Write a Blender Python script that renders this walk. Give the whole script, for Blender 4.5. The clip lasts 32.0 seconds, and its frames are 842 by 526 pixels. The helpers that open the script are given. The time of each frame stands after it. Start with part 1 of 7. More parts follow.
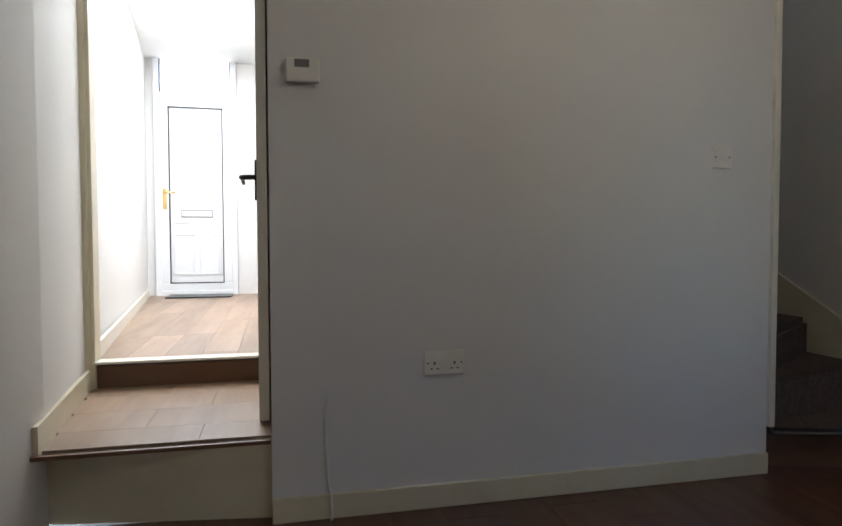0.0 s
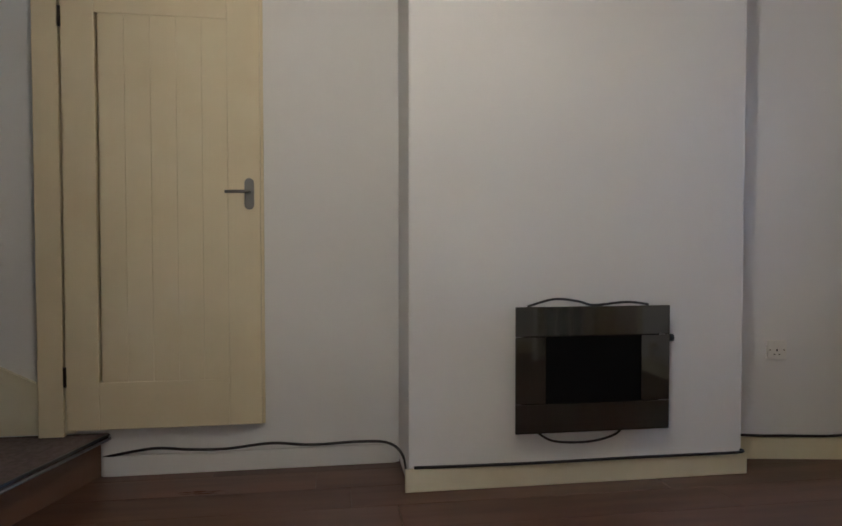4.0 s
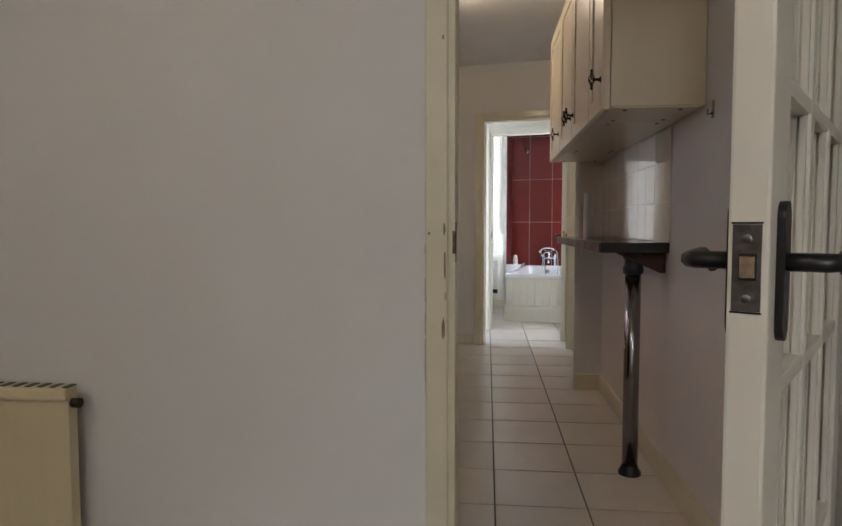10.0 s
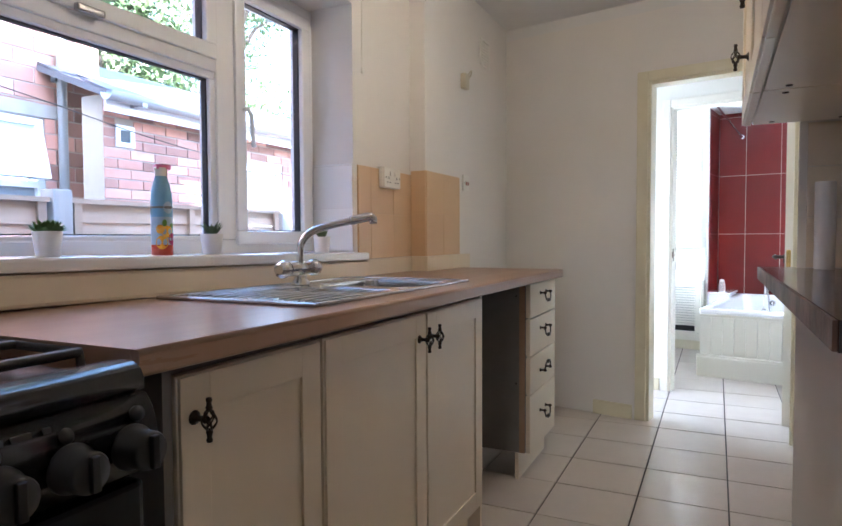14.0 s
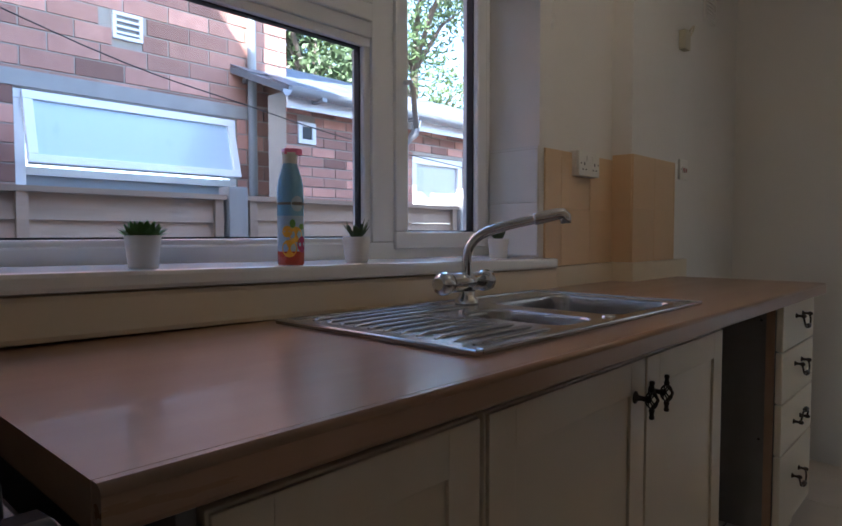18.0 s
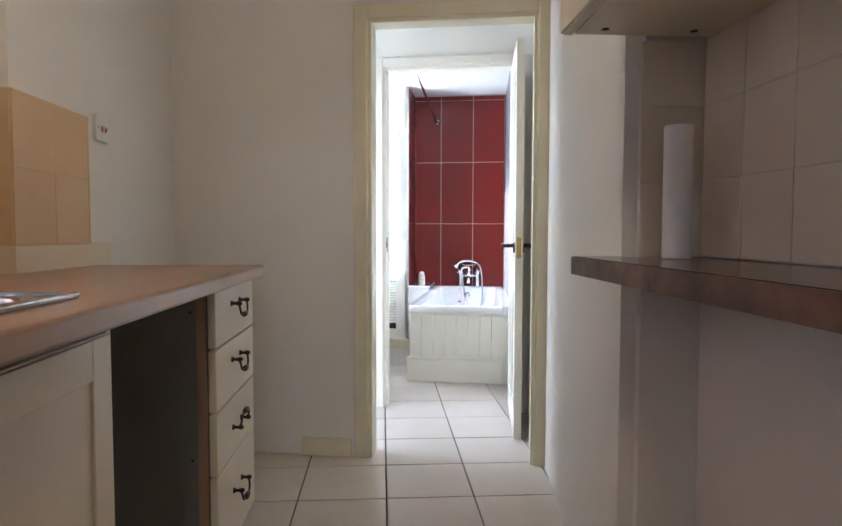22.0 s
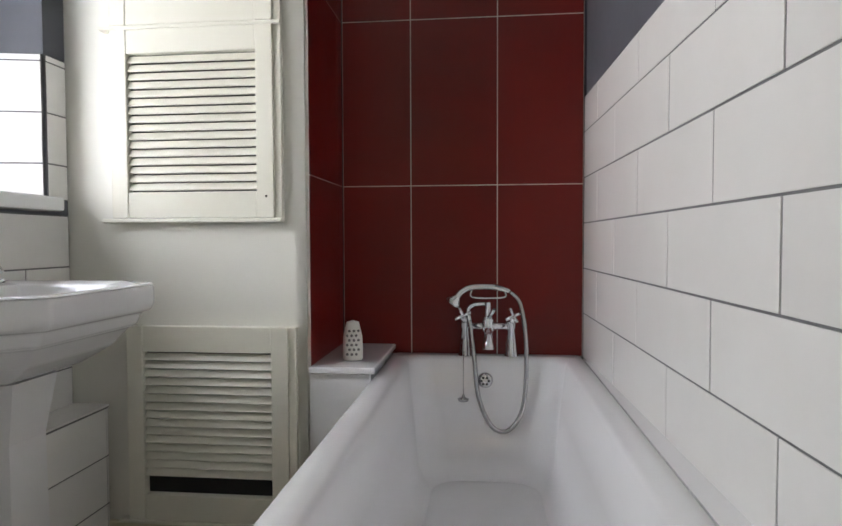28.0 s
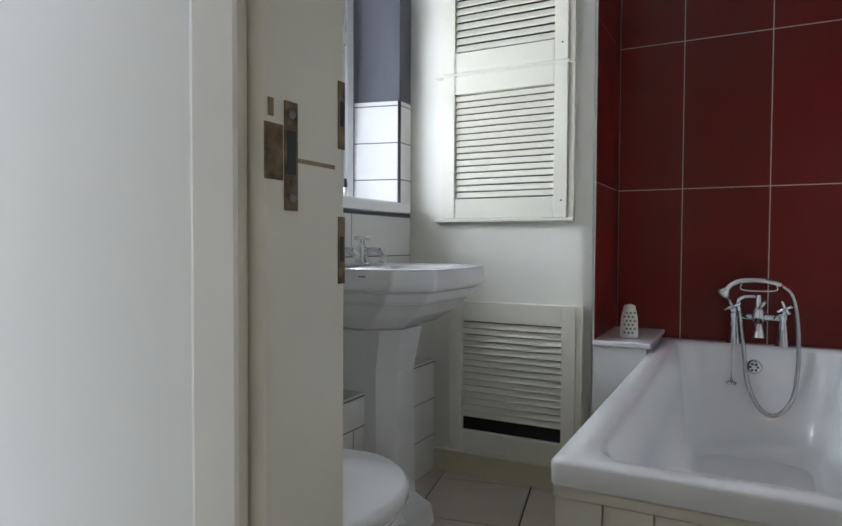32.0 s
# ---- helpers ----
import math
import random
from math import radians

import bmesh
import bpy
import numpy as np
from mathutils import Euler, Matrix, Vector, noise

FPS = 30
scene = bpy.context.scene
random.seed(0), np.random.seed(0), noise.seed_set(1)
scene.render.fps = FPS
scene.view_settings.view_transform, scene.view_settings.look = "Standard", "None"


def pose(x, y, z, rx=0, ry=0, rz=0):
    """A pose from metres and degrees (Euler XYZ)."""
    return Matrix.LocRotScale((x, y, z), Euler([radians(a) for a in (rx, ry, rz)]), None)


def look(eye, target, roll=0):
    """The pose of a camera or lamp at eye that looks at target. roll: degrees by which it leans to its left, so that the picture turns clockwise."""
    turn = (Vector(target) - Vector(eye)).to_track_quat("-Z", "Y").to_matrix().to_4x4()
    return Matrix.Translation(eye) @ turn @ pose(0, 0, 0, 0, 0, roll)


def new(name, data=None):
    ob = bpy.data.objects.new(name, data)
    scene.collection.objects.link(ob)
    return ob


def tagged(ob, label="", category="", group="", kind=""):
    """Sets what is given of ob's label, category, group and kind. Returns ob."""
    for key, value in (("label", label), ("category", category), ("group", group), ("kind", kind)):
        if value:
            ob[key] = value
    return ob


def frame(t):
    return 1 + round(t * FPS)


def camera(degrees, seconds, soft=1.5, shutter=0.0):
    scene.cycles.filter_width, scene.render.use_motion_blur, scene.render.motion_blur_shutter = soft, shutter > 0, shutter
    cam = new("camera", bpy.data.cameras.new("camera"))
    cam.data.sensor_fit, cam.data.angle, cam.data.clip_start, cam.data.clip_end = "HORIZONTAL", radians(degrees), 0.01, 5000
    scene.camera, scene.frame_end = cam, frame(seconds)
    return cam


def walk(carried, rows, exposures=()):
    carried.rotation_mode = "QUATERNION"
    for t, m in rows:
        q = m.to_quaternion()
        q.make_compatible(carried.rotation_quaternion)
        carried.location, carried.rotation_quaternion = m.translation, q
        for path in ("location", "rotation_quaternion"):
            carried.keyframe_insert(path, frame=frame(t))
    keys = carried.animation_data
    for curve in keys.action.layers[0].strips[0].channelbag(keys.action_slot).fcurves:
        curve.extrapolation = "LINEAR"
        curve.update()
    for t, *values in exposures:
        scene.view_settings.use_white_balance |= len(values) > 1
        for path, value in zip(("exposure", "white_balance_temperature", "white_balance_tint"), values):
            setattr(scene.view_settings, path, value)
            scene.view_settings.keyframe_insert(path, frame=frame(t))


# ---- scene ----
cam = camera(68.48, 32.0, soft=1.6)
PATH = [
    (0, (0.137, -1.369, 0.955), (-0.317, -3.316, 0.879), -0.12),
    (0.5, (0.096, -1.429, 0.959), (-0.396, -3.366, 0.883), -0.05),
    (1, (0.082, -1.490, 0.958), (-0.570, -3.379, 0.883), 0.02),
    (1.5, (0.035, -1.573, 0.948), (-0.831, -3.373, 0.864), 0.03),
    (2, (0.008, -1.725, 0.958), (-1.189, -3.326, 0.885), 0.07),
    (2.5, (-0.002, -1.896, 0.963), (-1.586, -3.115, 0.893), 0.03),
    (3, (0.014, -2.081, 0.962), (-1.872, -2.742, 0.889), -0.03),
    (3.5, (0.059, -2.192, 0.953), (-1.931, -2.387, 0.894), 0.02),
    (5.5, (0.140, -2.925, 0.987), (-1.174, -1.422, 0.881), 0.23),
    (6, (0.105, -2.969, 0.991), (-0.937, -1.266, 0.882), 0.35),
    (6.5, (0.082, -2.999, 0.987), (-0.681, -1.153, 0.884), 0.42),
    (7, (0.084, -3.005, 0.983), (-0.462, -1.084, 0.883), 0.33),
    (7.5, (0.086, -2.995, 0.987), (-0.315, -1.038, 0.884), 0.29),
    (8, (0.083, -2.915, 0.982), (-0.212, -0.940, 0.879), 0.31),
    (8.5, (0.090, -2.606, 0.973), (-0.181, -0.628, 0.861), 0.13),
    (9, (0.093, -2.247, 0.992), (-0.165, -0.267, 0.875), 0.06),
    (9.5, (0.082, -1.817, 1.014), (-0.158, 0.165, 0.896), 0.05),
    (10, (0.093, -1.392, 1.015), (-0.119, 0.593, 0.898), -0.08),
    (10.5, (0.090, -0.972, 1.000), (-0.090, 1.016, 0.886), -0.11),
    (11, (0.120, -0.637, 1.002), (0.012, 1.357, 0.891), -0.19),
    (11.5, (0.183, -0.346, 1.024), (0.110, 1.650, 0.915), -0.16),
    (12, (0.255, -0.117, 1.020), (0.189, 1.879, 0.918), -0.24),
    (12.5, (0.321, 0.040, 1.047), (0.236, 2.036, 0.950), -0.25),
    (13, (0.404, 0.157, 1.049), (0.185, 2.143, 0.955), -0.31),
    (13.5, (0.406, 0.215, 1.052), (-0.139, 2.138, 0.964), -0.37),
    (14, (0.403, 0.219, 1.053), (-0.459, 2.022, 0.971), -0.28),
    (14.5, (0.385, 0.210, 1.064), (-0.701, 1.887, 0.976), -0.17),
    (15, (0.387, 0.204, 1.068), (-0.856, 1.767, 0.975), -0.05),
    (15.5, (0.376, 0.210, 1.073), (-0.955, 1.699, 0.977), -0.10),
    (17.5, (0.194, 0.530, 1.062), (-1.220, 1.941, 0.964), -0.18),
    (18, (0.147, 0.634, 1.073), (-1.203, 2.107, 0.979), -0.08),
    (18.5, (0.092, 0.650, 1.077), (-1.048, 2.291, 0.986), 0.06),
    (19, (0.031, 0.630, 1.072), (-0.726, 2.479, 0.982), 0.13),
    (19.5, (0.010, 0.602, 1.075), (-0.390, 2.559, 0.986), 0.15),
    (20, (0.009, 0.585, 1.076), (-0.156, 2.576, 0.989), 0.15),
    (20.5, (0.005, 0.592, 1.078), (0.006, 2.590, 0.990), 0.13),
    (21, (0.018, 0.671, 1.065), (0.112, 2.666, 0.974), 0.04),
    (21.5, (0.075, 0.903, 1.051), (0.188, 2.897, 0.949), 0.04),
    (22, (0.111, 1.205, 1.006), (0.236, 3.198, 0.903), 0.11),
    (22.5, (0.143, 1.604, 0.967), (0.277, 3.596, 0.859), 0.11),
    (23, (0.189, 2.011, 0.980), (0.318, 4.003, 0.870), 0.04),
    (23.5, (0.198, 2.424, 0.978), (0.332, 4.417, 0.867), 0.08),
    (24, (0.227, 2.789, 0.962), (0.381, 4.780, 0.848), -0.20),
    (24.5, (0.279, 3.200, 0.981), (0.441, 5.190, 0.856), -0.10),
    (25, (0.319, 3.639, 0.958), (0.507, 5.627, 0.849), 0.09),
    (25.5, (0.381, 3.984, 0.977), (0.572, 5.971, 0.858), -0.11),
    (27.5, (0.501, 4.705, 0.932), (0.704, 6.693, 0.843), -0.25),
    (28, (0.495, 4.729, 0.891), (0.668, 6.720, 0.817), -0.21),
    (28.5, (0.484, 4.735, 0.839), (0.537, 6.733, 0.773), -0.21),
    (29, (0.488, 4.730, 0.825), (0.317, 6.722, 0.761), -0.17),
    (29.5, (0.488, 4.721, 0.830), (0.125, 6.686, 0.760), -0.05),
    (30, (0.501, 4.697, 0.827), (0.011, 6.635, 0.761), 0.00),
    (30.5, (0.511, 4.597, 0.827), (-0.012, 6.527, 0.773), 0.12),
    (31, (0.513, 4.457, 0.833), (-0.018, 6.384, 0.782), 0.18),
    (31.5, (0.472, 4.354, 0.841), (-0.060, 6.281, 0.788), 0.22),
    (32, (0.374, 4.294, 0.861), (-0.201, 6.208, 0.800), 0.25),
]
EXPOSE = [(0.0, 2.85, 5850, 10), (1.0, 2.85, 5900, 10), (2.0, 3.45, 5750, 10), (3.0, 4.05, 5750, 10), (6.0, 3.8, 5850, 10), (8.0, 3.9, 5850, 10), (9.5, 3.6, 6050, 11), (10.0, 3.6, 6150, 12), (11.0, 3.95, 6100, 14),
          (12.0, 4.6, 5750, 13), (13.0, 4.6, 5700, 12), (14.0, 4.45, 5500, 11), (15.0, 3.9, 5500, 10), (18.0, 2.9, 5500, 10), (19.0, 2.9, 5500, 10), (20.0, 3.95, 5600, 11), (21.0, 4.25, 5650, 11), (22.0, 4.2, 5750, 11),
          (23.0, 4.0, 6000, 11), (24.0, 3.4, 6250, 11), (25.0, 2.45, 6350, 10), (28.0, 2.3, 6900, 13), (30.0, 2.15, 6800, 12), (32.0, 2.15, 6350, 10)]
walk(cam, [(t, look(eye, target, roll)) for t, eye, target, roll in PATH], EXPOSE)

# ---- daylight ----
world = bpy.data.worlds.new("sky")
scene.world = world
world.use_nodes = True
wn = world.node_tree
sky = wn.nodes.new("ShaderNodeTexSky")
sky.sky_type = 'NISHITA'
sky.sun_disc = False
sky.sun_elevation, sky.sun_rotation = radians(43), radians(147)
back = wn.nodes["Background"]
wn.links.new(sky.outputs[0], back.inputs[0])
back.inputs[1].default_value = 0.15


def lamp(name, kind, m, energy, colour=(1, 1, 1), size=None, angle=None):
    data = bpy.data.lights.new(name, kind)
    data.energy, data.color = energy, colour
    if kind == 'AREA':
        data.shape, data.size, data.size_y = 'RECTANGLE', size[0], size[1]
    if kind == 'SUN':
        data.angle = radians(angle)
    if kind == 'POINT':
        data.shadow_soft_size = size
    ob = new(name, data)
    ob.matrix_basis = m
    return ob


lamp("sun", 'SUN', look((0, 0, 10), (-0.45, 0.7, 9.2)), 5.0, (1, 0.95, 0.88), angle=0.5)

# ---- the two frames of the plan: house (world) and the rear wing, turned by 11 degrees ----
BATH = pose(1.1955, 6.702, 0, 0, 0, -11) @ Matrix.Diagonal((1, 1, 0.972, 1))
I4 = Matrix.Identity(4)


# ---- material kit ----
def mat(name, colour, rough=0.6, metal=0.0, noise_scale=0.0, amount=0.0, dark=None, bump=0.0, bump_scale=60.0, coat=0.0,
        stretch=(1, 1, 1), random_amount=0.0, spec=0.5, stain=None, stain_scale=1.3, stain_at=(0.55, 0.75)):
    m = bpy.data.materials.new(name)
    m.use_nodes = True
    nt = m.node_tree
    p = nt.nodes["Principled BSDF"]
    p.inputs["Roughness"].default_value, p.inputs["Metallic"].default_value = rough, metal
    p.inputs["Coat Weight"].default_value = coat
    p.inputs["Specular IOR Level"].default_value = spec
    c = (*colour, 1)
    p.inputs["Base Color"].default_value = c
    tc = nt.nodes.new("ShaderNodeTexCoord")
    mp = nt.nodes.new("ShaderNodeMapping")
    mp.inputs["Scale"].default_value = stretch
    nt.links.new(tc.outputs["Object"], mp.inputs[0])
    out = None
    if noise_scale:
        n = nt.nodes.new("ShaderNodeTexNoise")
        n.inputs["Scale"].default_value, n.inputs["Detail"].default_value, n.inputs["Roughness"].default_value = noise_scale, 6, 0.6
        nt.links.new(mp.outputs[0], n.inputs[0])
        r = nt.nodes.new("ShaderNodeMapRange")
        r.inputs[1].default_value, r.inputs[2].default_value = 0.3, 0.7
        r.inputs[3].default_value, r.inputs[4].default_value = 0, amount
        nt.links.new(n.outputs[0], r.inputs[0])
        mx = nt.nodes.new("ShaderNodeMix")
        mx.data_type = 'RGBA'
        mx.inputs[6].default_value = c
        mx.inputs[7].default_value = (*(dark or tuple(v * 0.6 for v in colour)), 1)
        nt.links.new(r.outputs[0], mx.inputs[0])
        out = mx.outputs[2]
        rr = nt.nodes.new("ShaderNodeMapRange")
        rr.inputs[3].default_value, rr.inputs[4].default_value = max(rough - 0.08, 0.02), min(rough + 0.1, 1)
        nt.links.new(n.outputs[0], rr.inputs[0])
        nt.links.new(rr.outputs[0], p.inputs["Roughness"])
    if stain:
        n = nt.nodes.new("ShaderNodeTexNoise")
        n.inputs["Scale"].default_value, n.inputs["Detail"].default_value = stain_scale, 8
        nt.links.new(tc.outputs["Object"], n.inputs[0])
        r = nt.nodes.new("ShaderNodeMapRange")
        r.inputs[1].default_value, r.inputs[2].default_value = stain_at
        r.inputs[4].default_value = 0.75
        nt.links.new(n.outputs[0], r.inputs[0])
        mx = nt.nodes.new("ShaderNodeMix")
        mx.data_type = 'RGBA'
        mx.inputs[6].default_value, mx.inputs[7].default_value = c, (*stain, 1)
        if out:
            nt.links.new(out, mx.inputs[6])
        nt.links.new(r.outputs[0], mx.inputs[0])
        out = mx.outputs[2]
    if random_amount:
        oi = nt.nodes.new("ShaderNodeObjectInfo")
        sh = nt.nodes.new("ShaderNodeMath")
        sh.operation, sh.inputs[1].default_value = 'MULTIPLY', 37.0
        nt.links.new(oi.outputs["Random"], sh.inputs[0])
        nt.links.new(sh.outputs[0], mp.inputs["Location"])
        hs = nt.nodes.new("ShaderNodeHueSaturation")
        hs.inputs["Color"].default_value = c
        if out:
            nt.links.new(out, hs.inputs["Color"])
        r = nt.nodes.new("ShaderNodeMapRange")
        r.inputs[3].default_value, r.inputs[4].default_value = 1 - random_amount, 1 + random_amount
        nt.links.new(oi.outputs["Random"], r.inputs[0])
        nt.links.new(r.outputs[0], hs.inputs["Value"])
        out = hs.outputs[0]
    if out:
        nt.links.new(out, p.inputs["Base Color"])
    if bump:
        n = nt.nodes.new("ShaderNodeTexNoise")
        n.inputs["Scale"].default_value, n.inputs["Detail"].default_value = bump_scale, 5
        nt.links.new(mp.outputs[0], n.inputs[0])
        b = nt.nodes.new("ShaderNodeBump")
        b.inputs["Strength"].default_value, b.inputs["Distance"].default_value = bump, 0.004
        nt.links.new(n.outputs[0], b.inputs["Height"])
        nt.links.new(b.outputs[0], p.inputs["Normal"])
    return m


def glass_mat(name, tint=(1, 1, 1), rough=0.0):
    m = bpy.data.materials.new(name)
    m.use_nodes = True
    nt = m.node_tree
    nt.nodes.remove(nt.nodes["Principled BSDF"])
    tr, gl, mx, fr = (nt.nodes.new(k) for k in ("ShaderNodeBsdfTransparent", "ShaderNodeBsdfGlossy", "ShaderNodeMixShader", "ShaderNodeLayerWeight"))
    po, ma = nt.nodes.new("ShaderNodeMath"), nt.nodes.new("ShaderNodeMath")
    tr.inputs[0].default_value = (*tint, 1)
    gl.inputs["Roughness"].default_value = rough
    fr.inputs[0].default_value = 0.5
    po.operation, po.inputs[1].default_value = 'POWER', 5.0
    ma.operation, ma.inputs[1].default_value, ma.inputs[2].default_value = 'MULTIPLY_ADD', 0.9, 0.04
    for a, b in ((fr.outputs["Facing"], po.inputs[0]), (po.outputs[0], ma.inputs[0]), (ma.outputs[0], mx.inputs[0]), (tr.outputs[0], mx.inputs[1]), (gl.outputs[0], mx.inputs[2])):
        nt.links.new(a, b)
    nt.links.new(mx.outputs[0], nt.nodes["Material Output"].inputs[0])
    return m


def glow_mat(name, colour, strength):
    m = bpy.data.materials.new(name)
    m.use_nodes = True
    p = m.node_tree.nodes["Principled BSDF"]
    p.inputs["Base Color"].default_value = (*colour, 1)
    p.inputs["Emission Color"].default_value = (*colour, 1)
    p.inputs["Emission Strength"].default_value = strength
    return m


WHITE = mat("white_emulsion", (0.74, 0.73, 0.71), 0.75, noise_scale=2.2, amount=0.35, dark=(0.68, 0.665, 0.64), bump=0.25, bump_scale=24)
KWHITE = mat("kitchen_emulsion", (0.76, 0.73, 0.69), 0.7, noise_scale=2.0, amount=0.4, dark=(0.7, 0.66, 0.6), bump=0.25, bump_scale=20)
BWHITE = mat("bathroom_cream_paint", (0.80, 0.79, 0.72), 0.35, noise_scale=1.6, amount=0.4, dark=(0.75, 0.73, 0.64), bump=0.15, bump_scale=18)
CEIL = mat("ceiling_paint", (0.78, 0.77, 0.75), 0.8, noise_scale=1.5, amount=0.3, bump=0.15, bump_scale=30)
GREY = mat("dark_grey_paint", (0.10, 0.105, 0.125), 0.5, noise_scale=3, amount=0.3, bump=0.1)
CREAM = mat("old_cream_gloss", (0.72, 0.67, 0.50), 0.32, noise_scale=5, amount=0.5, dark=(0.62, 0.55, 0.37), bump=0.2, bump_scale=16, coat=0.15,
            stain=(0.5, 0.42, 0.28), stain_scale=3.0, stain_at=(0.62, 0.8))
CREAM_PALE = mat("pale_cream_gloss", (0.78, 0.75, 0.66), 0.42, noise_scale=4, amount=0.25, dark=(0.7, 0.66, 0.55), coat=0.04)
CUPBOARD = mat("yellowed_cream_door_paint", (0.74, 0.65, 0.45), 0.35, noise_scale=3, amount=0.6, dark=(0.66, 0.55, 0.34), bump=0.12, bump_scale=10, coat=0.1)
SHUTTER = mat("shutter_paint", (0.80, 0.78, 0.68), 0.3, noise_scale=5, amount=0.35, dark=(0.73, 0.7, 0.58), bump=0.1)
UPVC = mat("white_upvc", (0.82, 0.83, 0.84), 0.22, noise_scale=3, amount=0.2, coat=0.2)
GASKET = mat("black_gasket", (0.012, 0.012, 0.014), 0.5)
GLASS = glass_mat("window_glass")
DGLASS = glass_mat("door_glass", (0.96, 0.97, 0.96))
LAMINATE = mat("dark_laminate_floor", (0.13, 0.062, 0.038), 0.30, noise_scale=14, amount=0.8, dark=(0.06, 0.028, 0.018), stretch=(1, 0.09, 1), spec=0.4, bump=0.03, bump_scale=30,
               random_amount=0.14, coat=0.12)
HALLFLOOR = mat("oak_laminate_floor", (0.36, 0.25, 0.165), 0.35, noise_scale=8, amount=0.8, dark=(0.24, 0.155, 0.10), stretch=(1, 0.12, 1), random_amount=0.15, bump=0.08)
RISERWOOD = mat("stained_riser_wood", (0.17, 0.085, 0.045), 0.4, noise_scale=7, amount=0.7, stretch=(0.15, 1, 1), bump=0.1)
CARPET = mat("brown_carpet", (0.17, 0.13, 0.115), 0.95, noise_scale=40, amount=0.8, dark=(0.085, 0.065, 0.058), bump=0.9, bump_scale=260, spec=0.1)
FTILE = mat("cream_floor_tile", (0.60, 0.53, 0.46), 0.33, noise_scale=6, amount=0.5, dark=(0.52, 0.46, 0.40), bump=0.08, bump_scale=12, random_amount=0.05, coat=0.1)
GROUT = mat("dark_grout", (0.085, 0.075, 0.07), 0.9, noise_scale=30, amount=0.6, bump=0.3)
GROUTW = mat("pale_grout", (0.7, 0.67, 0.62), 0.9, noise_scale=30, amount=0.3)
GROUTG = mat("grey_grout", (0.16, 0.16, 0.165), 0.9, noise_scale=30, amount=0.4)
WORKTOP = mat("wood_print_worktop", (0.36, 0.225, 0.145), 0.3, noise_scale=6, amount=0.5, dark=(0.25, 0.14, 0.085), stretch=(1, 0.13, 1), coat=0.1)
BARTOP = mat("dark_wood_worktop", (0.075, 0.028, 0.016), 0.2, noise_scale=6, amount=0.8, dark=(0.026, 0.010, 0.008), stretch=(1, 0.12, 1), coat=0.3)
CHIPPED = mat("chipped_edge_board", (0.17, 0.085, 0.055), 0.5, noise_scale=14, amount=1.0, dark=(0.04, 0.018, 0.012), bump=0.5, bump_scale=40)
UNIT = mat("cream_cabinet_foil", (0.74, 0.65, 0.50), 0.36, noise_scale=3, amount=0.35, dark=(0.68, 0.58, 0.43), coat=0.08)
CARCASS = mat("grey_carcass_board", (0.20, 0.19, 0.18), 0.6, noise_scale=8, amount=0.4)
IRON = mat("bronzed_iron", (0.05, 0.038, 0.028), 0.38, 0.85, noise_scale=20, amount=0.6)
CHROME = mat("chrome", (0.72, 0.73, 0.75), 0.08, 1.0)
STEEL_LEG = mat("polished_steel_leg", (0.30, 0.30, 0.31), 0.16, 1.0)
STEEL = mat("brushed_steel", (0.50, 0.50, 0.51), 0.19, 1.0, noise_scale=18, amount=0.12, stretch=(1, 0.05, 1))
BLACKPL = mat("black_plastic", (0.012, 0.012, 0.013), 0.35)
ENAMEL = mat("black_enamel", (0.006, 0.006, 0.007), 0.22, coat=0.05, spec=0.35)
CASTIRON = mat("cast_iron", (0.014, 0.014, 0.015), 0.55, bump=0.3, bump_scale=120)
WTILE = mat("cream_wall_tile", (0.76, 0.67, 0.54), 0.10, noise_scale=4, amount=0.3, dark=(0.66, 0.55, 0.42), coat=0.3, random_amount=0.03)
OTILE = mat("peach_wall_tile", (0.68, 0.47, 0.27), 0.3, noise_scale=4, amount=0.4, dark=(0.62, 0.41, 0.22), coat=0.25, random_amount=0.04)
RED = mat("red_glazed_tile", (0.165, 0.011, 0.008), 0.32, noise_scale=5, amount=0.4, dark=(0.125, 0.008, 0.006), coat=0.06, spec=0.35, random_amount=0.05, bump=0.05, bump_scale=6)
METRO = mat("white_wall_tile", (0.80, 0.79, 0.765), 0.2, noise_scale=3, amount=0.2, coat=0.3, random_amount=0.02, bump=0.04, bump_scale=6)
RUSTY = mat("rusty_plate", (0.28, 0.20, 0.12), 0.5, 0.7, noise_scale=60, amount=1.0, dark=(0.07, 0.04, 0.025))
CERAMIC = mat("white_ceramic", (0.83, 0.83, 0.84), 0.08, coat=0.5, noise_scale=2, amount=0.15)
ACRYLIC = mat("white_bath_acrylic", (0.84, 0.84, 0.85), 0.14, coat=0.3, noise_scale=3, amount=0.12)
PLASTIC = mat("white_plastic", (0.80, 0.78, 0.72), 0.35, noise_scale=6, amount=0.2)
OLDPL = mat("yellowed_plastic", (0.66, 0.60, 0.46), 0.4, noise_scale=6, amount=0.4)
RADIATOR = mat("cream_radiator_enamel", (0.74, 0.64, 0.42), 0.32, noise_scale=4, amount=0.4, dark=(0.68, 0.57, 0.35), coat=0.15)
PIPE = mat("painted_pipe", (0.70, 0.64, 0.51), 0.4, noise_scale=14, amount=0.6, dark=(0.5, 0.42, 0.3), bump=0.3)
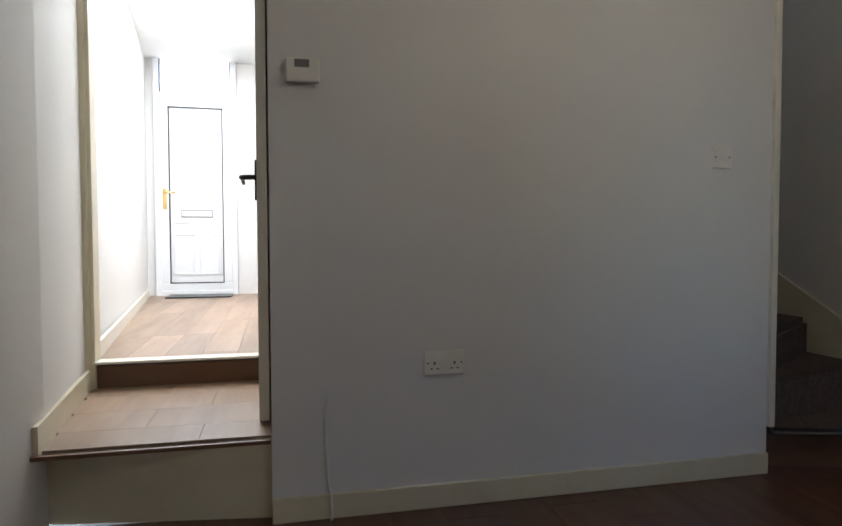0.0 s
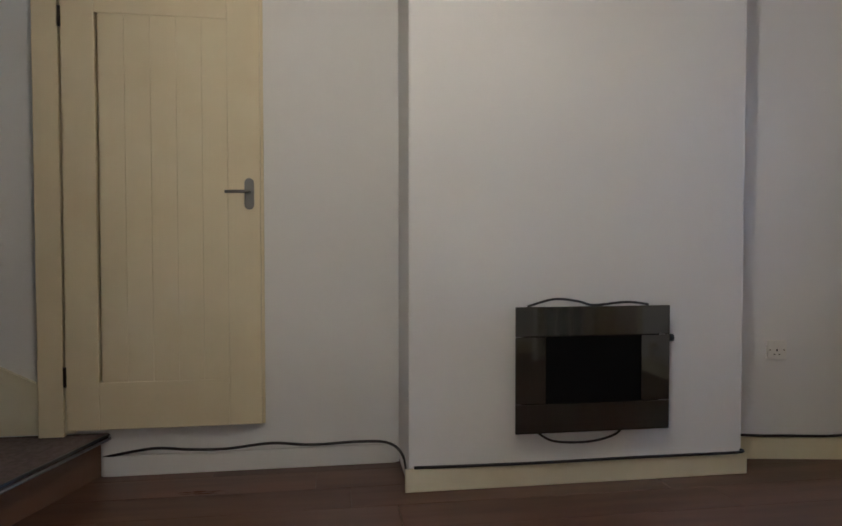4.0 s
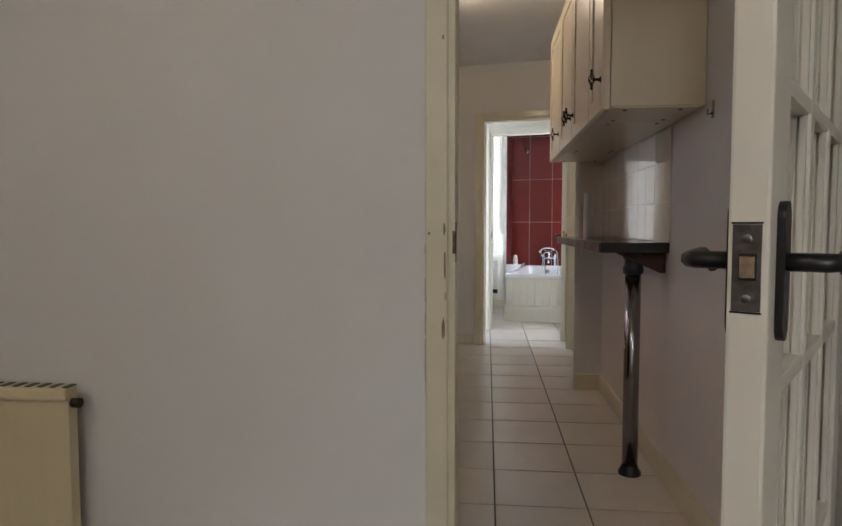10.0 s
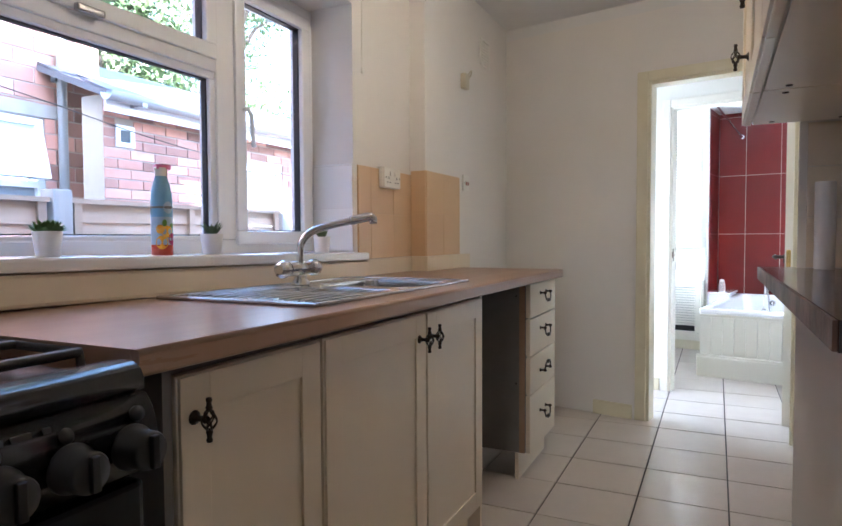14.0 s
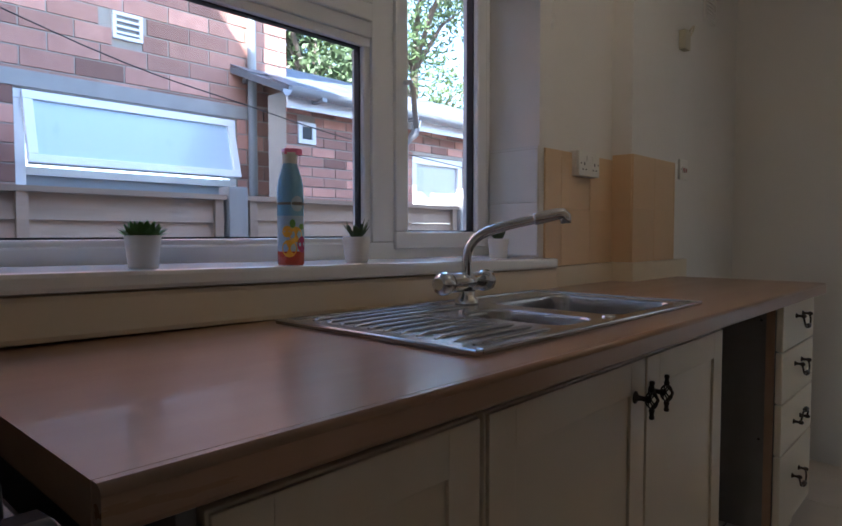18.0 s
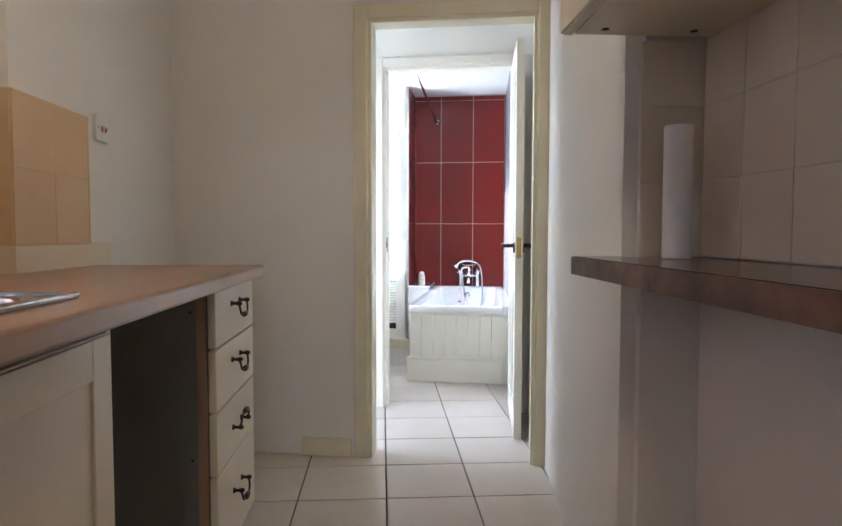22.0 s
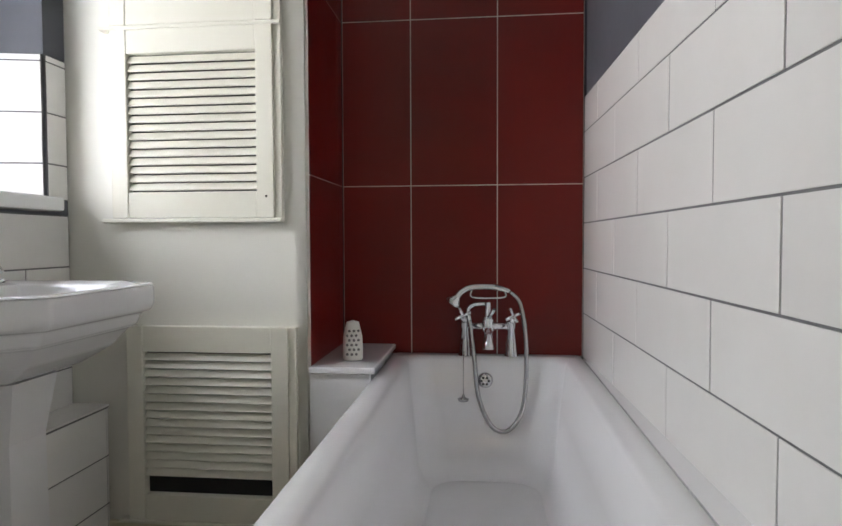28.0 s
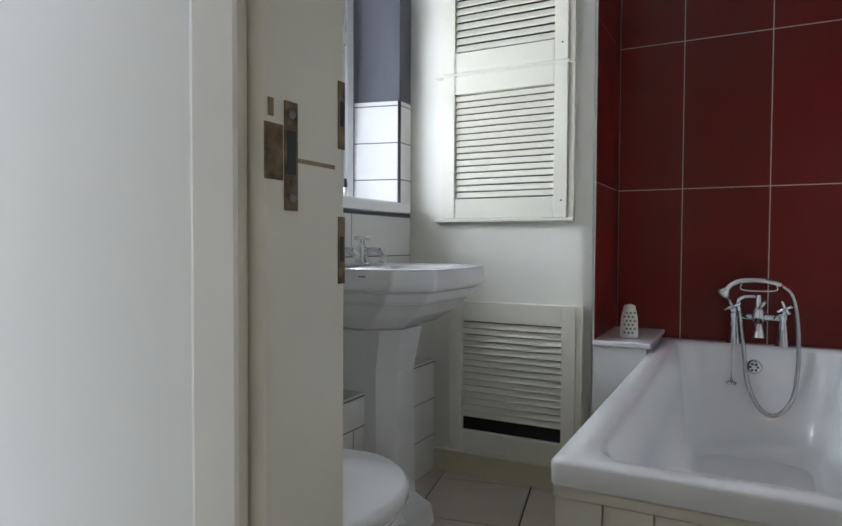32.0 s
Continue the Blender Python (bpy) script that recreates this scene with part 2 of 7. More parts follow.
MIRROR = mat("smoked_mirror", (0.105, 0.102, 0.095), 0.06, 0.95)
CABLE = mat("black_cable", (0.012, 0.011, 0.011), 0.5)
BRASS = mat("brass", (0.75, 0.55, 0.22), 0.25, 1.0)
BRICK = mat("red_brick", (0.44, 0.235, 0.18), 0.85, noise_scale=16, amount=0.8, dark=(0.33, 0.165, 0.13), bump=0.5, bump_scale=40, random_amount=0.5)
MORTAR = mat("lime_mortar", (0.40, 0.36, 0.31), 0.95, noise_scale=20, amount=0.5, bump=0.5)
SLATE = mat("grey_slate", (0.11, 0.12, 0.14), 0.55, noise_scale=10, amount=0.6, random_amount=0.25, bump=0.3)
FENCEWOOD = mat("weathered_fence_wood", (0.40, 0.30, 0.22), 0.85, noise_scale=9, amount=0.9, dark=(0.28, 0.20, 0.14), stretch=(1, 0.12, 1), bump=0.5, random_amount=0.2)
CONCRETE = mat("concrete", (0.36, 0.35, 0.33), 0.9, noise_scale=12, amount=0.6, bump=0.4, stain=(0.24, 0.23, 0.21))
GREYPL = mat("grey_gutter_plastic", (0.25, 0.26, 0.27), 0.4)
LEAF = mat("leaves", (0.075, 0.115, 0.035), 0.6, noise_scale=2, amount=0.8, dark=(0.035, 0.06, 0.018), random_amount=0.2)
BARK = mat("bark", (0.11, 0.08, 0.06), 0.9, noise_scale=12, amount=0.8, bump=0.8)
PEWTER = mat("pewter_handle", (0.22, 0.21, 0.20), 0.35, 0.85, noise_scale=20, amount=0.4)
GRASSG = mat("artificial_grass_green", (0.10, 0.20, 0.03), 0.6, noise_scale=25, amount=0.7, dark=(0.04, 0.10, 0.015))
SUCC = mat("succulent_green", (0.09, 0.15, 0.06), 0.5, noise_scale=14, amount=0.6, dark=(0.04, 0.075, 0.035))


# ---- mesh kit ----
def bm_box(bm, x0, x1, y0, y1, z0, z1, bevel=0.0):
    x0, x1, y0, y1, z0, z1 = min(x0, x1), max(x0, x1), min(y0, y1), max(y0, y1), min(z0, z1), max(z0, z1)
    v = [bm.verts.new((x, y, z)) for x in (x0, x1) for y in (y0, y1) for z in (z0, z1)]
    f = [bm.faces.new([v[i] for i in q]) for q in ((0, 1, 3, 2), (4, 6, 7, 5), (0, 4, 5, 1), (2, 3, 7, 6), (0, 2, 6, 4), (1, 5, 7, 3))]
    if bevel:
        edges = list({e for face in f for e in face.edges})
        bmesh.ops.bevel(bm, geom=edges, offset=bevel, segments=2, affect='EDGES', profile=0.6)
    return bm


def box(x0, x1, y0, y1, z0, z1, bevel=0.0):
    return bm_box(bmesh.new(), x0, x1, y0, y1, z0, z1, bevel)


def tube(points, radius, bm=None, sides=10, cap=True, radii=None):
    """A round bar along points."""
    bm = bm or bmesh.new()
    pts = [Vector(p) for p in points]
    rings, up = [], None
    for i, p in enumerate(pts):
        d = (pts[min(i + 1, len(pts) - 1)] - pts[max(i - 1, 0)]).normalized()
        if up is None:
            up = d.orthogonal().normalized()
        up = (up - d * up.dot(d)).normalized()
        side = d.cross(up)
        r = radii[i] if radii else radius
        rings.append([bm.verts.new(p + (up * math.cos(a) + side * math.sin(a)) * r) for a in (2 * math.pi * k / sides for k in range(sides))])
    for a, b in zip(rings, rings[1:]):
        for k in range(sides):
            bm.faces.new((a[k], a[(k + 1) % sides], b[(k + 1) % sides], b[k])).smooth = True
    if cap:
        bm.faces.new(rings[0][::-1])
        bm.faces.new(rings[-1])
    return bm


def lathe(profile, bm=None, sides=24, at=(0, 0, 0), m=None):
    """A turned shape from (radius, height) pairs, open where the radius ends above zero."""
    bm = bm or bmesh.new()
    rings = []
    m = m or I4
    for r, z in profile:
        if r < 1e-5:
            rings.append([bm.verts.new(m @ (Vector(at) + Vector((0, 0, z))))])
        else:
            rings.append([bm.verts.new(m @ (Vector(at) + Vector((r * math.cos(2 * math.pi * k / sides), r * math.sin(2 * math.pi * k / sides), z)))) for k in range(sides)])
    for a, b in zip(rings, rings[1:]):
        for k in range(sides):
            j = (k + 1) % sides
            if len(a) == 1 and len(b) == 1:
                continue
            if len(a) == 1:
                f = bm.faces.new((a[0], b[k], b[j]))
            elif len(b) == 1:
                f = bm.faces.new((a[k], a[j], b[0]))
            else:
                f = bm.faces.new((a[k], a[j], b[j], b[k]))
            f.smooth = True
    return bm


def prism(points, z0, z1, bm=None):
    """An upright block over a plan outline, counter-clockwise."""
    bm = bm or bmesh.new()
    low, high = [bm.verts.new((*p, z0)) for p in points], [bm.verts.new((*p, z1)) for p in points]
    bm.faces.new(low[::-1])
    bm.faces.new(high)
    for i in range(len(points)):
        j = (i + 1) % len(points)
        bm.faces.new((low[i], low[j], high[j], high[i]))
    return bm


def mesh_of(name, bm, material):
    bmesh.ops.recalc_face_normals(bm, faces=bm.faces)
    me = bpy.data.meshes.new(name)
    bm.to_mesh(me)
    bm.free()
    me.materials.append(material)
    return me


def part(name, bm, material, parent, label="", m=None):
    ob = new(name, mesh_of(name, bm, material))
    ob.parent = parent
    if m is not None:
        ob.matrix_basis = m
    if label:
        tagged(ob, label)
    return ob


def thing(name, m, label, category, group=""):
    ob = new(name)
    ob.empty_display_size = 0.1
    ob.matrix_basis = m
    return tagged(ob, label, category, group)


def solid(name, bm, material, label, category="", m=I4, kind="", group=""):
    ob = new(name, mesh_of(name, bm, material))
    ob.matrix_basis = m
    return tagged(ob, label, category, group, kind)


def structure(name, bm, material, label, m=I4):
    return solid(name, bm, material, label, m=m, kind="structure")


def wall_bm(p, q, thick, z0, z1, holes=()):
    """A wall from plan point p to q; its face is the line p-q, its body lies to the left of the way from p to q. holes: (s0, s1, z0, z1) along it."""
    p, q = Vector((*p, 0)), Vector((*q, 0))
    d = (q - p).normalized()
    n, length = Vector((-d.y, d.x, 0)), (q - p).length
    ss = sorted({0.0, length, *(h[0] for h in holes), *(h[1] for h in holes)})
    zs = sorted({z0, z1, *(h[2] for h in holes), *(h[3] for h in holes)})
    solid_cell = {}
    for i in range(len(ss) - 1):
        for j in range(len(zs) - 1):
            s, z = (ss[i] + ss[i + 1]) / 2, (zs[j] + zs[j + 1]) / 2
            solid_cell[i, j] = not any(h[0] < s < h[1] and h[2] < z < h[3] for h in holes)
    bm = bmesh.new()
    at = lambda s, k, z: bm.verts.new(p + d * s + n * (thick * k) + Vector((0, 0, z)))
    for (i, j), on in solid_cell.items():
        if not on:
            continue
        a, b, c, e = ss[i], ss[i + 1], zs[j], zs[j + 1]
        bm.faces.new((at(a, 0, c), at(b, 0, c), at(b, 0, e), at(a, 0, e)))
        bm.faces.new((at(a, 1, c), at(a, 1, e), at(b, 1, e), at(b, 1, c)))
        for (di, dj), quad in (((-1, 0), ((a, 0, c), (a, 0, e), (a, 1, e), (a, 1, c))), ((1, 0), ((b, 0, c), (b, 1, c), (b, 1, e), (b, 0, e))),
                               ((0, -1), ((a, 0, c), (a, 1, c), (b, 1, c), (b, 0, c))), ((0, 1), ((a, 0, e), (b, 0, e), (b, 1, e), (a, 1, e)))):
            if not solid_cell.get((i + di, j + dj), False):
                bm.faces.new([at(*v) for v in quad])
    bmesh.ops.remove_doubles(bm, verts=bm.verts, dist=1e-5)
    return bm


def B(u, v):
    w = BATH @ Vector((u, v, 0))
    return (w.x, w.y)


# ---- large structure: back room ----
H1, HK, HB = 2.5, 2.37, 2.28
structure("wall_north", wall_bm((-2.75, 0), (0.95, 0), 0.16, 0, H1, ((0.71, 1.512, 0.70, 2.22), (2.75, 3.535, 0, 1.97))), WHITE,
          "white painted plaster wall with window and kitchen door opening")
structure("wall_outer_leaf", wall_bm((-2.9, 0.162), (-1.2, 0.162), 0.11, -0.15, 6.0, ((0.86, 1.64, 0.70, 2.19),)), MORTAR, "rendered outer leaf of the house wall")
structure("wall_west_alcove", wall_bm((-2.453, -0.70), (-2.335, 0.0), 0.3, 0, H1), WHITE, "white plaster alcove wall beside the chimney breast")
structure("chimney_breast", box(-2.66, -2.262, -2.07, -0.66, 0, H1, 0.012), WHITE, "white plastered chimney breast")
structure("wall_west_cupboard", wall_bm((-2.6, -6.2), (-2.6, -2.071), 0.15, 0, 3.6), WHITE, "white plaster wall with the stair cupboard door")
structure("wall_south", wall_bm((0.16, -3.48), (-1.80, -3.48), 0.10, 0, H1), WHITE, "white plaster wall with socket, switch and thermostat")
structure("wall_stair_side", box(-1.828, -1.73, -5.6, -3.582, 0, 3.6), WHITE, "plain wall beside the stairs")
structure("wall_stair_end", wall_bm((-1.7, -5.6), (-2.75, -5.6), 0.1, 0, 3.6), WHITE, "plain end wall of the stair well")
structure("wall_east_room", wall_bm((0.82, 0.0), (0.885, -3.6), 0.12, 0, H1), WHITE, "white plaster party wall of the back room")
structure("wall_east_hall", wall_bm((0.885, -3.6), (1.40, -8.1), 0.12, 0, 2.75), WHITE, "white plaster wall along the hall")
structure("wall_west_hall", wall_bm((0.155, -8.1), (0.155, -3.585), 0.1, 0, 2.75), WHITE, "white plaster wall on the far side of the hall")
structure("wall_front", wall_bm((1.5, -8.0), (0.0, -8.0), 0.2, 0.2, 2.95, ((0.185, 0.975, 0.3, 2.86),)), WHITE, "front wall round the house door")
structure("floor_base_room", box(-2.75, 0.95, -3.6, 0.165, -0.12, -0.012), GROUT, "floor under the laminate boards")
structure("floor_base_stairs", box(-2.75, -1.7, -5.7, -3.602, -0.12, -0.012), GROUT, "floor under the stairs")
structure("ceiling_room", box(-2.75, 0.95, -3.6, 0.165, H1, H1 + 0.1), CEIL, "white ceiling of the back room")
structure("ceiling_hall", box(0.0, 1.6, -8.2, -3.602, 2.75, 2.85), CEIL, "white ceiling of the hall")
structure("ceiling_stairs", box(-2.75, -1.7, -5.7, -3.602, 3.6, 3.7), CEIL, "ceiling over the stair well")
structure("wall_upper_storey", box(-2.75, 1.4, -8.2, 0.1, 3.75, 6.0), MORTAR, "upper storey of the house above the rooms")

# hall platform and floor
structure("hall_step_platform", prism([(0.16, -3.525), (0.16, -4.42), (0.965, -4.42), (0.892, -3.64)][::-1], 0.0, 0.275), CREAM, "painted step up from the room to the hall")
structure("hall_step_riser", prism([(0.155, -4.40), (0.155, -4.425), (0.957, -4.425), (0.954, -4.40)][::-1], 0.285, 0.385), RISERWOOD, "stained wooden riser of the hall step")
structure("hall_floor_base", prism([(0.155, -4.426), (0.155, -8.0), (1.38, -8.0), (0.955, -4.426)][::-1], 0.0, 0.385), RISERWOOD, "raised hall floor")

# ---- kitchen shell ----
structure("wall_kitchen_west", wall_bm((-0.91, 0.163), (-0.91, 2.85), 0.30, -0.15, HK, ((0.52, 2.18, 0.975, 1.98),)), KWHITE, "white kitchen wall with the window opening")
structure("wall_kitchen_pier", wall_bm((-0.83, 2.85), (-0.83, 4.15), 0.38, -0.15, HK), KWHITE, "white kitchen wall standing forward past the window")
structure("wall_kitchen_east", wall_bm((0.80, 2.50), (0.80, 0.163), 0.12, 0, HK), KWHITE, "white kitchen wall behind the breakfast bar")
nib = [(0.632, 2.50), (0.92, 2.50), (0.97, 3.85), (0.815, 3.85)]
bmn = prism(nib, 0, HK)
bmesh.ops.bevel(bmn, geom=[e for e in bmn.edges if all((v.co.xy - Vector((0.632, 2.50))).length < 1e-4 for v in e.verts)], offset=0.035, segments=4, affect='EDGES')
structure("wall_kitchen_nib", bmn, KWHITE, "white wall with a rounded plaster corner")
structure("ceiling_kitchen", prism([(-1.25, 0.163), (1.1, 0.163), B(0.3, -2.95), B(-1.9, -2.95)], HK, HK + 0.1), CEIL, "white kitchen ceiling")
structure("ceiling_rear", box(-1.75, 0.3, -2.95, -2.0, HK, HK + 0.1), CEIL, "white ceiling of the rear lobby", BATH)
structure("wall_arch", wall_bm((-1.75, -2.95), (0.30, -2.95), 0.10, 0, HK, ((1.15, 1.885, 0, 1.975),)), KWHITE, "white wall with the opening to the rear lobby", BATH)
structure("wall_lobby_east", wall_bm((0.20, -2.17), (0.20, -2.85), 0.1, 0, HK), KWHITE, "white wall of the rear lobby", BATH)
structure("wall_bathroom_door", wall_bm((-1.75, -2.17), (0.30, -2.17), 0.10, 0, HK, ((1.068, 1.85, 0, 1.975),)), BWHITE, "white wall with the bathroom doorway", BATH)
structure("wall_bathroom_east", wall_bm((0.012, 0.0), (0.074, -2.068), 0.1, 0, HB), GREY, "dark grey painted bathroom wall above white tiles", BATH)
structure("wall_bathroom_north", wall_bm((-0.81, 0.012), (0.10, 0.012), 0.1, 0, HB), GREY, "wall behind the red tiles", BATH)
structure("wall_bathroom_return", wall_bm((-0.808, -0.40), (-0.808, 0.11), 0.03, 0, HB), BWHITE, "short return wall beside the bath", BATH)
structure("wall_louvre", wall_bm((-1.6, -0.40), (-0.809, -0.40), 0.06, 0, HB), BWHITE, "cream painted boxed wall with louvred shutters", BATH)
structure("wall_bathroom_west", wall_bm((-1.51, -2.068), (-1.51, -0.30), 0.28, 0, HB, ((0.793, 1.583, 1.0, 2.0),)), GREY, "bathroom wall with window, tiled below and grey above", BATH)
structure("ceiling_bathroom", box(-1.75, 0.20, -2.068, 0.15, HB, HB + 0.1), CEIL, "white bathroom ceiling", BATH)
structure("wall_lobby_west", wall_bm((-1.45, -2.85), (-1.45, -2.17), 0.1, 0, HK, ((0.06, 0.62, 0.05, 2.0),)), KWHITE, "white lobby wall with the garden doorway", BATH)
structure("floor_base_rear", prism([(-1.25, 0.166), (1.0, 0.166), B(0.3, -2.9), B(0.3, 0.15), B(-1.75, 0.15), B(-1.75, -2.9)], -0.12, -0.008), GROUT, "dark grout bed of the tiled floor")

lamp("lobby_daylight", 'AREA', BATH @ look((-1.50, -2.53, 1.05), (0, -2.53, 1.0)), 1.0, (0.82, 0.91, 1), size=(0.52, 1.9))
lamp("bathroom_daylight", 'AREA', BATH @ look((-1.80, -0.93, 1.5), (0, -0.93, 1.3)), 4.7, (0.90, 0.95, 1), size=(0.76, 0.98))
# unseen downward fill under the hall ceiling, added to brighten the hall
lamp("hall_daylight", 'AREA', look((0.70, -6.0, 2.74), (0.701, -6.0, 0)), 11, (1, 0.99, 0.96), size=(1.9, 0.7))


# ---- doors, windows, trim ----
def frame_bm(w, h, b, d, bevel=0.004):
    """A rectangular frame in the xz plane, from 0 to w and 0 to h, bar width b, depth d along y."""
    bm = bmesh.new()
    bm_box(bm, 0, w, -d / 2, d / 2, 0, b, bevel)
    bm_box(bm, 0, w, -d / 2, d / 2, h - b, h, bevel)
    bm_box(bm, 0, b, -d / 2, d / 2, b, h - b, bevel)
    bm_box(bm, w - b, w, -d / 2, d / 2, b, h - b, bevel)
    return bm


def casement(parent, x, z, w, h, b=0.055, d=0.06, y=0.0):
    """An opening light of a plastic window: sash, black gasket and pane."""
    sash = part("sash", frame_bm(w, h, b, d, 0.006), UPVC, parent, m=pose(x, y, z))
    part("gasket", frame_bm(w - 2 * b + 0.012, h - 2 * b + 0.012, 0.010, d * 0.4, 0), GASKET, sash, "black rubber gasket", m=pose(b - 0.006, 0, b - 0.006))
    pane = part("pane", box(b + 0.004, w - b - 0.004, -0.003, 0.003, b + 0.004, h - b - 0.004), GLASS, sash)
    pane.visible_shadow = False
    return sash


# back room window: seen from inside, x to the right
w1 = tagged(thing("window_1", pose(-2.07, 0.155, 0.735), "white plastic window with a top opening light", "window"), kind="structure")
part("window_frame", frame_bm(0.80, 1.45, 0.045, 0.07, 0.005), UPVC, w1)
part("transom", box(0.045, 0.755, -0.035, 0.035, 0.895, 0.95, 0.005), UPVC, w1)
casement(w1, 0.04, 0.03, 0.72, 0.875, 0.032, 0.05)
casement(w1, 0.045, 0.94, 0.71, 0.465, 0.05, 0.065, -0.012)
part("window_handle", box(0.36, 0.44, -0.075, -0.045, 0.925, 0.945, 0.006), STEEL, w1, "small metal window catch")
sill1 = structure("window_sill", box(-2.085, -1.16, -0.045, 0.155, 0.668, 0.702, 0.006), UPVC, "white window sill board above the radiator")

# kitchen window
w2 = tagged(thing("window_2", pose(-1.14, 0.69, 1.0) @ pose(0, 0, 0, 0, 0, 90), "white plastic kitchen window with three lights", "window"), kind="structure")
part("window_frame", frame_bm(1.66, 0.975, 0.05, 0.07, 0.005), UPVC, w2)
part("mullion", box(1.115, 1.205, -0.035, 0.035, 0.05, 0.925, 0.005), UPVC, w2)
part("transom", box(0.05, 1.115, -0.035, 0.035, 0.605, 0.66, 0.005), UPVC, w2)
casement(w2, 0.045, 0.035, 1.075, 0.575, 0.028, 0.05)
casement(w2, 0.06, 0.645, 1.05, 0.29, 0.048, 0.065, -0.014)
casement(w2, 1.195, 0.03, 0.43, 0.905, 0.05, 0.065, -0.014)
hd = part("window_handle", tube([(1.222, -0.055, 0.50), (1.222, -0.075, 0.50), (1.224, -0.085, 0.48), (1.23, -0.085, 0.42), (1.236, -0.085, 0.37)], 0.008, sides=8), UPVC, w2, "curved white window handle")
part("window_catch", box(0.60, 0.68, -0.065, -0.045, 0.64, 0.66, 0.005), STEEL, w2)
structure("kitchen_window_sill", box(-1.10, -0.862, 0.655, 2.37, 0.970, 1.002, 0.008), UPVC, "white window sill board over the worktop", pose(0, 1.9, 0) @ pose(0, 0, 0, -0.9, 0, 0) @ pose(0, -1.9, 0))

# bathroom window
w3 = tagged(thing("window_3", BATH @ pose(-1.72, -1.312, 1.02) @ pose(0, 0, 0, 0, 0, 90), "white plastic bathroom window with frosted glass", "window"), kind="structure")
FROST = bpy.data.materials.new("frosted_glass")
FROST.use_nodes = True
fp = FROST.node_tree.nodes["Principled BSDF"]
fp.inputs["Base Color"].default_value = (0.95, 0.97, 1, 1)
fp.inputs["Transmission Weight"].default_value, fp.inputs["Roughness"].default_value, fp.inputs["IOR"].default_value = 1.0, 0.55, 1.2
part("window_frame", frame_bm(0.78, 0.98, 0.045, 0.07, 0.005), UPVC, w3)
part("transom", box(0.045, 0.735, -0.035, 0.035, 0.63, 0.68, 0.005), UPVC, w3)
for zz, hh in ((0.035, 0.60), (0.67, 0.275)):
    s3 = part("sash", frame_bm(0.70, hh, 0.035, 0.05, 0.005), UPVC, w3, m=pose(0.04, 0, zz))
    part("gasket", frame_bm(0.642, hh - 0.058, 0.009, 0.046, 0), GASKET, s3, "black rubber gasket", m=pose(0.029, 0, 0.029))
    pn = part("pane", box(0.036, 0.664, -0.003, 0.003, 0.036, hh - 0.036), FROST, s3, "frosted glass pane")
    pn.visible_shadow = False
structure("bathroom_window_sill", box(-1.69, -1.466, -1.352, -0.472, 1.002, 1.042, 0.008), UPVC, "white window sill board above the basin", BATH)

# skirting boards
for nm, args, mm in (("baseboard_south", (-1.80, 0.16, -3.48, -3.466, 0, 0.085), I4), ("baseboard_north", (-2.32, -0.045, -0.014, 0.0, 0, 0.10), I4),
                     ("baseboard_breast", (-2.262, -2.246, -2.085, -0.645, 0, 0.09), I4), ("baseboard_breast_side", (-2.45, -2.262, -0.66, -0.646, 0, 0.09), I4),
                     ("baseboard_cupboard", (-2.6, -2.586, -3.3, -2.086, 0, 0.085), I4),
                     ("baseboard_east", (0.808, 0.835, -1.2, -0.15, 0, 0.10), I4),
                     ("baseboard_arch", (-0.90, -0.67, -2.966, -2.95, 0, 0.085), BATH), ("baseboard_lobby", (-1.40, -0.735, -2.185, -2.17, 0, 0.09), BATH),
                     ("baseboard_louvre", (-1.50, -0.66, -0.416, -0.40, 0, 0.085), BATH)):
    structure(nm, box(*args, 0.004), WHITE if nm == "baseboard_cupboard" else CREAM, "white painted skirting board" if nm == "baseboard_cupboard" else "chipped cream painted skirting board", mm)
structure("baseboard_alcove", wall_bm((-2.436, -0.675), (-2.324, -0.016), 0.012, 0, 0.10), CREAM, "chipped cream painted skirting board")
structure("baseboard_nib", wall_bm((0.632, 2.485), (0.80, 2.485), 0.014, 0, 0.10), CREAM, "cream painted skirting board round the wall corner")
structure("baseboard_bar", box(0.786, 0.80, 0.163, 2.484, 0, 0.10, 0.003), CREAM, "cream painted skirting board under the bar")


def casing(name, s0, s1, top, y0, y1, w, m, label, material=CREAM, proud=0.012, right=True):
    """Door lining and architrave round an opening of a wall in the xz plane."""
    t = tagged(thing(name, m, label, "door frame"), kind="structure")
    part("jamb", box(s0 - 0.004, s0 + 0.022, y0, y1, 0, top, 0.003), material, t)
    if right:
        part("jamb", box(s1 - 0.022, s1 + 0.004, y0, y1, 0, top, 0.003), material, t)
    part("head", box(s0, s1, y0, y1, top - 0.022, top + 0.004, 0.003), material, t)
    for side, yy in ((-1, y0), (1, y1)):
        a, b = (yy - proud, yy) if side < 0 else (yy, yy + proud)
        part("architrave", box(s0 - w, s0 + 0.006, a, b, 0, top + w, 0.005), material, t)
        if right:
            part("architrave", box(s1 - 0.006, s1 + w, a, b, 0, top + w, 0.005), material, t)
        part("architrave", box(s0 + 0.006, s1 - 0.006, a, b, top - 0.006, top + w, 0.005), material, t)
    return t


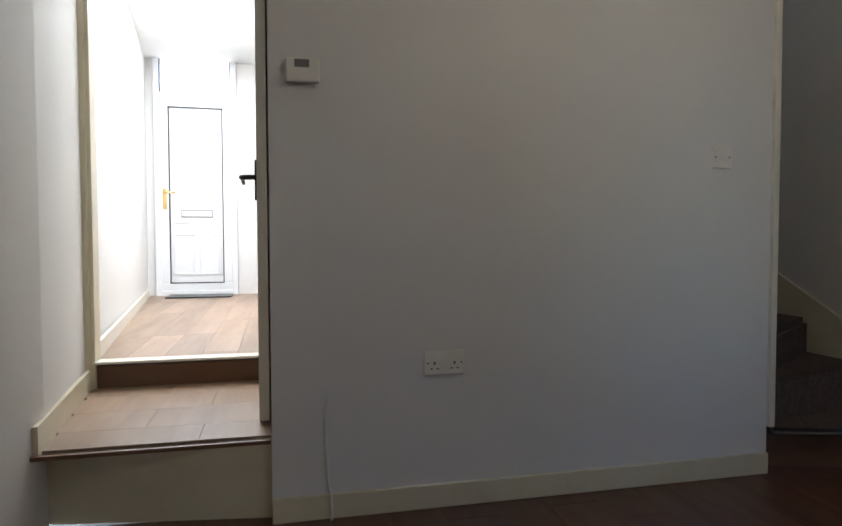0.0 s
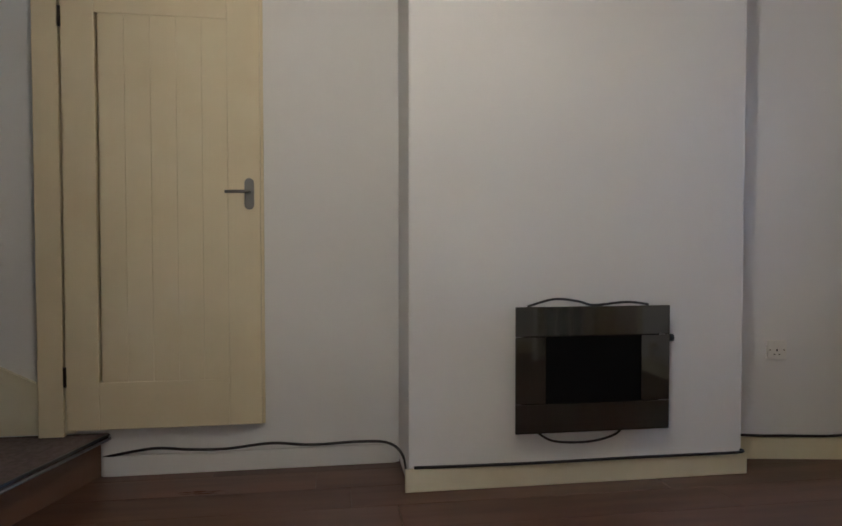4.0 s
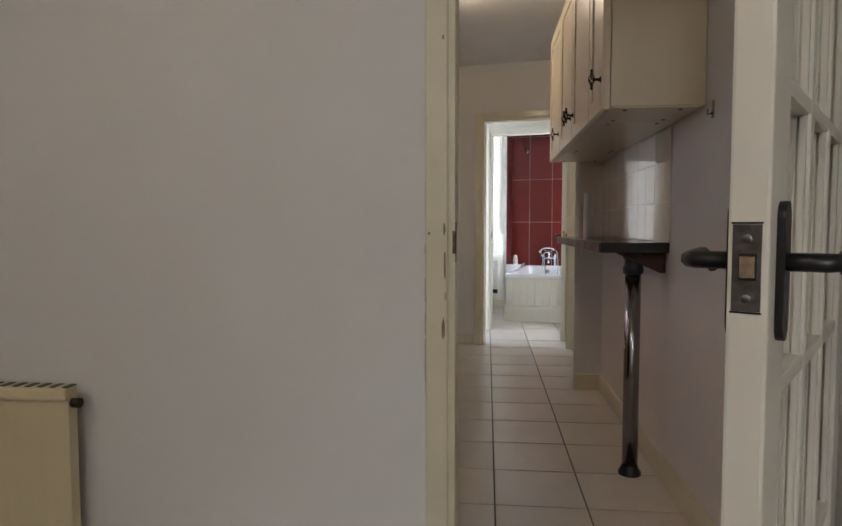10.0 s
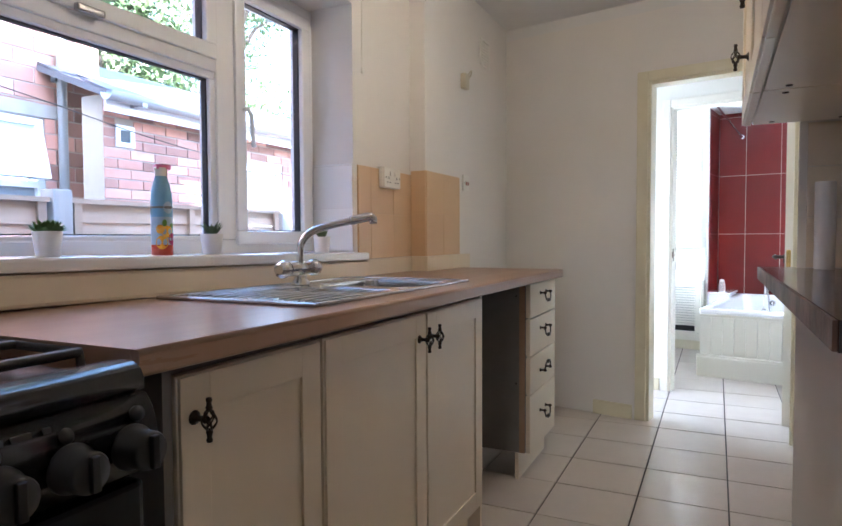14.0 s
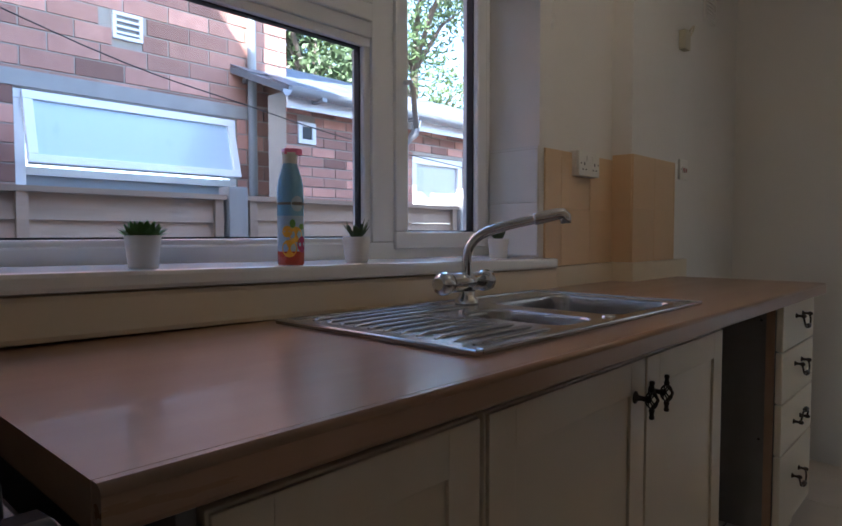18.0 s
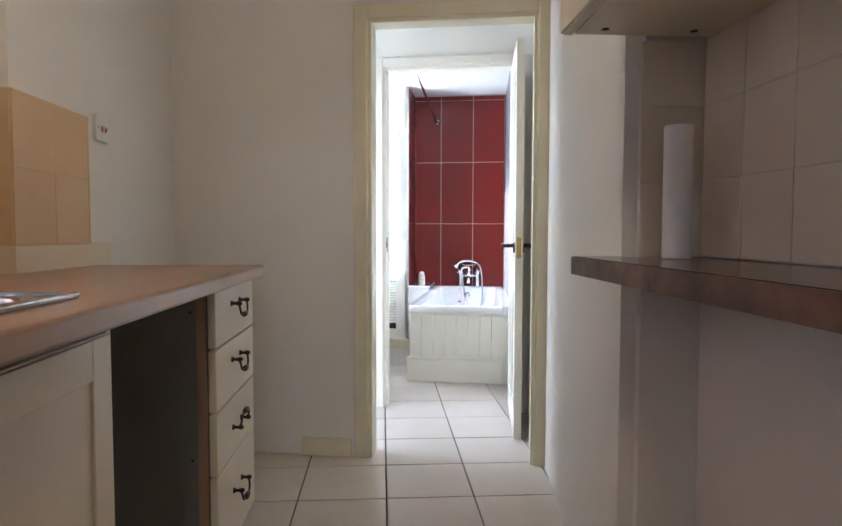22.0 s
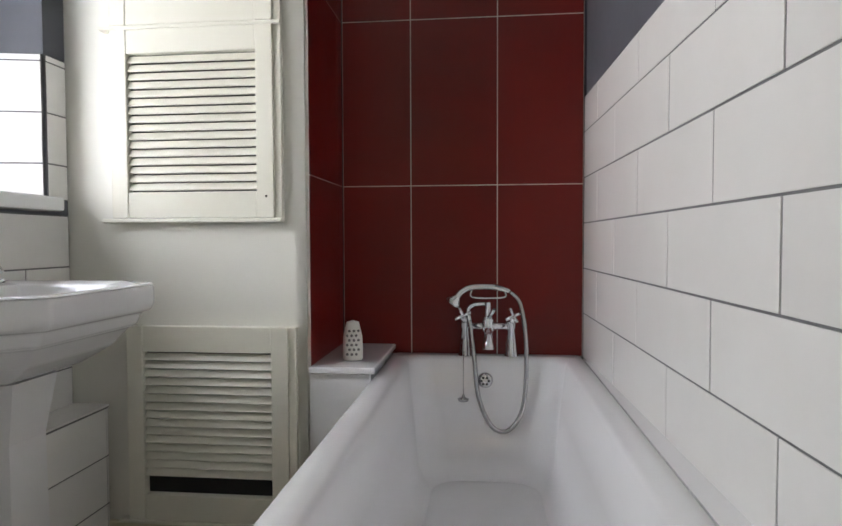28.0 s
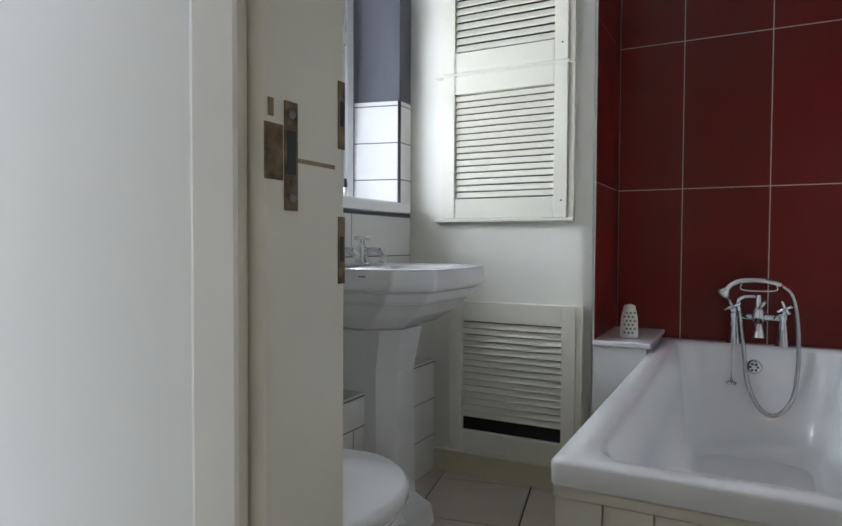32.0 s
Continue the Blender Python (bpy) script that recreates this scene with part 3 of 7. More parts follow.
k1 = casing("door_frame_kitchen", 0.0, 0.785, 1.97, 0.0, 0.16, 0.045, I4, "worn cream painted kitchen door frame", right=True)
part("strike_plate", box(0.0212, 0.0232, 0.002, 0.030, 0.935, 1.025, 0.0006), RUSTY, k1, "rusty strike plate")
part("strike_hole", box(0.0231, 0.0236, 0.010, 0.022, 0.955, 1.0), GASKET, k1)
part("strike_lip", tube([(0.019, -0.001, 0.955), (0.0195, -0.002, 0.962), (0.0195, -0.002, 0.998), (0.019, -0.001, 1.005)], 0.004, sides=8), RUSTY, k1, "bent rusty lip")


def chip(x, z, w, h, seed):
    """A ragged flake of missing paint, upright in the xz plane."""
    rnd = random.Random(seed)
    bm = bmesh.new()
    ring = []
    for i in range(14):
        a = 2 * math.pi * i / 14
        k = rnd.uniform(0.72, 1.1)
        ring.append(bm.verts.new((x + math.cos(a) * w / 2 * k, -0.0124, z + math.sin(a) * h / 2 * k)))
    face = bm.faces.new(ring)
    up = bmesh.ops.extrude_face_region(bm, geom=[face])
    bmesh.ops.translate(bm, vec=(0, 0.0012, 0), verts=[v for v in up["geom"] if isinstance(v, bmesh.types.BMVert)])
    bmesh.ops.recalc_face_normals(bm, faces=bm.faces[:])
    return bm


BARE = mat("bare_stained_wood", (0.34, 0.27, 0.16), 0.7, noise_scale=40, amount=0.9, dark=(0.13, 0.09, 0.05))
for i, (x, z, w, h) in enumerate(((-0.004, 0.785, 0.008, 0.055), (-0.001, 0.93, 0.005, 0.07), (-0.002, 1.01, 0.006, 0.03), (0.0, 0.86, 0.003, 0.02), (-0.036, 1.0, 0.006, 0.008), (-0.005, 1.43, 0.005, 0.012))):
    part("paint_chip", chip(x, z, w, h, 60 + i), BARE, k1, "worn bare wood")
for z0, z1 in ((0.66, 0.76), (0.77, 0.82), (0.845, 0.90), (0.955, 0.975)):
    part("paint_crack", box(-0.0464, -0.0448, -0.004, -0.0005, z0, z1), BARE, k1, "dark crack beside the frame")
casing("door_frame_lobby", -0.60, 0.135, 1.975, -2.95, -2.85, 0.055, BATH, "cream painted frame of the lobby opening")
k3 = casing("door_frame_bathroom", -0.682, 0.10, 1.975, -2.17, -2.07, 0.045, BATH, "worn pale cream painted bathroom door frame", CREAM_PALE)
part("strike_plate", box(-0.6605, -0.6585, -2.150, -2.135, 0.912, 0.998, 0.0005), RUSTY, k3, "worn rusty strike plate")
part("strike_tongue", box(-0.6605, -0.6585, -2.172, -2.1525, 0.935, 0.978, 0.0005), RUSTY, k3)
part("strike_hole", box(-0.6586, -0.6580, -2.148, -2.138, 0.94, 0.975), GASKET, k3)
for zz in (0.922, 0.988):
    part("screw", lathe([(0, 0.0022), (0.003, 0.0022), (0.004, 0.001)], sides=10, m=pose(-0.6585, -2.143, zz) @ pose(0, 0, 0, 0, 90, 0)), PEWTER, k3)
for zz in (0.88, 1.00):
    part("hinge_mark", box(-0.6605, -0.6588, -2.080, -2.0705, zz - 0.03, zz + 0.03, 0.0005), RUSTY, k3, "bare hinge recess")
    part("hinge_slot", box(-0.6590, -0.6584, -2.078, -2.073, zz - 0.01, zz + 0.012), GASKET, k3)
part("paint_crack", box(-0.6603, -0.6592, -2.134, -2.085, 0.951, 0.9545), BARE, k3, "crack in the paint")
part("paint_chip", box(-0.6603, -0.6592, -2.168, -2.162, 0.983, 0.997, 0.0004), BARE, k3, "bare chip")
k4 = casing("door_frame_hall", 0.178, 0.955, 2.45, -4.47, -4.38, 0.04, I4, "cream painted hall door frame")


def round_plate(x, z, w, h, y0, y1, n=8):
    """A plate in the xz plane with rounded ends, from y0 to y1."""
    r = w / 2
    ring = [(x + r * math.cos(a), z + h / 2 - r + r * math.sin(a)) for a in (math.pi * i / n for i in range(n + 1))]
    ring += [(x - r * math.cos(a), z - h / 2 + r - r * math.sin(a)) for a in (math.pi * i / n for i in range(n + 1))]
    bm = bmesh.new()
    face = bm.faces.new([bm.verts.new((px, min(y0, y1), pz)) for px, pz in ring])
    r2 = bmesh.ops.extrude_face_region(bm, geom=[face])
    bmesh.ops.translate(bm, verts=[q for q in r2["geom"] if isinstance(q, bmesh.types.BMVert)], vec=(0, abs(y1 - y0), 0))
    bmesh.ops.recalc_face_normals(bm, faces=bm.faces)
    return bm


def lever(parent, x, y, z, side, length, material, plate=(0.04, 0.17)):
    """A lever handle on a back plate, at the face y, pointing along x by length; side: -1 towards -y."""
    pl = part("handle_plate", round_plate(x, z, plate[0], plate[1], y, y + side * 0.008), material, parent)
    s = 1 if length > 0 else -1
    part("lever", tube([(x, y, z + 0.01), (x, y + side * 0.045, z + 0.01), (x + s * 0.012, y + side * 0.055, z + 0.01), (x + length * 0.6, y + side * 0.055, z + 0.014),
                        (x + length * 0.9, y + side * 0.055, z + 0.008), (x + length, y + side * 0.052, z - 0.006)], 0.009, sides=8,
                       radii=(0.010, 0.010, 0.010, 0.009, 0.008, 0.007)), material, pl)
    return pl


# glazed door, hinged on the right jamb, open into the room
gd = thing("glazed_door", pose(0.785, -0.07, 0.012) @ pose(0, 0, 0, 0, 0, 180 + 57), "open cream painted fifteen-pane glazed door", "door")
DW, DH, DT = 0.78, 1.945, 0.04
for a in ((0, 0.095, 0, DH), (DW - 0.095, DW, 0, DH)):
    part("stile", box(a[0], a[1], -DT / 2, DT / 2, a[2], a[3], 0.004), CREAM_PALE, gd)
part("bottom_rail", box(0.095, DW - 0.095, -DT / 2, DT / 2, 0, 0.12, 0.004), CREAM_PALE, gd)
part("top_rail", box(0.095, DW - 0.095, -DT / 2, DT / 2, DH - 0.085, DH, 0.004), CREAM_PALE, gd)
gx = [0.095 + (DW - 0.19) / 3 * i for i in range(4)]
gz = [0.12 + (DH - 0.205) / 5 * i for i in range(6)]
for x in gx[1:-1]:
    part("glazing_bar", box(x - 0.011, x + 0.011, -DT / 2 + 0.003, DT / 2 - 0.003, 0.12, DH - 0.085, 0.004), CREAM_PALE, gd)
for z in gz[1:-1]:
    part("glazing_bar", box(0.095, DW - 0.095, -DT / 2 + 0.004, DT / 2 - 0.004, z - 0.011, z + 0.011, 0.004), CREAM_PALE, gd)
for i in range(3):
    for j in range(5):
        part("pane", box(gx[i], gx[i + 1], -0.002, 0.002, gz[j], gz[j + 1]), DGLASS, gd).visible_shadow = False
        if i < 3:
            pm = bmesh.new()
            for yy in (-1, 1):
                a, b = (0.004, 0.012) if yy > 0 else (-0.012, -0.004)
                bm_box(pm, gx[i] + 0.008, gx[i] + 0.018, a, b, gz[j] + 0.01, gz[j + 1] - 0.01)
                bm_box(pm, gx[i + 1] - 0.018, gx[i + 1] - 0.008, a, b, gz[j] + 0.01, gz[j + 1] - 0.01)
            part("glazing_bead", pm, CREAM_PALE, gd)
lever(gd, DW - 0.05, -DT / 2, 0.955, -1, -0.11, BLACKPL, (0.036, 0.15))
lever(gd, DW - 0.05, DT / 2, 0.955, 1, -0.11, BLACKPL, (0.036, 0.15))
TARNISH = mat("tarnished_latch_steel", (0.16, 0.15, 0.14), 0.42, 0.7, noise_scale=60, amount=0.8, dark=(0.07, 0.055, 0.045), bump=0.3, bump_scale=150)
lt = part("latch", box(DW - 0.004, DW + 0.0015, -0.015, 0.0125, 0.915, 1.005, 0.0006), TARNISH, gd, "tarnished steel latch plate with chipped paint round it")
part("latch_bolt", prism([(DW, -0.0065), (DW + 0.009, -0.0065), (DW + 0.003, 0.0065), (DW, 0.0065)], 0.950, 0.972), RUSTY, lt, "worn brass latch bolt")
part("bolt_slot", box(DW + 0.0005, DW + 0.0019, -0.0085, 0.0085, 0.947, 0.975), GASKET, lt)
for z in (0.928, 0.990):
    part("screw", lathe([(0, 0.0022), (0.003, 0.0026), (0.0048, 0.0016)], sides=12, m=pose(DW, -0.001, z) @ pose(0, 0, 0, 0, 90, 0)), PEWTER, lt)
    part("paint_chip", box(DW - 0.001, DW + 0.0008, -0.0165, 0.0135, 0.9125 if z < 0.95 else 1.0055, 0.9145 if z < 0.95 else 1.0075), GASKET, lt, "dark chipped gap")
for z in (0.18, 1.0, 1.75):
    part("hinge", tube([(0.0, 0.022, z), (0.0, 0.022, z + 0.08)], 0.007, sides=8), IRON, gd)


def panel_door(name, m, w, h, t, panels, label, material=CREAM_PALE):
    """A panelled door leaf from x 0 to w, z 0 to h, centred on y; panels: (x0, x1, z0, z1) sunk on both sides."""
    d = thing(name, m, label, "door")
    xs, zs = sorted({0, w, *(p[0] for p in panels), *(p[1] for p in panels)}), sorted({0, h, *(p[2] for p in panels), *(p[3] for p in panels)})
    bm = bmesh.new()
    for a, b in zip(xs, xs[1:]):
        for c, e in zip(zs, zs[1:]):
            if not any(p[0] < (a + b) / 2 < p[1] and p[2] < (c + e) / 2 < p[3] for p in panels):
                bm_box(bm, a, b, -t / 2, t / 2, c, e)
    bmesh.ops.remove_doubles(bm, verts=bm.verts, dist=1e-5)
    part("leaf_frame", bm, material, d)
    for p in panels:
        part("panel", box(p[0], p[1], -t / 2 + 0.011, t / 2 - 0.011, p[2], p[3]), material, d)
        part("moulding", frame_bm(p[1] - p[0], p[3] - p[2], 0.02, t - 0.008, 0.005), material, d, m=pose(p[0], 0, p[2]))
    return d


# bathroom door leaf, open into the lobby, hinged on the far jamb
bd = panel_door("bathroom_door", BATH @ pose(0.045, -2.045, 0.015) @ pose(0, 0, 0, 0, 0, -88), 0.615, 1.94, 0.036,
                [(0.09, 0.28, 0.13, 0.72), (0.335, 0.525, 0.13, 0.72), (0.09, 0.28, 0.86, 1.82), (0.335, 0.525, 0.86, 1.82)], "open white four-panel bathroom door")
lever(bd, 0.57, -0.018, 0.94, -1, -0.10, IRON, (0.052, 0.0525))
lever(bd, 0.57, 0.018, 0.94, 1, -0.10, IRON, (0.052, 0.0525))
part("latch", box(0.611, 0.618, -0.011, 0.011, 0.89, 0.99, 0.001), BRASS, bd, "brass latch plate")

# hall door leaf, open along the passage wall
hdr = panel_door("hall_door", pose(0.187, -4.375, 0.295) @ pose(0, 0, 0, 0, 0, 90), 0.70, 2.1, 0.036,
                 [(0.10, 0.60, 0.14, 0.80), (0.10, 0.60, 0.95, 1.98)], "open cream painted panelled hall door")
lever(hdr, 0.64, -0.018, 0.88, -1, -0.11, BLACKPL, (0.04, 0.15))

# house door
fd = thing("front_door", pose(1.31, -7.99, 0.39) @ pose(0, 0, 0, 0, 0, 180), "white plastic house door with moulded panel and transom window", "door")
part("door_frame", frame_bm(0.785, 2.46, 0.055, 0.07, 0.005), UPVC, fd)
part("transom_bar", box(0.055, 0.73, -0.035, 0.035, 1.97, 2.03, 0.005), UPVC, fd)
part("transom_pane", box(0.055, 0.73, -0.004, 0.004, 2.03, 2.405), GLASS, fd, "clear transom glass").visible_shadow = False
leaf = part("door_leaf", frame_bm(0.68, 1.92, 0.085, 0.06, 0.006), UPVC, fd, m=pose(0.052, 0.006, 0.05))
part("transom_gasket", frame_bm(0.675, 0.385, 0.009, 0.05, 0), GASKET, fd, "black gasket line", m=pose(0.055, 0.0, 2.025))
part("door_panel", box(0.08, 0.60, -0.012, 0.012, 0.08, 1.84), UPVC, leaf)
part("gasket", frame_bm(0.519, 1.764, 0.010, 0.05, 0), GASKET, leaf, "black gasket line", m=pose(0.0805, -0.007, 0.078))
for zz, hh in ((0.16, 0.42), (0.68, 0.22), (0.98, 0.40), (1.46, 0.30)):
    for xx in (0.12, 0.36):
        part("moulding", frame_bm(0.20, hh, 0.02, 0.012, 0.004), UPVC, leaf, m=pose(xx, -0.015, zz))
part("letter_plate", box(0.20, 0.49, -0.022, -0.012, 0.75, 0.81, 0.004), UPVC, leaf, "white letter plate")
part("letter_plate_rim", frame_bm(0.30, 0.07, 0.005, 0.016, 0), GASKET, leaf, m=pose(0.195, -0.016, 0.745))
part("handle_plate", box(0.025, 0.06, -0.042, -0.03, 0.82, 1.03, 0.003), BRASS, leaf, "brass door handle plate")
part("lever", tube([(0.042, -0.04, 0.99), (0.042, -0.075, 0.99), (0.06, -0.08, 0.99), (0.15, -0.08, 0.985)], 0.008, sides=8), BRASS, leaf, "brass lever")
solid("door_mat", box(0.57, 1.17, -7.93, -7.60, 0.40, 0.412, 0.003), BLACKPL, "dark grey door mat on the hall floor", "mat")

# stair cupboard door on the west wall
cd = thing("cupboard_door", pose(-2.585, -2.655, 0.205) @ pose(0, 0, 0, 0, 0, -90), "closed yellowed cream boarded cupboard door", "door")
CW, CH = 0.768, 1.80
part("door_frame", box(-0.01, CW + 0.11, -0.025, 0.0, -0.005, CH + 0.05), CUPBOARD, cd)
for a in ((0, 0.13, 0, CH), (CW - 0.125, CW, 0, CH)):
    part("stile", box(a[0], a[1], 0.0, 0.03, a[2], a[3], 0.004), CUPBOARD, cd)
part("bottom_rail", box(0.13, CW - 0.125, 0, 0.03, 0, 0.195, 0.004), CUPBOARD, cd)
part("top_rail", box(0.13, CW - 0.125, 0, 0.03, CH - 0.12, CH, 0.004), CUPBOARD, cd)
for i in range(5):
    x = 0.13 + i * 0.1
    part("board", box(x + 0.0003, x + 0.0997, 0, 0.0285, 0.195, CH - 0.12, 0.0018), CUPBOARD, cd)
part("handle_plate", round_plate(0.044, 0.965, 0.038, 0.13, 0.03, 0.036), PEWTER, cd, "pewter back plate")
part("lever", tube([(0.044, 0.034, 0.972), (0.044, 0.07, 0.972), (0.055, 0.078, 0.972), (0.135, 0.078, 0.97)], 0.007, sides=8), PEWTER, cd)
for z in (0.18, 1.62):
    part("hinge", tube([(CW + 0.004, 0.03, z), (CW + 0.004, 0.03, z + 0.08)], 0.006, sides=8), IRON, cd)
structure("cupboard_door_post", box(-2.6, -2.565, -3.535, -3.438, 0.15, H1, 0.004), CUPBOARD, "cream painted post beside the stairs")
structure("wall_south_end_trim", box(-1.828, -1.801, -3.575, -3.465, 0.19, H1, 0.004), CREAM_PALE, "white timber edge of the wall beside the stairs")

# winding stairs
N = Vector((-1.83, -3.56))
fan = [(-2.6, -3.31), (-2.6, -3.70), (-2.6, -4.08), (-2.6, -4.50), (-2.25, -4.75), (-1.87, -4.85)]
for i, (a, b) in enumerate(zip(fan, fan[1:])):
    pts = [tuple(N), a, b]
    st = thing("stair_step", I4, "carpeted winding stair step", "stair", "winding stairs")
    part("riser", prism([(N.x, N.y), (a[0], a[1]), (b[0], b[1])], 0, 0.15 + 0.18 * i), CARPET if i else RISERWOOD, st, "" if i else "bare brown wooden riser")
    d = (Vector(a) - N).normalized()
    n = Vector((-d.y, d.x)) * 0.022
    q = [N + n * 0.3, N + d * (Vector(a) - N).length + n, Vector(b) - Vector((0, 0.0)), N - n * 0.2]
    if i == 0:
        q = [N + Vector((0.0, 0.07)), Vector(a) + Vector((0, 0.03)), Vector(b), N]
    part("tread", prism([tuple(v) for v in q], 0.15 + 0.18 * i + 0.001, 0.18 + 0.18 * i), CARPET, st)
    if i == 0:
        for off, zz in ((0.004, 0.176), (0.010, 0.160)):
            part("nosing_strip", tube([(N.x - 0.01, N.y + 0.07 + off, zz), (a[0] + 0.01, a[1] + 0.03 + off, zz)], 0.006, sides=8), PEWTER if off > 0.005 else BLACKPL, st, "worn metal nosing strip")
bmst = bmesh.new()
sv = [bmst.verts.new(v) for v in ((-2.598, -3.40, 0.19), (-2.598, -4.7, 0.19), (-2.598, -4.7, 0.98), (-2.598, -3.50, 0.375), (-2.598, -3.40, 0.375))]
f = bmst.faces.new(sv)
r = bmesh.ops.extrude_face_region(bmst, geom=[f])
bmesh.ops.translate(bmst, verts=[v for v in r["geom"] if isinstance(v, bmesh.types.BMVert)], vec=(0.02, 0, 0))
structure("stair_string", bmst, CREAM, "cream painted sloping stair skirting")


# ================= back room things =================
def wire(name, points, radius, label, m=I4, category="cable", material=None):
    """A loose cable through points, smoothed."""
    pts = [Vector(p) for p in points]
    fine = []
    for i in range(len(pts) - 1):
        p0, p1, p2, p3 = pts[max(i - 1, 0)], pts[i], pts[i + 1], pts[min(i + 2, len(pts) - 1)]
        for k in range(6):
            t = k / 6
            fine.append(0.5 * (2 * p1 + (p2 - p0) * t + (2 * p0 - 5 * p1 + 4 * p2 - p3) * t * t + (3 * p1 - p0 - 3 * p2 + p3) * t ** 3))
    fine.append(pts[-1])
    return solid(name, tube(fine, radius, sides=7), material or CABLE, label, category, m)


def smooth_tube(points, radius, sides=9, radii=None):
    pts = [Vector(p) for p in points]
    fine, fr = [], []
    for i in range(len(pts) - 1):
        p0, p1, p2, p3 = pts[max(i - 1, 0)], pts[i], pts[i + 1], pts[min(i + 2, len(pts) - 1)]
        for k in range(6):
            t = k / 6
            fine.append(0.5 * (2 * p1 + (p2 - p0) * t + (2 * p0 - 5 * p1 + 4 * p2 - p3) * t * t + (3 * p1 - p0 - 3 * p2 + p3) * t ** 3))
            if radii:
                fr.append(radii[i] * (1 - t) + radii[i + 1] * t)
    fine.append(pts[-1])
    if radii:
        fr.append(radii[-1])
    return tube(fine, radius, sides=sides, radii=fr or None)


# electric wall fire: local x along the wall, y out of it
FIREBLACK = mat("matt_black_screen", (0.004, 0.004, 0.004), 0.5, spec=0.12)
fire = thing("electric_fire", pose(-2.262, -1.025, 0.222) @ pose(0, 0, 0, 0, 0, -90), "wall-hung electric fire with smoked mirror glass surround", "fireplace")
FW, FH = 0.635, 0.495
part("body", box(0.04, FW - 0.04, 0.0, 0.05, 0.03, FH - 0.03), BLACKPL, fire)
part("mirror_strip", box(0.0, FW, 0.05, 0.062, FH - 0.115, FH, 0.002), MIRROR, fire, "smoked mirror glass strip")
part("mirror_strip", box(0.0, FW, 0.05, 0.062, 0.0, 0.115, 0.002), MIRROR, fire, "smoked mirror glass strip")
part("mirror_strip", box(0.0, 0.12, 0.05, 0.062, 0.117, FH - 0.117, 0.002), MIRROR, fire, "smoked mirror glass strip")
part("mirror_strip", box(FW - 0.12, FW, 0.05, 0.062, 0.117, FH - 0.117, 0.002), MIRROR, fire, "smoked mirror glass strip")
part("screen", box(0.122, FW - 0.122, 0.048, 0.056, 0.117, FH - 0.117), FIREBLACK, fire, "black glass fire screen")
part("side_knob", tube([(-0.002, 0.03, 0.36), (-0.03, 0.03, 0.36)], 0.016, sides=10), BLACKPL, fire)
wire("fire_cable", [(-2.245, -1.60, 0.715), (-2.22, -1.50, 0.745), (-2.22, -1.40, 0.735), (-2.235, -1.33, 0.718), (-2.22, -1.2, 0.73), (-2.235, -1.10, 0.718)], 0.005, "black cable looped over the top of the fire")
wire("fire_flex", [(-2.235, -1.57, 0.225), (-2.22, -1.50, 0.185), (-2.225, -1.35, 0.175), (-2.225, -1.24, 0.20), (-2.24, -1.20, 0.235)], 0.005, "black flex hanging below the fire")
wire("skirting_cable", [(-2.25, -2.05, 0.096), (-2.235, -1.6, 0.096), (-2.236, -1.2, 0.097), (-2.237, -0.9, 0.096), (-2.236, -0.68, 0.097), (-2.30, -0.667, 0.097), (-2.415, -0.62, 0.107), (-2.39, -0.45, 0.107),
                        (-2.365, -0.3, 0.107), (-2.345, -0.17, 0.107), (-2.318, -0.035, 0.125), (-2.285, -0.028, 0.18), (-2.262, -0.03, 0.24)], 0.006, "black cable lying along the skirting board")
wire("alcove_cable", [(-2.595, -3.30, 0.08), (-2.575, -3.1, 0.115), (-2.57, -2.95, 0.105), (-2.575, -2.8, 0.1), (-2.575, -2.62, 0.115), (-2.575, -2.45, 0.10), (-2.575, -2.25, 0.105), (-2.55, -2.12, 0.10),
                      (-2.40, -2.075, 0.09), (-2.26, -2.075, 0.03)], 0.006, "black cable lying along the alcove skirting board")

# radiator under the window
rad = thing("radiator", pose(-2.235, 0, 0.165), "cream ribbed panel radiator under the window", "radiator")
RW, RH = 1.365, 0.48
bm = bmesh.new()
n = 42
prof = []
for i in range(n * 4 + 1):
    x = RW * i / (n * 4)
    prof.append((x, -0.075 - (0.0 if i % 4 in (0, 1) else 0.0007)))
lo = [bm.verts.new((x, y, 0.015)) for x, y in prof]
hi = [bm.verts.new((x, y, RH - 0.03)) for x, y in prof]
for i in range(len(prof) - 1):
    bm.faces.new((lo[i], lo[i + 1], hi[i + 1], hi[i])).smooth = True
bm_box(bm, 0, RW, -0.074, -0.045, 0.015, RH - 0.03)
part("panel", bm, RADIATOR, rad)
part("bottom_rail", box(0, RW, -0.083, -0.045, 0, 0.02, 0.006), RADIATOR, rad)
part("top_rail", box(0, RW, -0.085, -0.04, RH - 0.032, RH, 0.008), RADIATOR, rad)
gb = bmesh.new()
for i in range(44):
    bm_box(gb, 0.02 + i * 0.031, 0.034 + i * 0.031, -0.079, -0.046, RH - 0.001, RH + 0.0015)
part("grille_slots", gb, BLACKPL, rad)
part("valve", tube([(RW - 0.01, -0.06, 0.03), (RW + 0.035, -0.06, 0.03)], 0.014, sides=10), BLACKPL, rad, "black valve head")
part("valve_body", tube([(RW + 0.02, -0.06, 0.03), (RW + 0.02, -0.06, -0.10)], 0.010, sides=8), PIPE, rad)
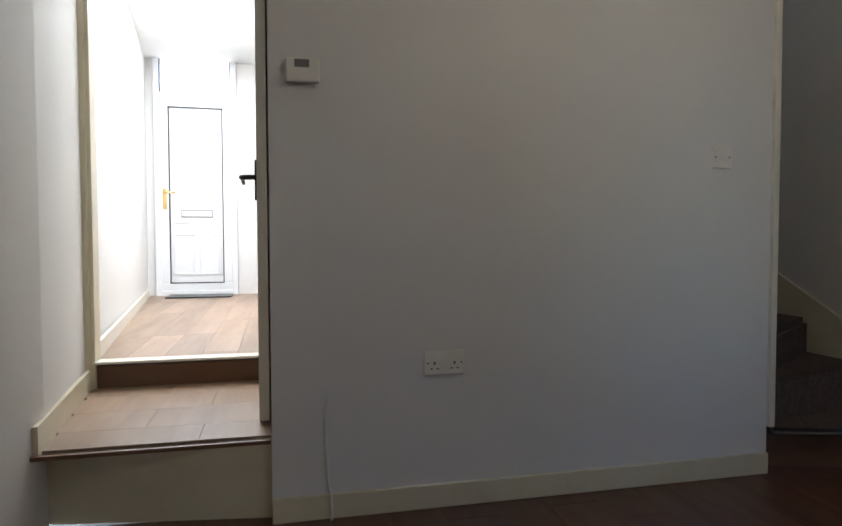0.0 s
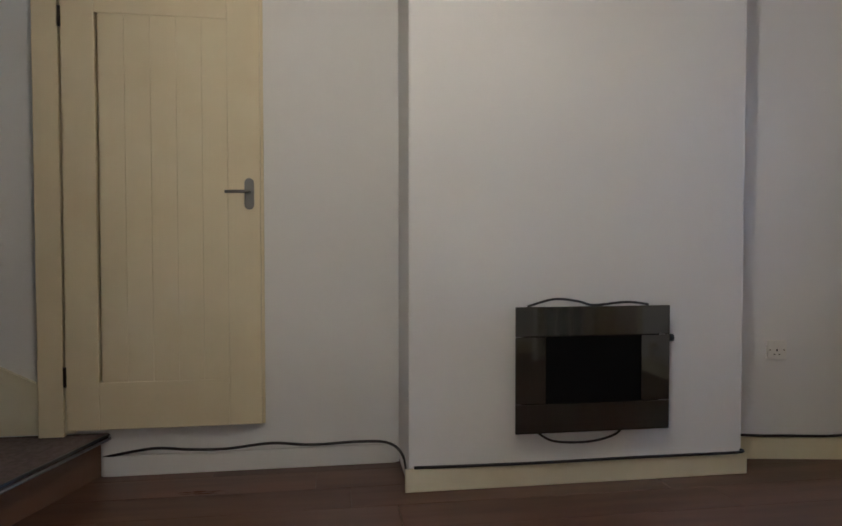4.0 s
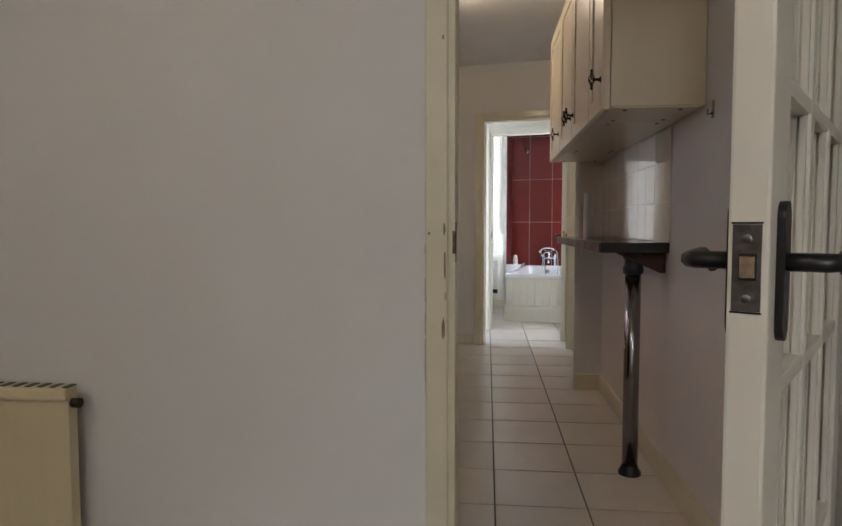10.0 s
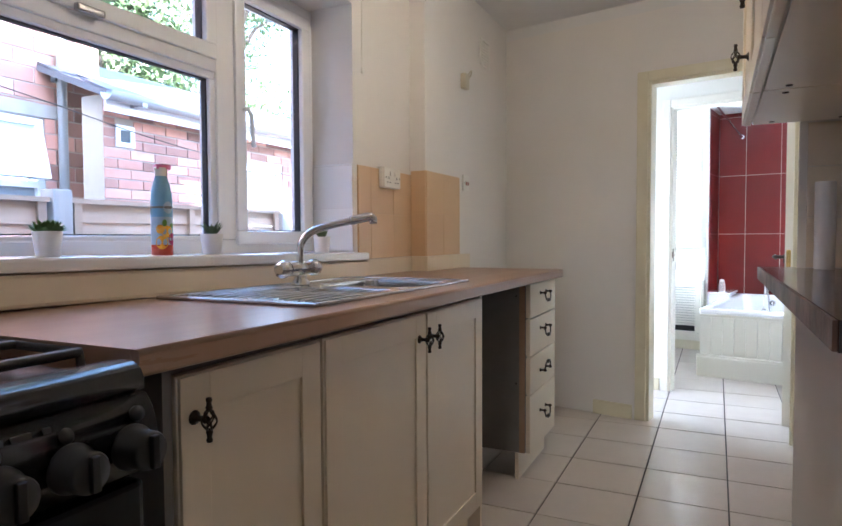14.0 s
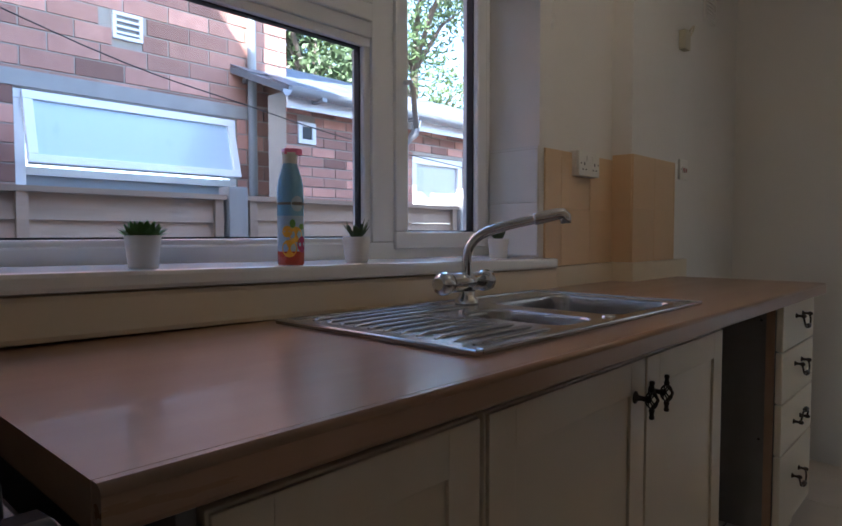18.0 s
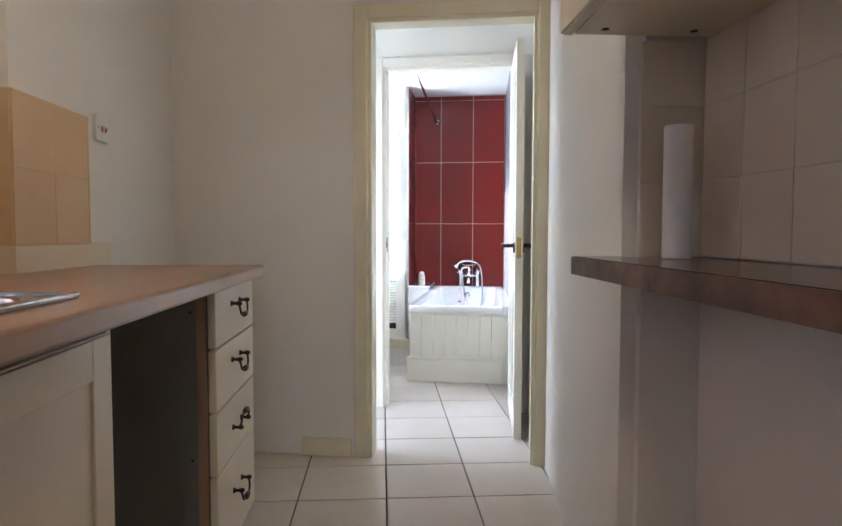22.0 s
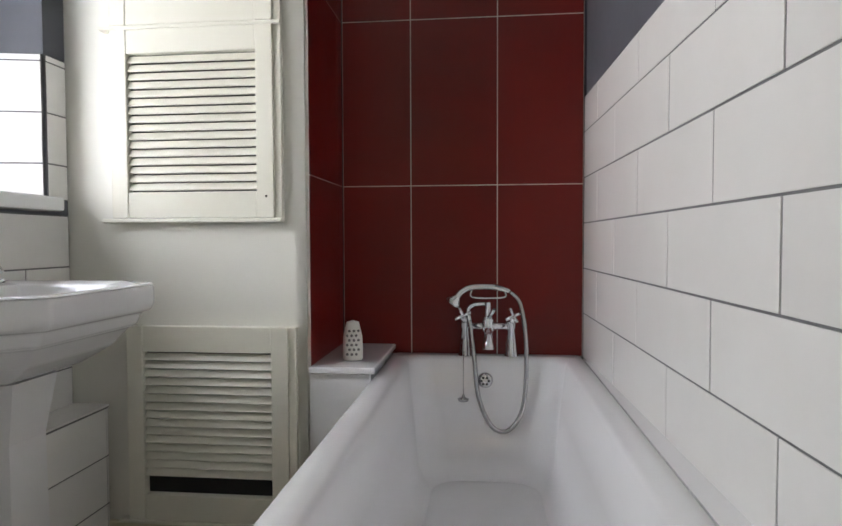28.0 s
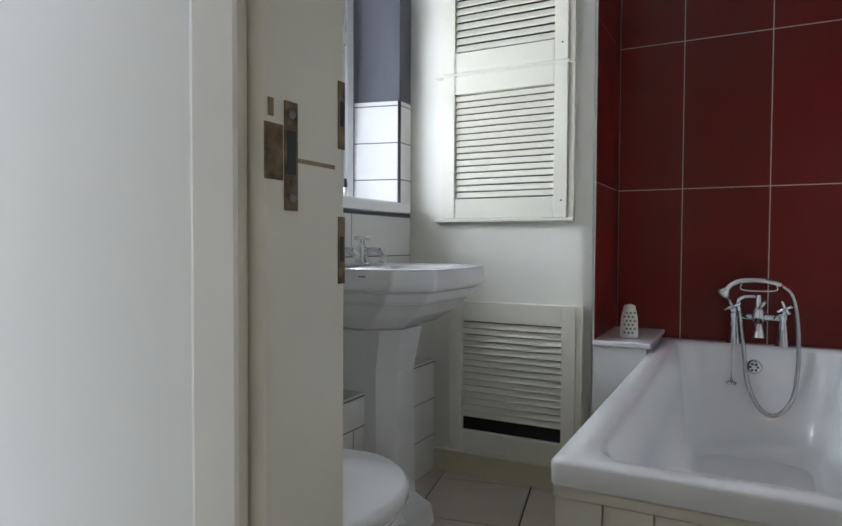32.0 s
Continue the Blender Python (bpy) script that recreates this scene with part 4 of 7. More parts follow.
part("bleed_cap", tube([(RW - 0.005, -0.06, RH - 0.04), (RW + 0.02, -0.06, RH - 0.04)], 0.012, sides=8), IRON, rad)
for x in (0.2, RW - 0.2):
    part("bracket", box(x, x + 0.04, -0.046, -0.002, 0.1, RH - 0.08), RADIATOR, rad)
pp = thing("heating_pipes", I4, "cream painted heating pipes along the skirting", "pipe")
part("pipe", smooth_tube([(-2.30, -0.055, 0.30), (-2.30, -0.055, 0.14), (-2.27, -0.05, 0.115), (-1.6, -0.045, 0.115), (-0.9, -0.045, 0.112), (-0.27, -0.045, 0.11), (-0.245, -0.045, 0.135), (-0.245, -0.045, 0.215)], 0.011), PIPE, pp)
part("pipe", smooth_tube([(-0.86, -0.045, 0.08), (-0.86, -0.045, 0.15), (-0.82, -0.05, 0.145), (-0.30, -0.05, 0.14), (-0.275, -0.05, 0.16), (-0.275, -0.05, 0.22)], 0.010), PIPE, pp)
part("pipe_elbow", tube([(-0.245, -0.045, 0.205), (-0.245, -0.045, 0.225), (-0.245, -0.02, 0.226), (-0.245, -0.001, 0.226)], 0.014, sides=10), PIPE, pp)
part("pipe_elbow", tube([(-0.275, -0.05, 0.205), (-0.275, -0.05, 0.222), (-0.275, -0.001, 0.224)], 0.013, sides=10), PIPE, pp)
part("pipe_joint", tube([(-0.74, -0.05, 0.143), (-0.68, -0.05, 0.143)], 0.015, sides=8), PIPE, pp)


def plate(name, m, w, h, label, gang=1, kind="switch", material=PLASTIC):
    """A wall plate facing -y in its own frame."""
    t = thing(name, m, label, "socket" if kind == "socket" else "switch")
    part("face_plate", box(-w / 2, w / 2, -0.011, 0.0, -h / 2, h / 2, 0.004), material, t)
    if kind == "switch":
        for i in range(gang):
            x = (i - (gang - 1) / 2) * 0.024
            part("rocker", box(x - 0.009, x + 0.009, -0.015, -0.010, -0.013, 0.013, 0.002), material, t)
    else:
        for i in range(gang):
            x = (i - (gang - 1) / 2) * 0.073
            hb = bmesh.new()
            bm_box(hb, x - 0.003, x + 0.003, -0.0118, -0.0105, -0.006, 0.004)
            for sx in (-0.011, 0.011):
                bm_box(hb, x + sx - 0.004, x + sx + 0.004, -0.0118, -0.0105, -0.022, -0.018)
            part("pin_holes", hb, BLACKPL, t)
            part("rocker", box(x + 0.017 * (1 if i == 0 else -1) - 0.006, x + 0.017 * (1 if i == 0 else -1) + 0.006, -0.016, -0.010, 0.008, 0.028, 0.002), material, t)
    for sx in (-1, 1):
        part("screw", tube([(sx * (w / 2 - 0.012), -0.0125, 0), (sx * (w / 2 - 0.012), -0.010, 0)], 0.0035, sides=8), STEEL, t)
    return t


FACE_N, FACE_W, FACE_E = pose(0, 0, 0, 0, 0, 180), pose(0, 0, 0, 0, 0, 90), pose(0, 0, 0, 0, 0, -90)
plate("light_switch", pose(-1.564, -3.48, 1.274) @ FACE_N, 0.086, 0.086, "white plastic two-gang light switch on the wall", 2)
plate("double_socket", pose(-0.438, -3.48, 0.519) @ FACE_N, 0.146, 0.086, "white plastic double socket on the wall", 2, "socket")
plate("room_light_switch", pose(0.823, -0.32, 1.385) @ FACE_E, 0.086, 0.086, "white plastic light switch beside the kitchen door", 1)
plate("alcove_socket", pose(-2.401, -0.40, 0.49, 0, 0, -9.6) @ FACE_W, 0.086, 0.086, "white plastic single socket in the alcove", 1, "socket")
th = thing("thermostat", pose(0.045, -3.48, 1.515) @ FACE_N, "white room thermostat with a small grey display", "thermostat")
part("back_plate", box(-0.056, 0.05, -0.02, 0, -0.04, 0.034, 0.006), PLASTIC, th)
part("cover", box(-0.056, 0.054, -0.032, -0.018, -0.042, 0.036, 0.008), PLASTIC, th)
part("display", box(-0.03, 0.018, -0.0335, -0.031, 0.004, 0.03, 0.001), CARCASS, th, "grey display window")
solid("wall_cable", smooth_tube([(-0.024, -3.474, 0.42), (-0.025, -3.47, 0.40), (-0.018, -3.466, 0.37), (-0.02, -3.474, 0.25), (-0.028, -3.474, 0.12), (-0.035, -3.46, 0.09), (-0.036, -3.458, 0.0)], 0.004), PLASTIC, "thin white cable coming out of the wall", "cable")
det = thing("alarm_sensor", pose(-0.614, 0.0, 1.972), "small cream plastic wall box with a dark round hole", "wall box")
part("box", box(-0.03, 0.03, -0.022, 0, -0.035, 0.035, 0.004), OLDPL, det)
part("hole", tube([(0.004, -0.0235, 0), (0.004, -0.02, 0)], 0.013, sides=14), BLACKPL, det)


def grass_pot(m, label):
    t = thing("grass_plant", m, label, "plant", "plants on the room window sill")
    part("pot", lathe([(0, 0), (0.026, 0), (0.033, 0.065), (0.035, 0.065), (0.035, 0.075), (0.030, 0.075), (0.029, 0.066), (0, 0.066)], sides=20), BLACKPL, t, "small black pot")
    rng = random.Random(3)
    bm = bmesh.new()
    for i in range(150):
        a, r = rng.uniform(0, 6.283), 0.027 * math.sqrt(rng.random())
        x, y = r * math.cos(a), r * math.sin(a)
        h, l = rng.uniform(0.05, 0.085), rng.uniform(0.2, 0.75)
        tx, ty = x * (1 + l), y * (1 + l)
        w = 0.0018
        b0, b1 = bm.verts.new((x - w * math.sin(a), y + w * math.cos(a), 0.06)), bm.verts.new((x + w * math.sin(a), y - w * math.cos(a), 0.06))
        c0, c1 = bm.verts.new((tx * 0.9 - w * math.sin(a) * .7, ty * 0.9 + w * math.cos(a) * .7, 0.06 + h * 0.6)), bm.verts.new((tx * 0.9 + w * math.sin(a) * .7, ty * 0.9 - w * math.cos(a) * .7, 0.06 + h * 0.6))
        e = bm.verts.new((tx * 1.15, ty * 1.15, 0.06 + h))
        bm.faces.new((b0, b1, c1, c0))
        bm.faces.new((c0, c1, e))
    part("grass", bm, GRASSG, t, "tuft of bright artificial grass")
    return t


grass_pot(pose(-1.965, 0.015, 0.703), "artificial grass in a small black pot on the sill")
grass_pot(pose(-1.30, 0.0, 0.703), "artificial grass in a small black pot on the sill")
SILVER = mat("patterned_silver_glass", (0.45, 0.43, 0.46), 0.25, 0.5, noise_scale=45, amount=0.9, dark=(0.13, 0.12, 0.16), bump=0.4, bump_scale=90)
solid("ornament_bowl", lathe([(0, 0), (0.03, 0), (0.033, 0.006), (0.06, 0.035), (0.072, 0.055), (0.069, 0.056), (0.05, 0.034), (0.02, 0.012), (0, 0.01)], sides=28), SILVER,
      "patterned silver glass bowl on the window sill", "bowl", pose(-1.62, 0.02, 0.703))

# ================= kitchen things =================
KX = -0.312   # cabinet fronts
SLOPE = pose(0, 1.9, 0.9) @ pose(0, 0, 0, -0.3, 0, 0) @ pose(0, -1.9, -0.9)   # the counter falls a little towards the rear


def knob_plate(parent, y, z, x=KX, sg=1):
    """An iron bird-cage handle on one post, on a front that faces +x (sg 1) or -x."""
    pl = part("handle", lathe([(0.012, 0), (0.011, 0.004), (0.006, 0.007), (0.0048, 0.012), (0.0048, 0.022), (0.007, 0.025), (0.0048, 0.029)], sides=12, m=pose(x, y, z) @ pose(0, 0, 0, 0, 90 * sg, 0)), IRON, parent, "bronzed iron cage handle")
    px = x + sg * 0.032
    for up in (-1, 1):
        part("finial", lathe([(0, 0.0345), (0.0042, 0.0335), (0.005, 0.030), (0.0036, 0.026), (0.0042, 0.022), (0.0055, 0.0185), (0.0036, 0.0135)], sides=10, m=pose(px, y, z) @ pose(0, 0, 0, 0 if up > 0 else 180, 0, 0)), IRON, pl)
    cage = bmesh.new()
    for k in range(8):
        a0, turn = (k % 4) * math.pi / 2, 2.2 if k < 4 else -2.2
        pts = []
        for j in range(9):
            q = j / 8
            r = 0.0088 * math.sin(math.pi * q) ** 0.8 + 0.0025
            pts.append((px + r * math.cos(a0 + q * turn), y + r * math.sin(a0 + q * turn), z - 0.0155 + 0.031 * q))
        tube(pts, 0.0014, cage, sides=5)
    part("cage", cage, IRON, pl, "twisted iron cage")
    return pl


def shaker_door(parent, y0, y1, z0, z1, x=KX, side=1):
    """A framed cabinet door in the plane x, facing +x (side 1) or -x (side -1)."""
    t = 0.019 * side
    d = part("door", box(x, x - t, y0, y1, z0, z1, 0.003), UNIT, parent)
    fr = 0.062
    ridge = bmesh.new()
    e = 0.006 * side
    bm_box(ridge, x, x + e, y0 + 0.003, y0 + fr, z0 + 0.003, z1 - 0.003, 0.0015)
    bm_box(ridge, x, x + e, y1 - fr, y1 - 0.003, z0 + 0.003, z1 - 0.003, 0.0015)
    bm_box(ridge, x, x + e, y0 + fr, y1 - fr, z0 + 0.003, z0 + fr, 0.0015)
    bm_box(ridge, x, x + e, y0 + fr, y1 - fr, z1 - fr, z1 - 0.003, 0.0015)
    part("door_frame", ridge, UNIT, d)
    return d


def base_unit(y0, y1, label):
    u = thing("base_cabinet", pose(0, 0, 0), label, "cabinet", "kitchen base cabinets")
    part("carcass", box(-0.86, KX - 0.021, y0 + 0.002, y1 - 0.002, 0.14, 0.862), CARCASS, u)
    part("plinth", box(KX - 0.05, KX - 0.065, y0, y1, 0.0, 0.138), UNIT, u)
    return u


u1 = base_unit(0.872, 1.242, "cream kitchen base cabinet with one framed door")
d1 = shaker_door(u1, 0.876, 1.238, 0.145, 0.85)
knob_plate(d1, 0.905, 0.783, KX + 0.004)
part("end_panel", box(-0.86, KX - 0.002, 0.853, 0.870, 0.0, 0.862), CARCASS, u1, "dark grey end panel")
u2 = base_unit(1.246, 2.185, "cream kitchen sink cabinet with two framed doors")
d2 = shaker_door(u2, 1.252, 1.735, 0.145, 0.85)
d3 = shaker_door(u2, 1.739, 2.18, 0.145, 0.85)
knob_plate(d2, 1.690, 0.783, KX + 0.004)
knob_plate(d3, 1.757, 0.783, KX + 0.004)
part("end_panel", box(-0.86, KX - 0.005, 2.186, 2.202, 0.0, 0.862), UNIT, u2)
u3 = thing("drawer_cabinet", pose(0, 0, 0), "cream four-drawer kitchen cabinet with bronzed bail handles", "cabinet", "kitchen base cabinets")
part("carcass", box(-0.86, KX - 0.021, 2.788, 3.235, 0.12, 0.862), CARCASS, u3, "grey board drawer cabinet body")
part("plinth", box(KX - 0.05, KX - 0.065, 2.79, 3.235, 0.0, 0.118), UNIT, u3)
for z0, z1 in ((0.705, 0.85), (0.54, 0.70), (0.375, 0.535), (0.12, 0.37)):
    dr = part("drawer_front", box(KX - 0.019, KX + 0.002, 2.79, 3.235, z0, z1, 0.004), UNIT, u3)
    zc = (z0 + z1) / 2 + 0.012
    flip = -1 if z0 == 0.375 else 1
    zh = zc + 0.014 * flip
    bail = part("bail_handle", smooth_tube([(KX + 0.022, 2.952, zh), (KX + 0.026, 2.953, zh - 0.012 * flip), (KX + 0.028, 2.962, zh - 0.030 * flip), (KX + 0.029, 2.985, zh - 0.035 * flip), (KX + 0.029, 3.015, zh - 0.035 * flip),
                                            (KX + 0.028, 3.038, zh - 0.030 * flip), (KX + 0.026, 3.047, zh - 0.012 * flip), (KX + 0.022, 3.048, zh)], 0.0032, sides=7), IRON, dr, "bronzed bail handle turned up" if flip < 0 else "bronzed bail handle")
    for yp in (2.952, 3.048):
        part("post", lathe([(0.0085, 0), (0.008, 0.003), (0.0045, 0.006), (0.0045, 0.016), (0.0068, 0.019), (0.0068, 0.026), (0.0035, 0.030)], sides=10, m=pose(KX + 0.002, yp, zh) @ pose(0, 0, 0, 0, 90, 0)), IRON, bail)
    part("grip", tube([(KX + 0.029, 2.978, zh - 0.035 * flip), (KX + 0.029, 2.986, zh - 0.035 * flip), (KX + 0.029, 3.0, zh - 0.0355 * flip), (KX + 0.029, 3.014, zh - 0.035 * flip), (KX + 0.029, 3.022, zh - 0.035 * flip)], 0.006, sides=9,
                      radii=(0.004, 0.0075, 0.0085, 0.0075, 0.004)), IRON, bail)
part("edge_strip", box(KX - 0.045, KX - 0.0205, 2.7845, 2.7875, 0.12, 0.848), WORKTOP, u3, "brown edge strip")
for hx, hz in ((KX - 0.06, 0.80), (KX - 0.06, 0.42)):
    part("peg_hole", lathe([(0, 0.0008), (0.004, 0.0008)], sides=8, m=pose(hx, 2.7878, hz) @ pose(0, 0, 0, 90, 0, 0)), GASKET, u3, "small dark peg hole")

# worktop with a cut-out for the sink
wt = thing("worktop", SLOPE, "brown wood-print kitchen worktop", "worktop")
bm = bmesh.new()
gx_, gy_ = (-0.91, -0.83, -0.81, -0.38, -0.293), (0.785, 1.33, 2.17, 2.84, 3.26)
gv = {(x, y): bm.verts.new((x, y, 0.864)) for x in gx_ for y in gy_}
for i in range(4):
    for j in range(4):
        if not (i == 2 and j == 1) and not (i == 0 and j == 3):
            bm.faces.new([gv[gx_[i], gy_[j]], gv[gx_[i + 1], gy_[j]], gv[gx_[i + 1], gy_[j + 1]], gv[gx_[i], gy_[j + 1]]])
bmesh.ops.delete(bm, geom=[v for v in bm.verts if not v.link_faces], context='VERTS')
r = bmesh.ops.extrude_face_region(bm, geom=list(bm.faces))
bmesh.ops.translate(bm, verts=[q for q in r["geom"] if isinstance(q, bmesh.types.BMVert)], vec=(0, 0, 0.038))
bmesh.ops.recalc_face_normals(bm, faces=bm.faces)
part("board", bm, WORKTOP, wt)
nose = bmesh.new()
prof = [(-0.2929, 0.8641), (-0.282, 0.8641), (-0.2785, 0.866), (-0.277, 0.870)]
prof += [(-0.285 + 0.008 * math.cos(a * math.pi / 10), 0.8938 + 0.008 * math.sin(a * math.pi / 10)) for a in range(6)] + [(-0.2929, 0.9018)]
ends = [[nose.verts.new((x, y, z)) for x, z in prof] for y in (0.7855, 3.2595)]
for k in range(len(prof)):
    q = (k + 1) % len(prof)
    nose.faces.new((ends[0][k], ends[0][q], ends[1][q], ends[1][k])).smooth = 3 < k < 9
nose.faces.new(ends[0][::-1])
nose.faces.new(ends[1])
bmesh.ops.recalc_face_normals(nose, faces=nose.faces)
part("front_edge", nose, WORKTOP, wt)

# stainless sink: drainer towards the cooker, one and a half bowls
sk = thing("sink", SLOPE, "stainless steel inset sink with one and a half bowls and drainer", "sink")
SX0, SX1, SY0, SY1 = -0.825, -0.362, 1.30, 2.19
rim = bmesh.new()
bowls = ((-0.735, -0.385, 1.80, 2.15), (-0.655, -0.39, 1.585, 1.755))
xs = sorted({SX0, SX1, *(b[0] for b in bowls), *(b[1] for b in bowls)})
ys = sorted({SY0, SY1, *(b[2] for b in bowls), *(b[3] for b in bowls)})
for a, b in zip(xs, xs[1:]):
    for c, e in zip(ys, ys[1:]):
        if not any(q[0] < (a + b) / 2 < q[1] and q[2] < (c + e) / 2 < q[3] for q in bowls):
            f = [rim.verts.new((x, y, 0.909)) for x, y in ((a, c), (b, c), (b, e), (a, e))]
            rim.faces.new(f)
bmesh.ops.remove_doubles(rim, verts=rim.verts, dist=1e-5)
part("sink_top", rim, STEEL, sk)
rm = bmesh.new()
for q in ((SX0 - 0.004, SX1 + 0.004, SY0 - 0.004, SY0 + 0.012), (SX0 - 0.004, SX1 + 0.004, SY1 - 0.012, SY1 + 0.004), (SX0 - 0.004, SX0 + 0.012, SY0 + 0.012, SY1 - 0.012), (SX1 - 0.012, SX1 + 0.004, SY0 + 0.012, SY1 - 0.012)):
    bm_box(rm, *q, 0.9025, 0.912, 0.003)
part("sink_rim", rm, STEEL, sk)
for b, dz in zip(bowls, (0.17, 0.12)):
    bb = bmesh.new()
    rings = []
    for ins, z, rr in ((0.0, 0.909, 0.002), (0.008, 0.909, 0.045), (0.011, 0.9082, 0.045), (0.0135, 0.906, 0.045), (0.0145, 0.902, 0.045), (0.016, 0.885, 0.045),
                       (0.022, 0.909 - dz + 0.03, 0.045), (0.025, 0.909 - dz + 0.018, 0.045), (0.032, 0.909 - dz + 0.006, 0.042), (0.044, 0.909 - dz, 0.03)):
        ring = []
        for cx, cy, a0 in ((b[1] - ins - rr, b[3] - ins - rr, 0), (b[0] + ins + rr, b[3] - ins - rr, 90), (b[0] + ins + rr, b[2] + ins + rr, 180), (b[1] - ins - rr, b[2] + ins + rr, 270)):
            for q in range(7):
                an = math.radians(a0 + q * 15)
                ring.append(bb.verts.new((cx + rr * math.cos(an), cy + rr * math.sin(an), z)))
        rings.append(ring)
    for k, (r0, r1) in enumerate(zip(rings, rings[1:])):
        for i in range(28):
            bb.faces.new((r0[i], r0[(i + 1) % 28], r1[(i + 1) % 28], r1[i])).smooth = k > 0
    bb.faces.new(rings[-1])
    bmesh.ops.recalc_face_normals(bb, faces=bb.faces)
    bmesh.ops.reverse_faces(bb, faces=[f for f in bb.faces if len(f.verts) > 4 and f.normal.z < 0])
    part("bowl", bb, STEEL, sk)
    cx, cy = (b[0] + b[1]) / 2, (b[2] + b[3]) / 2
    part("waste", lathe([(0, 0.004), (0.02, 0.004), (0.035, 0.006), (0.04, 0.001)], sides=20, at=(cx, cy, 0.909 - dz)), CHROME, sk)
for i in range(11):
    x = -0.775 + i * 0.0375
    y1 = 1.70 if x < -0.70 else 1.555
    part("drainer_ridge", smooth_tube([(x, 1.345, 0.9065), (x, 1.36, 0.9085), (x, 1.38, 0.9095), (x, y1 - 0.03, 0.9095), (x, y1, 0.9065)], 0.0045, sides=8), STEEL, sk)
part("overflow_plate", lathe([(0, 0.003), (0.012, 0.003), (0.014, 0.0)], sides=14, at=(-0.365 - 0.035, 1.778, 0.9092)), CHROME, sk, "small chrome button")
tap = thing("kitchen_tap", pose(-0.745, 1.765, 0.911), "chrome mixer tap with a long swivel spout", "tap")
part("base", lathe([(0.028, 0), (0.028, 0.01), (0.02, 0.018), (0.02, 0.03)], sides=20), CHROME, tap)
part("body", tube([(-0.005, -0.055, 0.05), (-0.005, 0.055, 0.05)], 0.022, sides=14), CHROME, tap)
for s in (-1, 1):
    hdl = part("tap_head", tube([(-0.005, s * 0.052, 0.05), (-0.005, s * 0.066, 0.05), (-0.005, s * 0.088, 0.05), (-0.005, s * 0.095, 0.05)], 0.02, sides=8, radii=(0.02, 0.026, 0.026, 0.014)), CHROME, tap)
part("spout", smooth_tube([(0, 0, 0.06), (0, 0, 0.10), (0.004, 0.003, 0.13), (0.022, 0.020, 0.158), (0.055, 0.050, 0.176), (0.11, 0.102, 0.194), (0.15, 0.14, 0.206)], 0.0115, sides=12), CHROME, tap)
part("nozzle", tube([(0.112, 0.104, 0.1945), (0.116, 0.108, 0.196), (0.152, 0.142, 0.207), (0.162, 0.151, 0.208), (0.167, 0.156, 0.203), (0.168, 0.157, 0.186)], 0.0145, sides=14, radii=(0.012, 0.0145, 0.0145, 0.014, 0.0135, 0.0125)), CHROME, tap)

# upstand, and tiles beside the window
structure("worktop_upstand", box(-0.91, -0.872, 0.69, 2.385, 0.896, 0.9685, 0.01), UNIT, "cream moulded upstand under the window sill", pose(0, 1.9, 0) @ pose(0, 0, 0, -0.9, 0, 0) @ pose(0, -1.9, 0))
structure("worktop_upstand_pier", prism([(-0.91, 2.39), (-0.885, 2.39), (-0.885, 2.815), (-0.805, 2.815), (-0.805, 3.36), (-0.83, 3.36), (-0.83, 2.85), (-0.91, 2.85)], 0.885, 0.965), UNIT, "cream moulded upstand beside the tiles")


def tile_grid(name, m, w, h, tw, thh, material, grout, label, offset=0.0, gap=0.003, depth=0.007, start_z=0.0, start_x=0.0, proud=0.0015, base=True):
    """Tiles on the xz plane of m, facing -y, over w by h, with grout behind; offset: shift of every second row. Each tile is a piece of its own."""
    st = new(name, mesh_of(name, box(0, w, -depth + proud, 0, 0, h), grout))
    st.matrix_basis = m
    tagged(st, label, kind="structure")
    cache = {}
    rows = []
    z = start_z
    while z > 0.0001:
        z -= thh
    j = 0
    while z < h - 0.004:
        x = start_x + (offset if j % 2 else 0)
        while x > 0.0001:
            x -= tw
        while x < w - 0.004:
            x0, x1, z0, z1 = max(x, 0) + gap / 2, min(x + tw, w) - gap / 2, max(z, 0) + gap / 2, min(z + thh, h) - gap / 2
            if x1 - x0 > 0.004 and z1 - z0 > 0.004:
                key = (round(x1 - x0, 4), round(z1 - z0, 4))
                if key not in cache:
                    cache[key] = mesh_of("tile", box(0, key[0], -depth, -0.001, 0, key[1], 0.0012), material)
                rows.append((key, x0, z0))
            x += tw
        z += thh
        j += 1
    for key, x0, z0 in rows:
        ob = new("tile", cache[key])
        ob.parent = st
        ob.matrix_basis = pose(x0 + random.uniform(-.0004, .0004), random.uniform(-0.0004, 0.0004), z0, random.uniform(-.12, .12), 0, random.uniform(-.12, .12))
    return st


# cooker beside the worktop
ck = thing("gas_cooker", pose(-0.90, 0.19, 0), "black freestanding gas cooker with four burners", "cooker")
part("body", box(0.0, 0.60, 0.0, 0.565, 0.02, 0.86, 0.004), ENAMEL, ck)
part("hob", box(-0.005, 0.652, -0.002, 0.567, 0.862, 0.880, 0.005), ENAMEL, ck)


